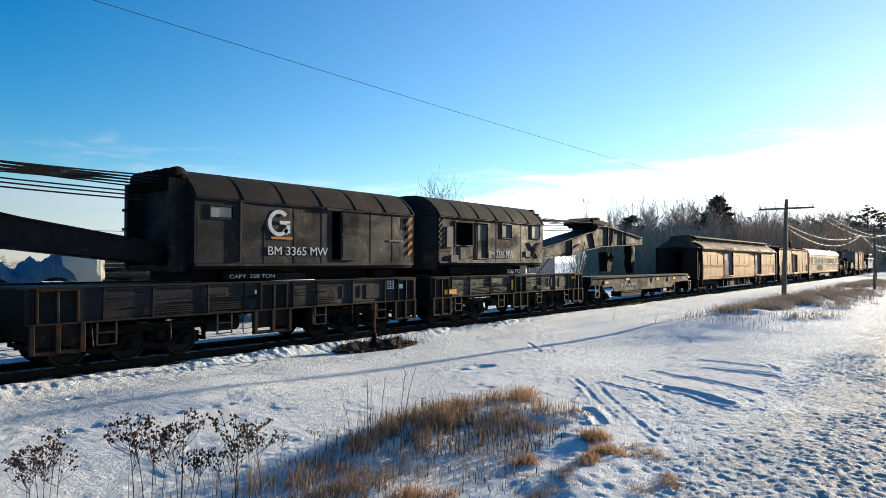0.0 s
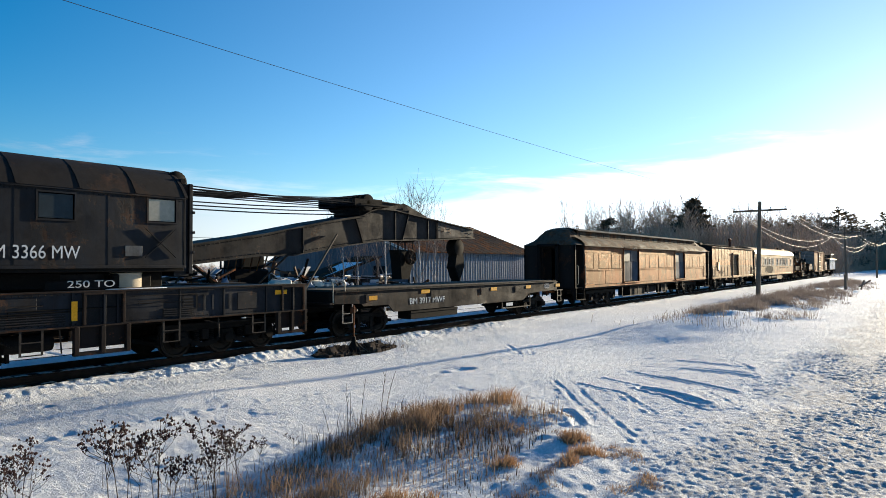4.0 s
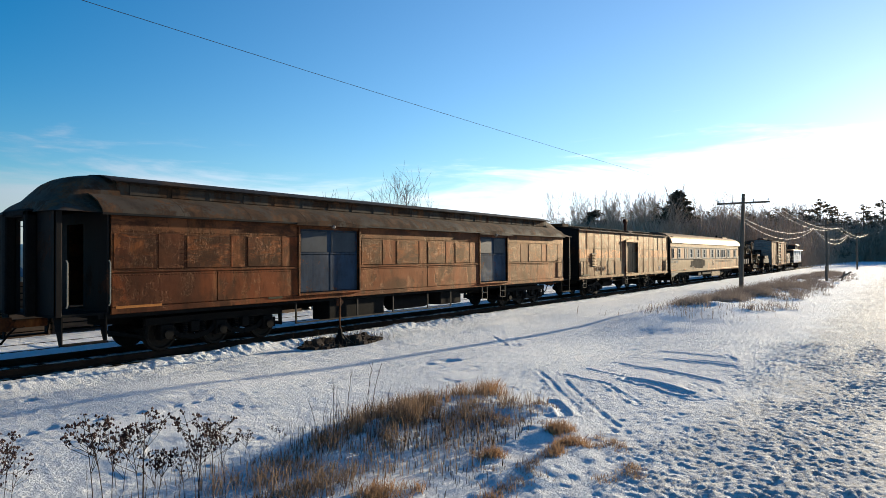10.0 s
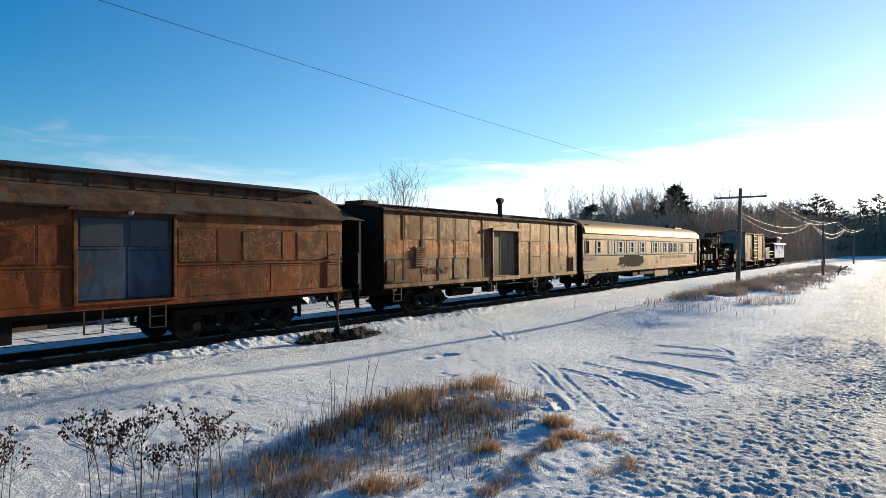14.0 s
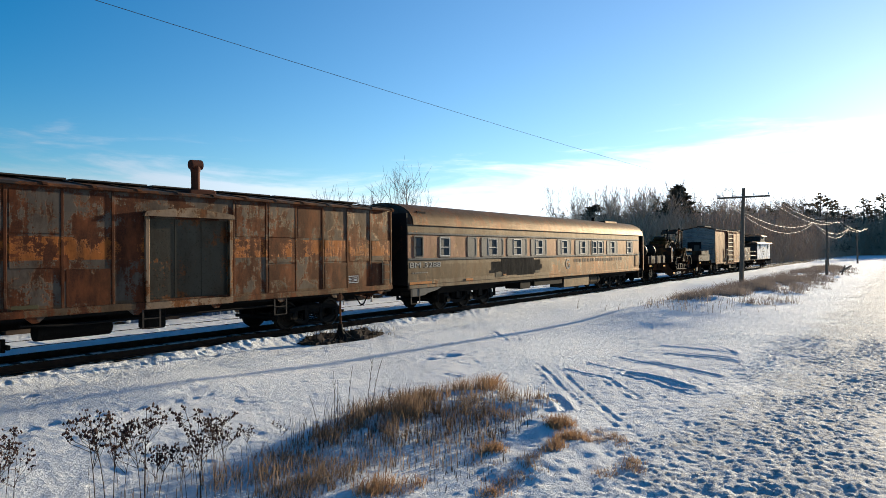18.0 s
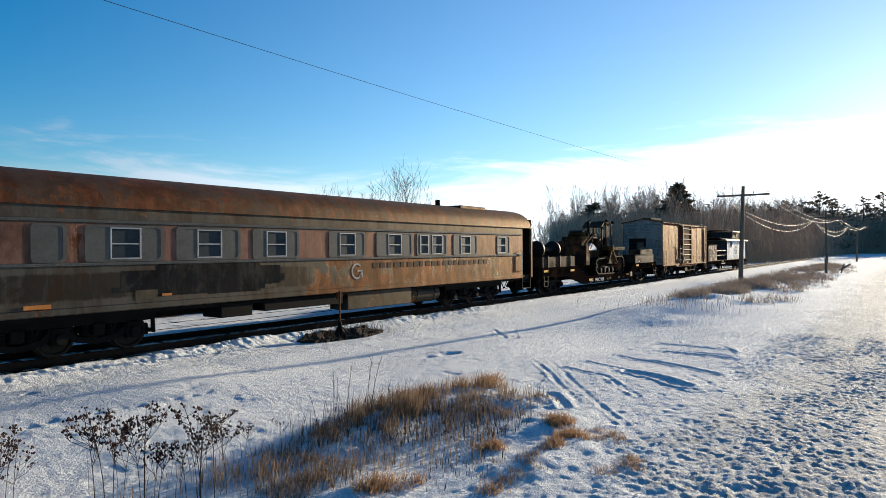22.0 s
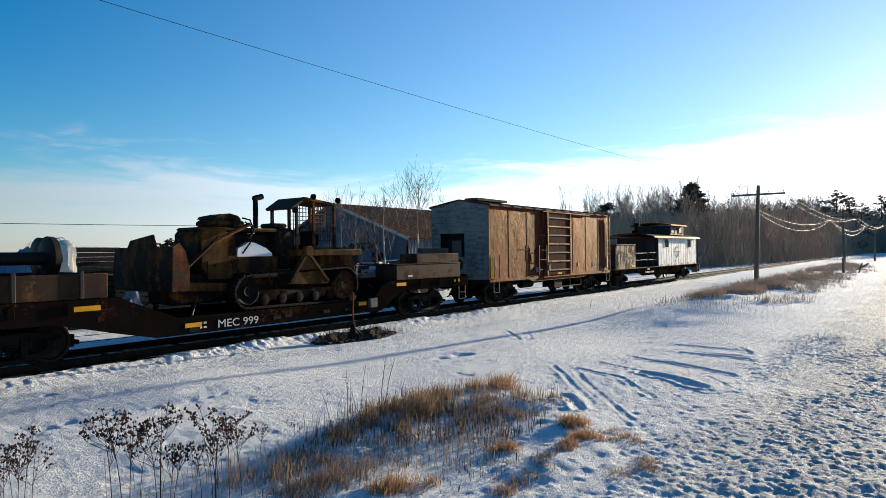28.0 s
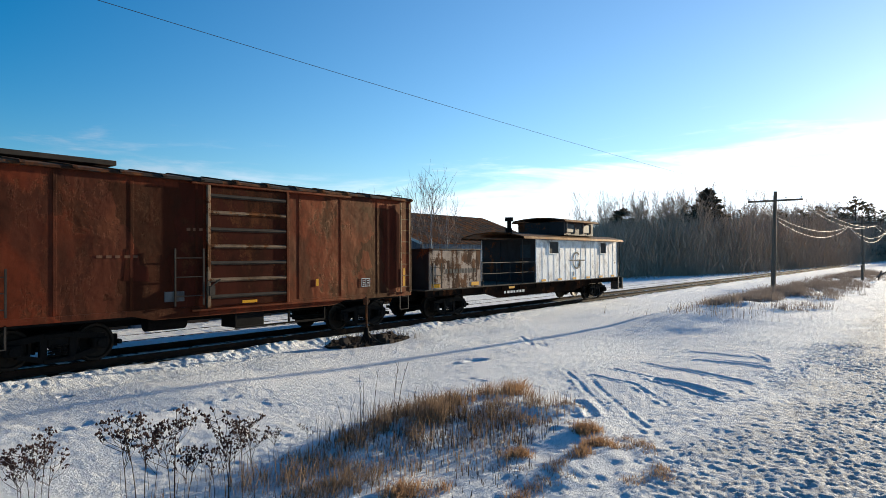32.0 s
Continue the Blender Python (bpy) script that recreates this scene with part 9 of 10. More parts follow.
def weed_meshes(seed, tops=True):
    """A dead flower stalk: stem with side twigs that fork near the top, and clusters of dark seed heads."""
    r = random.Random(seed)
    stem, heads = Mesh(), Mesh()
    h = r.uniform(0.82, 1.02)
    bend = Vector((r.uniform(-0.16, 0.16), r.uniform(-0.14, 0.14), 0))
    pt = lambda u: Vector((0, 0, h * u)) + bend * u * u
    stem.tube([pt(i / 6) for i in range(7)], 0.0048, 4, 0.0026)

    def head(p, s, n):
        for _ in range(n):
            q = p + Vector((r.gauss(0, 1), r.gauss(0, 1), r.gauss(0, 0.5))) * s
            e = r.uniform(0.009, 0.017)
            vs = [q + Vector(v) * e for v in ((1, 0, -0.3), (-0.5, 0.87, -0.3), (-0.5, -0.87, -0.3), (0, 0, 1.3), (0, 0, -0.9))]
            heads.add(vs, [(0, 1, 3), (1, 2, 3), (2, 0, 3), (1, 0, 4), (2, 1, 4), (0, 2, 4)])
    if not tops:
        for i in range(r.randint(4, 8)):
            p, a = pt(r.uniform(0.45, 0.98)), r.uniform(0, 6.28)
            stem.tube([p, p + Vector((math.cos(a) * 0.4, math.sin(a) * 0.4, 1)) * r.uniform(0.03, 0.10)], 0.003, 3, 0.002, False)
        return stem.mesh("stem", 0), None
    head(pt(1), 0.020, 4)
    for i in range(r.randint(8, 12)):
        u = r.uniform(0.45, 0.93)
        a = r.uniform(0, 6.28)
        p = pt(u)
        out = Vector((math.cos(a), math.sin(a), 0)) * r.uniform(0.08, 0.27)
        tip = p + out + Vector((0, 0, h * (1.0 - u) * r.uniform(0.45, 0.95)))
        stem.tube([p, p.lerp(tip, 0.5) + out * 0.22, tip], 0.0035, 3, 0.002, False)
        head(tip, 0.015, r.randint(2, 4))
        for _ in range(3):
            q = p.lerp(tip, r.uniform(0.5, 0.8)) + out * 0.2
            e = q + Vector((r.uniform(-1, 1), r.uniform(-1, 1), r.uniform(0.3, 1.0))) * 0.055
            stem.tube([q, e], 0.0025, 3, 0.0015, False)
            head(e, 0.012, r.randint(1, 3))
    return stem.mesh("stem", 0), heads.mesh("flower_head", 0)


STEM_M, HEAD_M = plain("dead_stem", (0.050, 0.030, 0.022), 0.8, vary=0.3), plain("seed_head_brown", (0.030, 0.012, 0.012), 0.85, vary=0.35)
rw = random.Random(5)
spots = [(3.1 + 0.072 * i + rw.uniform(-0.12, 0.12), 6.35 - 0.055 * i + rw.uniform(-0.16, 0.16), rw.uniform(0.72, 1.08), True) for i in range(14)]
spots += [(2.72 + rw.uniform(-0.3, 0.15), 7.0 + rw.uniform(-0.2, 0.2), rw.uniform(0.7, 0.95), True) for i in range(6)]
spots += [(4.7, 6.6, 0.62, True), (4.95, 6.5, 0.5, True), (5.5, 6.5, 0.42, True)]
spots += [(x, y, k, False) for x, y, k in ((6.3, 6.35, 0.95), (6.5, 6.3, 0.9), (6.85, 6.25, 1.05), (7.0, 6.3, 1.0), (6.1, 6.1, 0.8), (5.6, 5.9, 0.7), (5.35, 5.6, 0.6), (4.8, 5.4, 0.55), (7.9, 5.3, 0.42), (8.3, 5.1, 0.4), (8.45, 5.2, 0.45), (7.2, 5.2, 0.45), (6.4, 4.8, 0.5), (6.8, 4.4, 0.4), (5.9, 5.1, 0.55), (3.6, 6.9, 0.6), (3.3, 6.9, 0.5), (4.2, 5.6, 0.55), (3.9, 5.9, 0.8), (3.5, 6.2, 0.75))]
for i, (x, y, k, full) in enumerate(spots):
    st, hd = weed_meshes(50 + i, full)
    w = thing("dead_weed", "dry brown flower stalk with dark seed heads" if full else "bare dead weed stalk standing in snow", "weed", (x, y, ground_z(x, y) - 0.02), "dead weeds by the road")
    w.scale = (k, k, k)
    part("stem", st, STEM_M, w)
    if full: tagged(part("flower_head", hd, HEAD_M, w), "clusters of dark brown seed heads", kind="stuff")

# ---- poles and wires ----
POLE = plain("weathered_pole", (0.16, 0.125, 0.095), 0.85, vary=0.35, scale=1.5, grain=20, stretch=(6, 6, 0.6))


def telegraph_pole(x, y, h, lean, arm=True, group="telegraph poles"):
    z = ground_z(x, y)
    t = thing("telegraph_pole", "weathered grey wooden telegraph pole with one long crossarm", "utility pole", (x, y, z), group)
    top = (lean[0], lean[1], h)
    part("pole", Mesh().tube([(0, 0, -0.4), (lean[0] * 0.5, lean[1] * 0.5, h * 0.5), top], 0.15, 12, 0.10), POLE, t)
    if arm:
        za = h - 0.58
        a = part("crossarm", Mesh().box(lean[0] * 0.9 - 0.19, lean[0] * 0.9 - 0.09, -1.55 + lean[1], 1.55 + lean[1], za - 0.06, za + 0.06, 0.012), POLE, t, "old wooden crossarm")
        for s in (-1, 1): part("brace", Mesh().bar((lean[0] * 0.85 - 0.14, s * 0.5 + lean[1], za - 0.04), (lean[0] * 0.8 - 0.12, lean[1] * 0.9, za - 0.55), 0.03, 0.008), MAT["grab"], t)
        for k in range(8):
            yy = -1.45 + 2.9 * k / 7 + lean[1]
            if k in (3, 4) or (x < 60 and k in (1, 6)): continue
            p = part("insulator_pin", Mesh().cyl((lean[0] * 0.9 - 0.14, yy, za + 0.06), (lean[0] * 0.9 - 0.14, yy, za + 0.13), 0.012, 6), MAT["grab"], a)
            part("insulator", Mesh().lathe([(0.02, 0.10), (0.045, 0.12), (0.035, 0.16), (0.04, 0.18), (0.02, 0.22)], (lean[0] * 0.9 - 0.14, yy, za), 10, "z"), MAT["insul"], p, "pale glass insulator")
    return t


MAT["insul"] = plain("glass_insulator", (0.42, 0.50, 0.50), 0.15, vary=0.15)
telegraph_pole(44.6, 8.5, 6.25, (0.05, -0.2))
telegraph_pole(89.0, 7.4, 6.3, (0.0, 0.1))
telegraph_pole(133.0, 6.6, 6.4, (0.0, 0.0))
telegraph_pole(-4.0, 8.9, 6.2, (0.0, 0.0), True)
WIRE = plain("line_wire", (0.50, 0.46, 0.40), 0.7, 0.0, vary=0.12, bump=0.1)
WIRE_D = plain("dark_cable", (0.05, 0.05, 0.055), 0.9, vary=0.2)


def wire(a, b, sag, r, mat, label, n=28):
    a, b = Vector(a), Vector(b)
    pts = [a.lerp(b, i / n) - Vector((0, 0, sag * 4 * (i / n) * (1 - i / n))) for i in range(n + 1)]
    solid("wire", Mesh().tube(pts, r, 5), mat, label, "wire")


zl = lambda x_: {44.6: 5.62, 89.0: 5.50, 133.0: 5.8, -4.0: 5.45}[x_]
for ya, sag, r in ((9.85, 1.15, 0.018), (9.75, 1.75, 0.018), (7.3, 0.9, 0.012), (6.95, 0.7, 0.012)):
    off = ya - 8.5
    wire((44.5, ya - 0.2, zl(44.6)), (88.9, 7.5 + off, zl(89.0)), sag, r * 0.95, WIRE, "slack sunlit telegraph wire between poles")
    wire((88.9, 7.5 + off, zl(89.0)), (132.9, 6.6 + off, zl(133.0)), sag, r * 1.3, WIRE, "slack sunlit telegraph wire between poles")
wire((44.5, 8.4, 5.9), (-4.0, 8.7, 5.75), 0.22, 0.0045, WIRE_D, "thin dark overhead wire")
# broken fence post beyond the bank
f = thing("fence_post", "leaning grey stub post with a fallen rail", "post", (66.4, 5.6, ground_z(66.4, 5.6)))
part("post", Mesh().tube([(0, 0, -0.2), (-0.05, 0.02, 1.35)], 0.13, 8, 0.10), POLE, f)
part("rail", Mesh().bar((1.5, -0.9, 0.25), (4.0, -1.6, 0.75), 0.12, 0.10), POLE, f)
part("strut", Mesh().bar((2.0, -1.0, 0.0), (2.6, -1.2, 0.8), 0.10, 0.10), POLE, f)

# ---- barn ----
# wall sheet darkened so that the gable's shade is in its colour
BLUE = plain("blue_grey_sheet", (0.098, 0.104, 0.118), 0.6, 0.0, vary=0.3, scale=0.5, grain=6, stretch=(1, 1, 0.15))
BROOF = painted("barn_roof_sheet", (0.040, 0.028, 0.024), 0.45, 0.85, 0.3, sheen=0.02)
PALE = plain("pale_fascia", (0.46, 0.46, 0.44), 0.7, vary=0.15)


def barn():
    x0, x1, yn, yr, yf, ze, zr = 32.0, 48.6, 26.7, 33.4, 41.0, 3.25, 5.72
    zf = 2.3
    b = thing("barn", "blue-grey corrugated metal barn with a low brown sheet roof", "barn", (0, 0, 0))
    gz = lambda y: ze + (zr - ze) * (y - yn) / (yr - yn) if y < yr else zr + (zf - zr) * (y - yr) / (yf - yr)
    n = 76
    g = part("gable_wall", Mesh().prism([(yn, -0.5), (28.65, -0.5), (28.65, 2.25), (29.85, 2.25), (29.85, -0.5), (yf, -0.5), (yf, zf), (yr, zr), (yn, ze)], "x", x0, x0 + 0.12), BLUE, b, "blue-grey corrugated gable wall")
    for i in range(n):
        y = yn + 0.1 + (yf - yn - 0.2) * i / n
        lo = 2.28 if 28.6 < y < 29.9 else -0.4
        part("corrugation", Mesh().box(x0 - 0.015, x0, y - 0.03, y + 0.03, lo, gz(y) - 0.03), BLUE, g)
    # the doorway's inner shade is a near-black panel
    part("door", Mesh().box(x0 + 0.08, x0 + 0.11, 28.65, 29.85, -0.4, 2.24), MAT["dark"], b, "near-black panel for the unlit open doorway")
    part("end_wall", Mesh().prism([(yn, -0.5), (yf, -0.5), (yf, zf), (yr, zr), (yn, ze)], "x", x1 - 0.12, x1), BLUE, b)
    s = part("side_wall", Mesh().box(x0, x1, yn, yn + 0.1, -0.5, ze - 0.02), LIT_BLUE, b, "blue side wall in a paler sunlit tone")
    for i in range(50):
        x = x0 + 0.15 + (x1 - x0 - 0.3) * i / 49
        part("corrugation", Mesh().box(x - 0.04, x + 0.04, yn - 0.03, yn, -0.4, ze - 0.05), LIT_BLUE, s)
    part("back_wall", Mesh().box(x0, x1, yf - 0.1, yf, -0.5, zf - 0.02), BLUE, b)
    for ya, za, yb, zb in ((yn - 0.35, ze - 0.13, yr, zr), (yf + 0.3, zf - 0.12, yr, zr)):
        for i in range(20):
            xa, xb = x0 - 0.3 + (x1 - x0 + 0.6) * i / 20, x0 - 0.3 + (x1 - x0 + 0.6) * (i + 1) / 20
            part("roof_sheet", Mesh().add([(xa, ya, za), (xb - 0.01, ya, za), (xb - 0.01, yb, zb), (xa, yb, zb), (xa, ya, za + 0.06), (xb - 0.01, ya, za + 0.06), (xb - 0.01, yb, zb + 0.06), (xa, yb, zb + 0.06)],
                 [(3, 2, 1, 0), (4, 5, 6, 7), (0, 1, 5, 4), (1, 2, 6, 5), (2, 3, 7, 6), (3, 0, 4, 7)]), BROOF, b)
            part("roof_rib", Mesh().bar((xa, ya, za + 0.064), (xa, yb, zb + 0.064), 0.03, 0.02), BROOF, b)
    part("fascia", Mesh().bar((x0 - 0.34, yn - 0.35, ze - 0.12), (x0 - 0.34, yr, zr + 0.01), 0.04, 0.16), PALE, b, "pale fascia board")
    part("fascia", Mesh().bar((x0 - 0.34, yf + 0.3, zf - 0.12), (x0 - 0.34, yr, zr + 0.01), 0.04, 0.16), BLUE, b)


# paler copy of the wall sheet, with the side wall's sunlight painted in
LIT_BLUE = plain("lit_blue_sheet", (0.16, 0.20, 0.25), 0.55, 0.1, vary=0.2, scale=0.6, grain=6)
barn()
sh = thing("collapsed_shed", "collapsed shed roof leaning beside the barn, dusted with snow", "shed", (0, 0, 0))
part("roof", Mesh().add([(21.5, 25.8, 0.9), (27.6, 25.0, 2.75), (28.2, 27.8, 2.75), (22.0, 28.6, 0.9), (21.5, 25.8, 1.0), (27.6, 25.0, 2.85), (28.2, 27.8, 2.85), (22.0, 28.6, 1.0)],
     [(3, 2, 1, 0), (4, 5, 6, 7), (0, 1, 5, 4), (1, 2, 6, 5), (2, 3, 7, 6), (3, 0, 4, 7)]), BROOF, sh, "snow-dusted sheet roof")
part("snow", Mesh().add([(21.8, 26.0, 1.03), (26.6, 25.35, 2.50), (27.0, 27.5, 2.50), (22.2, 28.2, 1.03), (22.3, 26.3, 1.09), (26.2, 25.7, 2.45), (26.6, 27.1, 2.45), (22.6, 27.9, 1.09)],
     [(4, 5, 6, 7), (0, 1, 5, 4), (1, 2, 6, 5), (2, 3, 7, 6), (3, 0, 4, 7)]), MAT["snow_patch"], sh)
part("back_wall", Mesh().box(23.0, 28.0, 28.3, 28.4, -0.3, 2.0), MAT["wood"], sh)
for x, y, h in ((27.4, 25.2, 2.7), (28.0, 27.6, 2.7), (24.5, 25.6, 1.7)): part("post", Mesh().box(x - 0.07, x + 0.07, y - 0.07, y + 0.07, -0.3, h), MAT["wood"], sh)

# ---- scrap yard between the line and the barn ----
TARP = plain("grey_blue_tarp", (0.17, 0.23, 0.30), 0.45, vary=0.3, scale=1.2, grain=9)
SACK = plain("white_bulk_bag", (0.70, 0.66, 0.56), 0.7, vary=0.15, scale=1.5, grain=40)
CRATE = plain("crate_wood", (0.13, 0.092, 0.064), 0.85, vary=0.35, scale=1.2, grain=14, stretch=(1, 5, 5), isl=0.5)


def bulk_bag(x, y, z, s, seed, mat, label="bulging white bulk bag on a pile of crates"):
    """A full woven bag: a slumped box with creases, puckered shoulders and loops."""
    r = random.Random(seed)
    n, m, vs = 28, 12, []
    for i in range(m + 1):
        u = i / m
        for j in range(n):
            a = 2 * math.pi * j / n
            q = (abs(math.cos(a)) ** 9 + abs(math.sin(a)) ** 9) ** (1 / 9)
            belly = 0.47 + 0.05 * math.sin(math.pi * u) - 0.10 * max(0.0, u - 0.92) / 0.08
            crease = 0.016 * math.sin(9 * a + 4 * u + seed) + 0.022 * math.sin(5 * a - 7 * u + 2 * seed) + r.uniform(-0.008, 0.008)
            vs.append(((belly + crease) / q * math.cos(a) + 0.05 * u * math.sin(seed), (belly + crease) / q * math.sin(a), u * 1.0 + 0.035 * math.sin(3 * a + seed) * u))
    me = Mesh().add(vs, [(i * n + j, i * n + (j + 1) % n, (i + 1) * n + (j + 1) % n, (i + 1) * n + j) for i in range(m) for j in range(n)] + [tuple(m * n + j for j in range(n)), tuple(range(n - 1, -1, -1))])
    b = thing("bulk_bag", label, "bulk bag", (x, y, z), "bulk bags in the scrap yard")
    b.scale = (s, s, s)
    b.rotation_euler = (r.uniform(-0.1, 0.1), r.uniform(-0.1, 0.1), r.uniform(0, 1.5))
    part("sack", me, mat, b, "", None, 50)
    for q in (-1, 1): part("loop", Mesh().tube([(q * 0.36, -0.3, 0.98), (q * 0.40, -0.2, 1.10), (q * 0.38, 0.2, 1.10), (q * 0.36, 0.3, 0.98)], 0.014, 5), mat, b)


def tarp_heap(x, y, z, lx, ly, lz, seed):
    """A tarpaulin thrown over scrap: folded, faceted cloth with peaks."""
    r = random.Random(seed)
    n = 21
    gx = [[(i / (n - 1) * 2 - 1, j / (n - 1) * 2 - 1) for i in range(n)] for j in range(n)]
    peaks = [(r.uniform(-0.5, 0.5), r.uniform(-0.5, 0.5), r.uniform(0.5, 1.0)) for _ in range(3)]
    vs = []
    for row in gx:
        for u, v in row:
            h = max(p[2] * max(0.0, 1 - 1.15 * math.hypot(u - p[0], v - p[1])) for p in peaks)
            rim = 1 - max(abs(u), abs(v)) ** 4
            fold = abs(math.sin(4.3 * u + 3.1 * v + seed)) * 0.10 + abs(math.sin(7.7 * v - 5.2 * u + 2 * seed)) * 0.07
            vs.append((u * lx / 2 + r.uniform(-0.03, 0.03), v * ly / 2 + r.uniform(-0.03, 0.03), (h * 0.72 + 0.18 * rim + (fold + r.uniform(-0.03, 0.03)) * rim) * lz))
    t = Mesh().add(vs, [(j * n + i, j * n + i + 1, (j + 1) * n + i + 1, (j + 1) * n + i) for j in range(n - 1) for i in range(n - 1)])
    t.add([(p[0] * 0.98, p[1] * 0.98, -0.02) for p in vs], [((j + 1) * n + i, (j + 1) * n + i + 1, j * n + i + 1, j * n + i) for j in range(n - 1) for i in range(n - 1)])
    return solid("tarpaulin", t, TARP, "crumpled blue-grey tarpaulin thrown over scrap", "tarpaulin", (x, y, z), "tarpaulins in the scrap yard", smooth=14)


def crate(x, y, z, lx, ly, lz, turn=0.0, label="open-slatted weathered wooden crate on the ground"):
    b = thing("crate", label, "crate", (x, y, z), "crates in the scrap yard")
    b.rotation_euler = (0, 0, turn)
    nb = max(3, int(lz / 0.2))
    for s in (-1, 1):
        for k in range(nb):
            z0 = lz * k / nb
            part("slat", Mesh().box(-lx / 2, lx / 2, s * ly / 2 - 0.02, s * ly / 2 + 0.02, z0 + 0.01, z0 + lz / nb - 0.03), CRATE, b)
            part("slat", Mesh().box(s * lx / 2 - 0.02, s * lx / 2 + 0.02, -ly / 2 + 0.02, ly / 2 - 0.02, z0 + 0.01, z0 + lz / nb - 0.03), CRATE, b)
    for sx in (-1, 1):
        for sy in (-1, 1): part("corner_post", Mesh().box(sx * (lx / 2 - 0.06) - 0.04, sx * (lx / 2 - 0.06) + 0.04, sy * (ly / 2 - 0.06) - 0.04, sy * (ly / 2 - 0.06) + 0.04, 0, lz), CRATE, b)
    part("filling", Mesh().box(-lx / 2 + 0.1, lx / 2 - 0.1, -ly / 2 + 0.1, ly / 2 - 0.1, 0.02, lz * 0.85), MAT["under"], b, "dark scrap filling")


def plank_pile(x, y, z, n, seed, lx=3.0, snow=True, label="heap of grey boards with snow on top"):
    r = random.Random(seed)
    p = thing("board_pile", label, "board pile", (x, y, z), "board piles in the scrap yard")
    lay = 0
    for i in range(n):
        lay = i // 4
        a = r.uniform(-0.7, 0.7)
        cx, cy, l = r.uniform(-0.4, 0.4), (i % 4 - 1.5) * 0.28 + r.uniform(-0.05, 0.05), lx * r.uniform(0.6, 1.0)
        d = Vector((math.cos(a), math.sin(a), r.uniform(-0.10, 0.12)))
        c0 = Vector((cx, cy, 0.06 + lay * 0.125))
        part("board", Mesh().bar(c0 - d * l / 2, c0 + d * l / 2, 0.22, 0.105), MAT["wood"], p)
        if snow and (i >= n - 5 or r.random() < 0.15): part("snow", Mesh().bar(c0 - d * l * 0.42 + Vector((0, 0, 0.077)), c0 + d * l * 0.38 + Vector((0, 0, 0.077)), 0.20, 0.05), MAT["snow_patch"], p, "snow lying on the board")


MAT["old_sleeper"] = plain("old_sleeper_wood", (0.035, 0.028, 0.024), 0.9, vary=0.4, scale=1.5, grain=14)


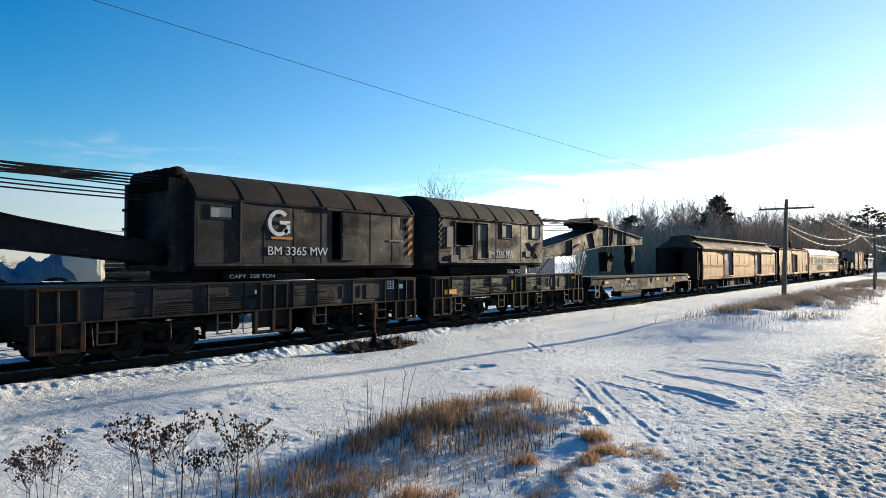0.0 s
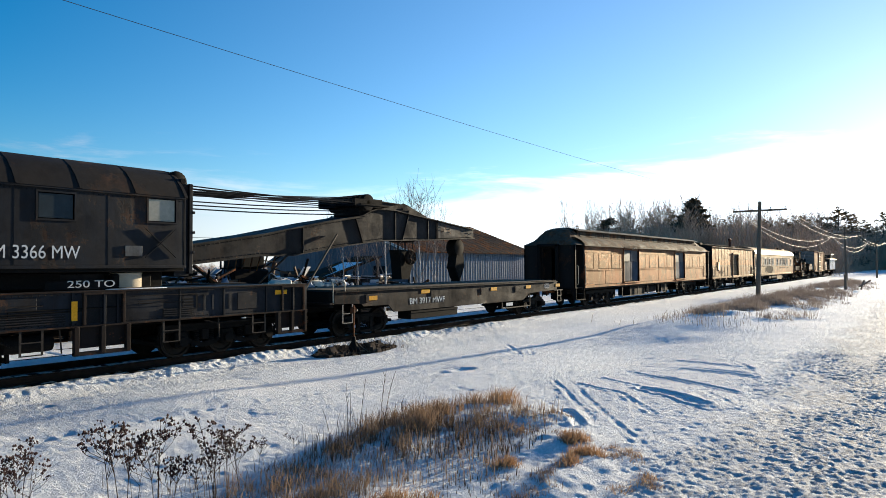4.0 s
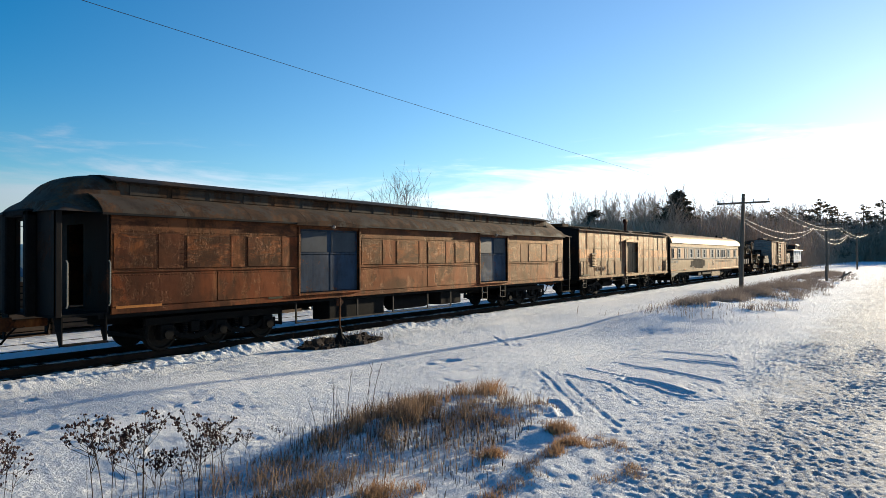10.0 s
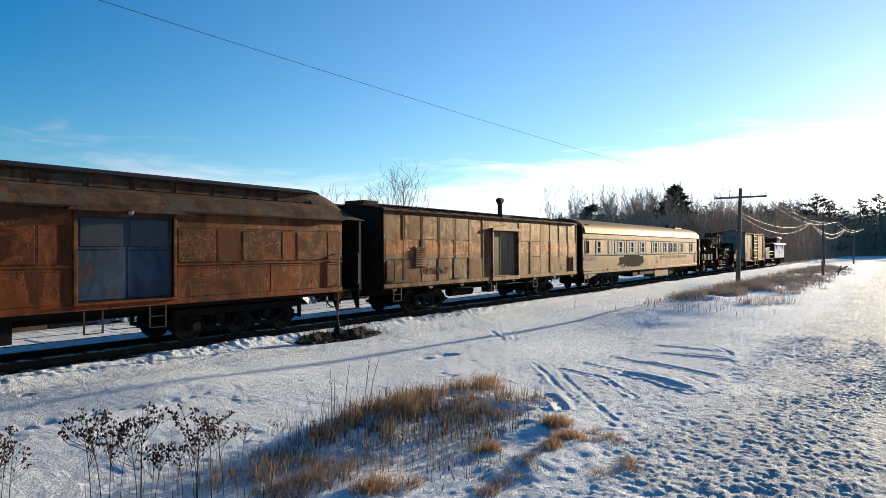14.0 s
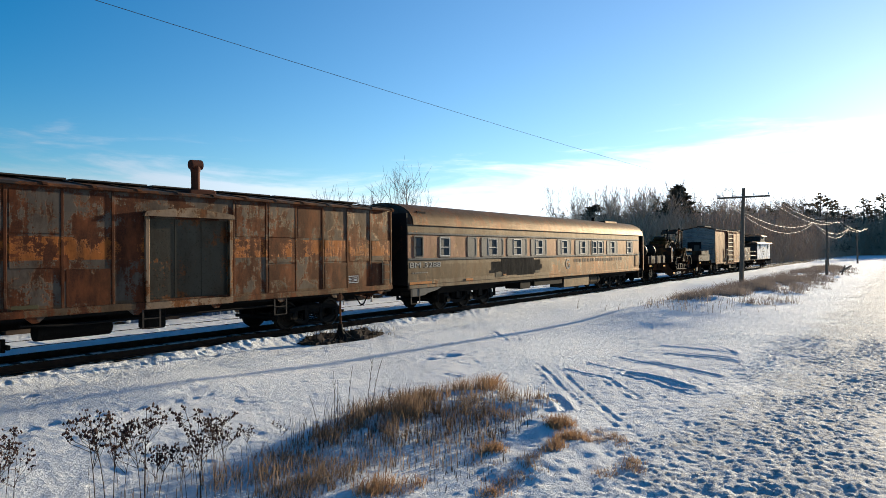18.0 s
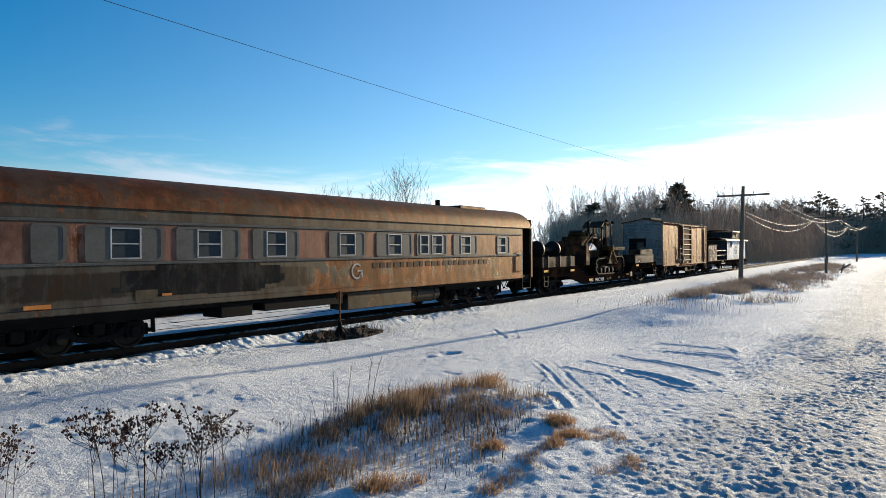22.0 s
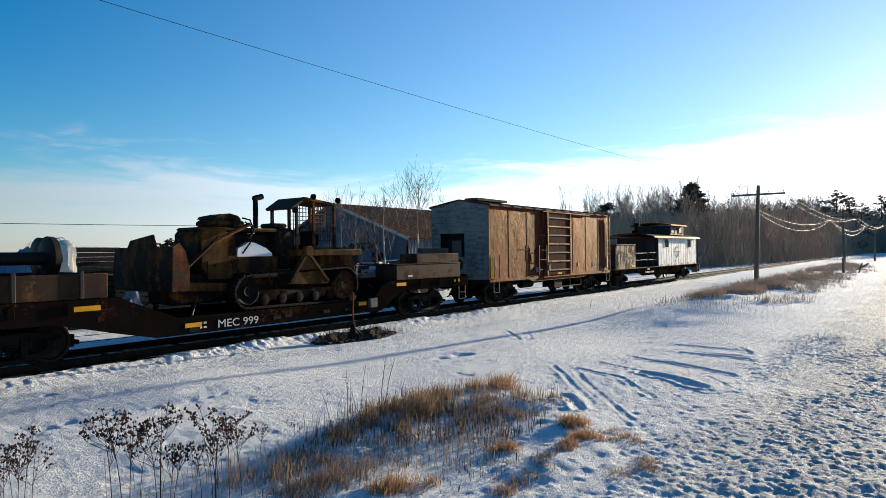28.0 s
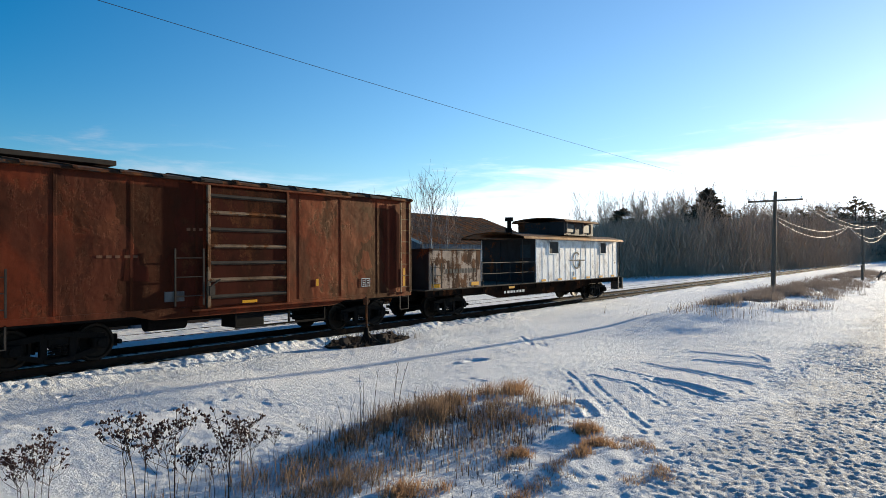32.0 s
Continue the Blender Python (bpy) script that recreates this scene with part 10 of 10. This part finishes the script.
def rubbish():
    r = random.Random(21)
    base = lambda x, y: ground_z(x, y) - 0.03
    # crates in a row with the bags on them
    for i in range(9):
        x = 7.5 + i * 1.55
        crate(x, 23.6 + r.uniform(-0.3, 0.3), base(x, 23.6), 1.35, 1.1, 1.0, r.uniform(-0.1, 0.1))
        if i < 6: crate(x + r.uniform(-0.1, 0.1), 23.7, base(x, 23.6) + 1.0, 1.3, 1.05, 0.85, r.uniform(-0.12, 0.12), "weathered wooden crate on another crate")
    bulk_bag(9.5, 23.2, base(9.5, 23.4) + 1.86, 1.15, 3, SACK)
    tarp_heap(8.3, 23.5, base(8.6, 23.6) + 1.86, 1.7, 1.5, 1.2, 8)
    tarp_heap(7.0, 23.9, base(8.6, 23.6) + 1.86, 1.7, 1.6, 1.0, 12)
    tarp_heap(16.9, 25.0, base(17, 25), 2.2, 1.7, 2.5, 5)
    tarp_heap(15.2, 24.6, base(15, 25), 1.8, 1.5, 2.1, 25)
    tarp_heap(20.0, 25.2, base(20, 25), 1.6, 1.5, 2.3, 26)
    bulk_bag(21.9, 24.6, base(21, 25) + 0.85, 0.95, 6, SACK, "white bulk bag among boards")
    bulk_bag(22.9, 24.4, base(21, 25) + 0.75, 0.9, 7, SACK, "white bulk bag among boards")
    tarp_heap(24.3, 25.2, base(24, 25), 2.6, 1.8, 1.9, 15)
    for x, y, z, q, seed in ((17.9, 23.4, 0.80, 0.85, 31), (19.1, 23.5, 1.0, 0.9, 32), (20.1, 23.7, 0.95, 0.75, 33)): bulk_bag(x, y, base(x, y) + z, q, seed, SACK, "slack white bulk bag among scrap")
    for x, y, lx, lz, seed in ((12.1, 23.5, 1.5, 2.1, 41), (13.4, 23.9, 1.3, 1.9, 42), (16.3, 23.5, 1.4, 2.3, 43), (21.3, 23.9, 1.7, 2.0, 44)): tarp_heap(x, y, base(x, y), lx, 1.3, lz, seed)
    plank_pile(11.3, 23.5, base(11, 23.5) + 1.86, 8, 1, 1.6, False, "short pale boards lying on a crate")
    for i in range(24):
        x, y = 11.5 + i * 0.86 + r.uniform(-0.4, 0.4), r.uniform(24.6, 28.5)
        plank_pile(x, y, base(x, y), r.randint(34, 62), 30 + i, r.uniform(1.8, 3.2), True)
    for i in range(14):
        x, y = r.uniform(11, 30), r.uniform(23.8, 26)
        crate(x, y, base(x, y), r.uniform(1.0, 1.6), r.uniform(0.8, 1.2), r.uniform(0.7, 1.5), r.uniform(-0.5, 0.5), "dark slatted crate half full of scrap")
    # long level stacks of old sleepers
    for i, (x0, y0, rows) in enumerate(((11.5, 27.2, 15), (14.3, 27.5, 13), (17.0, 28.3, 11), (24.6, 24.2, 7), (27.4, 24.0, 6), (22.0, 26.4, 8), (6.6, 27.0, 12))):
        st = thing("sleeper_stack", "long stack of dark old sleepers dusted with snow", "timber stack", (x0, y0, base(x0, y0)), "stacks of old sleepers")
        for k in range(rows):
            for j in range(3):
                sx, w = r.uniform(-0.15, 0.15), r.uniform(2.3, 2.7)
                part("sleeper", Mesh().box(sx, sx + w, j * 0.28 - 0.4, j * 0.28 - 0.15, 0.19 * k, 0.19 * k + 0.175, 0.012), MAT["old_sleeper"], st)
        for j in range(3): part("snow", Mesh().box(0.1 + 0.3 * r.random(), 1.2 + r.random(), j * 0.28 - 0.39, j * 0.28 - 0.17, 0.19 * rows - 0.015, 0.19 * rows + 0.03, 0.012), MAT["snow_patch"], st, "snow lying on top")
    # bent sheets and pipes thrown on the piles
    for i in range(34):
        x, y = r.uniform(12, 30), r.uniform(23.6, 26.5)
        a, l = r.uniform(0, 3.14), r.uniform(0.9, 2.2)
        z = base(x, y) + r.uniform(0.5, 1.2)
        if i % 2: solid("scrap_pipe", Mesh().tube([(-l / 2 * math.cos(a), -l / 2 * math.sin(a), -0.2), (0, 0, 0.05), (l / 2 * math.cos(a), l / 2 * math.sin(a), r.uniform(0.0, 0.5))], 0.035, 7), MAT["rusty"], "bent rusty pipe thrown on the scrap pile", "pipe", (x, y, z), "pipes in the scrap yard")
        else: solid("scrap_sheet", Mesh().shell([(-l / 2, 0.0), (-l / 5, 0.12), (l / 5, 0.05), (l / 2, 0.22)], "y", -0.4, 0.4, 0.02), TARP if i % 4 else MAT["snow_patch"], "bent metal sheet on the scrap pile" if i % 4 else "snow-covered sheet on the scrap pile", "sheet", (x, y, z), "sheets in the scrap yard")
    # tangled heaps of beams, pipes, sheets and snow
    mats = (MAT["under"], MAT["rusty"], TARP, MAT["old_sleeper"], MAT["snow_patch"], MAT["under"], TARP, CRATE)
    for hx, hy, rad_, hh in ((12.9, 24.8, 1.3, 1.9), (14.6, 25.2, 1.4, 2.1), (16.2, 24.4, 1.3, 1.9), (19.9, 24.6, 1.3, 1.9), (21.6, 24.8, 1.3, 1.8), (23.4, 24.3, 1.4, 1.5), (25.8, 24.2, 1.5, 1.3), (28.4, 24.4, 1.6, 1.15), (31.0, 24.6, 1.6, 1.0)):
        hp = thing("scrap_heap", "tangled heap of rusty beams, boards and sheets dusted with snow", "scrap heap", (hx, hy, base(hx, hy)), "scrap heaps by the barn")
        for k in range(60):
            u, a = r.random(), r.uniform(0, 6.28)
            q = math.sqrt(r.random()) * rad_ * (1 - 0.6 * u)
            o = Vector((math.cos(a) * q, math.sin(a) * q * 0.7, 0.1 + u * hh * 1.10))
            d = Vector((r.gauss(0, 1), r.gauss(0, 0.6), r.gauss(0, 0.32))).normalized() * r.uniform(0.3, 0.95)
            m_ = mats[k % 8]
            if m_ in (TARP, MAT["snow_patch"]): part("sheet", Mesh().bar(o - d * 0.6, o + d * 0.6, r.uniform(0.35, 0.8), 0.03), m_, hp, "snow lying on a sheet" if m_ is not TARP else "")
            elif k % 3: part("beam", Mesh().bar(o - d, o + d, r.uniform(0.06, 0.16), r.uniform(0.05, 0.14)), m_, hp)
            else: part("pipe", Mesh().cyl(o - d, o + d, r.uniform(0.03, 0.07), 7), m_, hp)
    # a small old machine with a frame of bars
    m = thing("old_machine", "dark derelict machine with a bar frame in the scrap yard", "machine", (18.4, 25.5, base(18.4, 25.5)))
    part("body", Mesh().box(-0.9, 1.1, -0.7, 0.7, 0.8, 2.4, 0.1).box(-0.5, 0.9, -0.6, 0.6, 2.4, 3.2, 0.08), MAT["under"], m)
    part("hood", Mesh().box(-0.7, 1.0, -0.72, 0.72, 3.2, 3.34, 0.04), MAT["under"], m)
    for k in range(7): part("bar", Mesh().bar((-1.3 + 0.4 * k, -0.75, 2.2 + 0.1 * (k % 3)), (-1.1 + 0.42 * k, -0.78, 3.2 + 0.14 * (k % 2)), 0.05), MAT["rusty"], m)
    for x in (-1.5, -1.3, -1.1): part("bar", Mesh().box(x, x + 0.06, -0.6, -0.54, 1.9, 3.1), MAT["under"], m)
    part("bar", Mesh().box(-1.5, -0.6, -0.6, -0.54, 3.06, 3.14).box(-1.5, -0.6, -0.6, -0.54, 2.4, 2.46), MAT["under"], m)
    for k in range(4): part("bar", Mesh().bar((0.9, -0.3, 2.3 + 0.25 * k), (2.0, -0.2, 2.1 + 0.3 * k), 0.05), MAT["under"], m)
    for sx in (-0.6, 0.8):
        for sy in (-0.75, 0.75): part("wheel", Mesh().lathe([(0.1, -0.12), (0.42, -0.12), (0.45, 0), (0.42, 0.12), (0.1, 0.12)], (sx, sy, 0.45), 18), MAT["under"], m)
    fr = thing("steel_rack", "rusty steel rack of parts in the scrap yard", "rack", (16.6, 25.2, base(16.6, 25.2)))
    for x in (-1.2, 0, 1.2):
        for y in (-0.4, 0.4): part("upright", Mesh().box(x - 0.04, x + 0.04, y - 0.04, y + 0.04, 0, 1.9), MAT["rusty"], fr)
    for z in (0.5, 1.1, 1.7): part("shelf", Mesh().box(-1.25, 1.25, -0.45, 0.45, z, z + 0.05), MAT["rusty"], fr)


rubbish()
wire((-40, 42, 4.3), (32, 41, 4.4), 0.3, 0.018, WIRE_D, "dark service cable to the barn")


# ---- trees ----
def grow(m, r, p, d, length, rad, depth, sides, spread_=0.55, up=0.12, min_r=0.006, kids=(2, 4)):
    """A limb that bends, tapers and divides."""
    pts, q, v = [p], p.copy(), d.normalized()
    n = 4 if depth > 1 else 3 if depth == 1 else 2
    for i in range(n):
        v = (v + Vector((r.uniform(-1, 1), r.uniform(-1, 1), r.uniform(-0.5, 1) * 0.6)) * 0.16 + Vector((0, 0, up))).normalized()
        q = q + v * (length / n)
        pts.append(q.copy())
    m.tube(pts, rad, sides, max(min_r * 0.7, rad * 0.5), False)
    if depth <= 0: return
    for k in range(r.randint(*kids)):
        u = r.uniform(0.3, 1.0)
        i = min(n - 1, int(u * n))
        o = pts[i].lerp(pts[i + 1], u * n - i)
        side = Vector((r.uniform(-1, 1), r.uniform(-1, 1), r.uniform(-0.3, 0.7))).normalized()
        grow(m, r, o, (v * (1 - spread_) + side * spread_), length * r.uniform(0.5, 0.78), max(min_r, rad * r.uniform(0.42, 0.6)), depth - 1, 3, spread_, up, min_r, kids)


def bare_tree(seed, h, rad, depth=4, limbs=11, sides=6, min_r=0.010, spread_=0.5, narrow=1.0, taper=0.55, low=0.22, kids=(2, 4)):
    """Trunk and crown of a leafless tree as two meshes."""
    r = random.Random(seed)
    trunk, crown = Mesh(), Mesh()
    lean = Vector((r.uniform(-0.06, 0.06), r.uniform(-0.06, 0.06), 1))
    pts = [Vector((0, 0, -0.3))]
    for i in range(8):
        lean = (lean + Vector((r.uniform(-0.07, 0.07), r.uniform(-0.07, 0.07), 0.1))).normalized()
        pts.append(pts[-1] + lean * (h / 8))
    trunk.tube(pts, rad, sides, rad * 0.15, False)
    for k in range(limbs):
        u = low + (0.98 - low) * (k + r.random()) / limbs
        i = min(7, int(u * 8))
        o = pts[i].lerp(pts[i + 1], u * 8 - i)
        a = r.uniform(0, 6.28)
        d = Vector((math.cos(a) * narrow, math.sin(a) * narrow, r.uniform(0.5, 1.3)))
        grow(crown, r, o, d, h * r.uniform(0.20, 0.36) * (1.15 - u * taper), rad * (0.50 - 0.34 * u), depth - 1, 4, spread_, 0.16, min_r, kids)
    return trunk, crown


def birch(seed, h, rad, limbs):
    """Trunk and fan-shaped crown of a young birch: long limbs that rise steeply and end in fine twigs."""
    r = random.Random(seed)
    trunk, crown = Mesh(), Mesh()
    pts = [Vector((0.03 * math.sin(i + seed), 0.03 * math.cos(i * 1.3), -0.3 + (h + 0.1) * i / 8)) for i in range(9)]
    trunk.tube(pts, rad, 8, rad * 0.12, False)
    for k in range(limbs):
        u = 0.22 + 0.66 * k / limbs
        i = min(7, int(u * 8))
        o = pts[i].lerp(pts[i + 1], u * 8 - i)
        a = k * 2.4 + r.uniform(-0.3, 0.3)
        d = Vector((math.cos(a) * 0.60, math.sin(a) * 0.60, r.uniform(0.9, 1.2)))
        grow(crown, r, o, d, h * (0.95 - u) * r.uniform(0.52, 0.68), rad * (0.46 - 0.26 * u), 3, 4, 0.42, 0.10, 0.0065, (2, 3))
    return trunk, crown


def conifer(seed, h, wid, dense=1.0):
    """A pine: trunk, and boughs of many needle clumps with gaps between."""
    r = random.Random(seed)
    trunk, crown = Mesh(), Mesh()
    trunk.tube([(0, 0, -0.3), (r.uniform(-0.1, 0.1), 0, h * 0.5), (0, r.uniform(-0.1, 0.1), h * 0.98)], 0.035 * h, 6, 0.02, False)
    n = int(h * 4.2 * dense)
    for i in range(n):
        u = 0.10 + 0.90 * (i / n)
        z = h * u
        reach = wid * (1 - u) ** 0.55 * r.uniform(0.68, 1.1) + 0.12
        a = r.uniform(0, 6.28)
        ca, sa = math.cos(a), math.sin(a)
        tip = Vector((ca * reach, sa * reach, z + reach * r.uniform(-0.12, 0.28)))
        crown.tube([(0, 0, z), tip], 0.02, 3, 0.008, False)
        for k in range(max(3, int(reach * 9 * dense))):
            q = Vector((0, 0, z)).lerp(tip, r.uniform(0.25, 1.05)) + Vector((r.gauss(0, 0.16), r.gauss(0, 0.16), r.gauss(0, 0.10)))
            s = r.uniform(0.18, 0.38)
            d1 = Vector((ca + r.gauss(0, 0.6), sa + r.gauss(0, 0.6), r.uniform(-0.1, 0.6))).normalized() * s
            d2 = d1.cross(Vector((r.gauss(0, 1), r.gauss(0, 1), r.gauss(0, 1)))).normalized() * s * 0.55
            crown.add([q - d1 * 0.6 - d2 * 0.5, q + d1, q - d1 * 0.5 + d2, q - d1 * 0.2 + Vector((0, 0, s * 0.35))], [(0, 1, 2), (0, 3, 1), (3, 2, 1)])
    return trunk, crown


BARK = plain("grey_brown_bark", (0.11, 0.085, 0.07), 0.9, vary=0.35, scale=3)
TWIG = plain("brown_twigs", (0.47, 0.345, 0.25), 0.95, vary=0.3, scale=1.2)
BIRCH = plain("birch_bark", (0.55, 0.52, 0.48), 0.7, vary=0.3, scale=4, grain=12, stretch=(1, 1, 4))
BTWIG = plain("birch_twigs", (0.22, 0.165, 0.14), 0.85, vary=0.3)
# lighter and browner than needles: sun haze is put into the colour
NEEDLE = straw("pine_needles", ((0.13, 0.108, 0.076), (0.17, 0.135, 0.098), (0.11, 0.092, 0.068)), 0.7)


def tree(name, label, meshes, mats, at, group="", turn=0.0, size=1.0):
    t = thing(name, label, "tree", at, group)
    t.rotation_euler, t.scale = (0, 0, turn), (size, size, size)
    part("trunk", meshes[0].mesh("trunk", 60), mats[0], t)
    part("crown", meshes[1].mesh("crown", 0), mats[1], t)
    return t


BIRCHES = ((27.19, 21.9, 6.9, 1), (24.3, 21.8, 5.8, 2), (21.06, 21.5, 5.4, 3), (29.2, 22.4, 5.0, 4), (22.4, 21.9, 4.3, 5))      # x, y, height, seed
PINES = ((97.6, 27.1, 12.0, 3.9, 3.6), (103.0, 28.6, 9.6, 3.6, 3.0), (85.0, 34.9, 8.9, 3.6, 2.4), (137.7, 25.3, 11.0, 4.2, 1.5), (163.1, 25.2, 12.1, 5, 1.4), (183.4, 24.1, 14.4, 5.5, 1.4), (213.7, 23.6, 15.7, 6, 1.3), (234.0, 21.3, 20.1, 7.5, 1.3), (249.3, 19.2, 18.8, 6.5, 1.3), (269.5, 17.0, 17.7, 6, 1.3), (299.7, 12.6, 22.5, 7.5, 1.3), (309.9, 6.5, 24.3, 8, 1.3), (310.0, -1.6, 25.9, 8, 1.3), (314.8, -11.0, 24.6, 8, 1.3))      # x, y, height, reach, density
for i, (x, y, h, s) in enumerate(BIRCHES):
    tree("birch_tree", "slender leafless birch with pale bark by the barn", birch(200 + s, h, 0.060 if i < 2 else 0.036, (15, 13, 11, 9, 9)[i]), (BIRCH, BTWIG), (x, y, ground_z(x, y)), "birches by the barn", i * 1.3)
for i, (x, y, h, w, dense) in enumerate(PINES):
    tree("pine_tree", "dark green pine standing above bare woods", conifer(300 + i, 9.0, w * 9.0 / h, dense), (BARK, NEEDLE), (x, y, ground_z(x, y)), "pines at the wood's edge", i * 1.1, h / 9.0)
tree("pine_tree", "small dark pine far behind the scrap yard", conifer(320, 4.0, 3.0, 2.4), (BARK, NEEDLE), (35.2, 60.0, -0.3), "pines at the wood's edge")


def scatter(name, label, variants, spots, mat):
    """Many far trees as one object."""
    vs, fs, o = [], [], 0
    arr = [(np.array([tuple(p) for p in m.v]), m.f) for m in variants]
    for x, y, z, s, a, k in spots:
        v, f = arr[k % len(arr)]
        c, n = math.cos(a), math.sin(a)
        w = np.stack([(v[:, 0] * c - v[:, 1] * n) * s + x, (v[:, 0] * n + v[:, 1] * c) * s + y, v[:, 2] * s + z], 1)
        vs.append(w)
        fs += [tuple(i + o for i in q) for q in f]
        o += len(v)
    me = bpy.data.meshes.new(name)
    me.from_pydata(np.concatenate(vs).tolist(), [], fs)
    me.materials.append(mat)
    return tagged(new(name, me), label, "woods", kind="stuff")


def woods():
    r = random.Random(77)
    edge = [(63.5, 29.8), (67, 28.3), (78, 25), (95, 23.5), (115, 22), (135, 20.5), (190, 21.5), (290, 23), (302, -8), (318, -56), (330, -150)]
    spots, cons, brush = [], [], []
    for (ax, ay), (bx, by) in zip(edge, edge[1:]):
        n = int(math.hypot(bx - ax, by - ay) / (0.52 * max(1.0, math.hypot(ax, ay) / 125)))
        far = bx > 140
        for i in range(n):
            u = r.random()
            x, y = ax + (bx - ax) * u, ay + (by - ay) * u
            back = r.random() ** 1.3 * (34 if ax < 200 else 60)
            dx, dy = (0.88, 0.47) if ax < 90 else (0.25, 0.97) if ax < 200 else (1.0, 0.15)
            x, y = x + dx * back, y + dy * back
            s = r.uniform(0.68, 1.05) * (0.0100 * math.hypot(x, y) + 0.28) * (0.78 if ax < 62 else 1.0 if ax < 134 else 0.80)
            spots.append((x, y, -0.3, s, r.uniform(0, 6.28), r.randint(0, 5)))
            if r.random() < 0.34: cons.append((x + dx * 5, y + dy * 5, -0.3, s * r.uniform(0.7, 1.1), r.uniform(0, 6.28), r.randint(0, 2)))
        for i in range(int(n * 2.3)):
            u = r.random()
            back = r.random() * (14 if ax < 200 else 28)
            dx, dy = (0.88, 0.47) if ax < 90 else (0.25, 0.97) if ax < 200 else (1.0, 0.15)
            x, y = ax + (bx - ax) * u + dx * back, ay + (by - ay) * u + dy * back
            brush.append((x, y, -0.3, r.uniform(0.7, 1.5) * (0.0100 * math.hypot(x, y) + 0.28) * (0.85 if ax < 62 else 1.5 if ax < 134 else 1.25), r.uniform(0, 6.28), r.randint(0, 3)))
    var = []
    for k in range(6):
        t, c = bare_tree(400 + k, 7.4 + 0.5 * (k % 3), 0.095, 3, 11, 5, 0.014, 0.5, 0.9)
        t.add(c.v, c.f)
        var.append(t)
    scatter("bare_woods", "dense leafless woods along the railway", var, spots, TWIG)
    cv = [conifer(500 + k, 7.5, 2.6, 0.75)[1] for k in range(3)]
    scatter("pine_woods", "dark pines among the bare woods", cv, cons, NEEDLE)
    bv = []
    for k in range(4):
        m, q = Mesh(), random.Random(600 + k)
        for i in range(620):
            u = q.random() ** 1.25
            o = Vector((q.gauss(0, 0.85), q.gauss(0, 0.85), u * 2.6 - 0.2))
            d = Vector((q.gauss(0, 0.45), q.gauss(0, 0.45), 1)).normalized() * q.uniform(0.4, 1.1)
            w = Vector((q.uniform(-1, 1), q.uniform(-1, 1), 0)).normalized() * q.uniform(0.010, 0.020)
            m.add([o - w, o + w, o + d], [(0, 1, 2)])
        bv.append(m)
    scatter("undergrowth", "tangled dark undergrowth at the wood's edge", bv, brush, TWIG)
    # distant woods behind the yard
    far = [(r.uniform(-20, 190), r.uniform(150, 190), -0.3, r.uniform(0.45, 0.75), r.uniform(0, 6.28), r.randint(0, 5)) for _ in range(60)]
    scatter("far_woods", "low distant bare woods beyond the yard", var, far, TWIG)
    low = [(r.uniform(-30, 150), r.uniform(105, 150), -0.3, r.uniform(0.6, 1.05), r.uniform(0, 6.28), r.randint(0, 3)) for _ in range(260)]
    scatter("far_thicket", "low dark thicket beyond the yard", bv, low, TWIG)
    farc = [(r.uniform(-20, 190), r.uniform(150, 190), -0.3, r.uniform(0.4, 0.65), r.uniform(0, 6.28), r.randint(0, 2)) for _ in range(45)]
    scatter("far_pines", "distant dark pines beyond the yard", cv, farc, NEEDLE)


woods()


# ---- movement ----
def rolled(t):
    """Metres rolled at t, smooth between the rows of RUN."""
    i = max(0, min(len(RUN) - 2, next((k - 1 for k, r in enumerate(RUN) if r[0] > t), len(RUN) - 2)))
    (t0, s0), (t1, s1) = RUN[i], RUN[i + 1]
    v = lambda k: (RUN[min(k + 1, len(RUN) - 1)][1] - RUN[max(k - 1, 0)][1]) / (RUN[min(k + 1, len(RUN) - 1)][0] - RUN[max(k - 1, 0)][0])
    h, u = t1 - t0, (t - t0) / (t1 - t0)
    return (2 * u ** 3 - 3 * u * u + 1) * s0 + (u ** 3 - 2 * u * u + u) * h * v(i) + (3 * u * u - 2 * u ** 3) * s1 + (u ** 3 - u * u) * h * v(i + 1)


def motions():
    for thing_, x0 in CARS:
        walk(thing_, [(t, pose(x0 - s, YT, 0)) for t, s in RUN])
    turns = [(i * 2 / 15, -math.degrees(rolled(i * 2 / 15) / WR)) for i in range(241)]
    for w in WHEELS:
        at = w.location.copy()
        walk(w, [(t, pose(*at, 0, a, 0)) for t, a in turns])


motions()
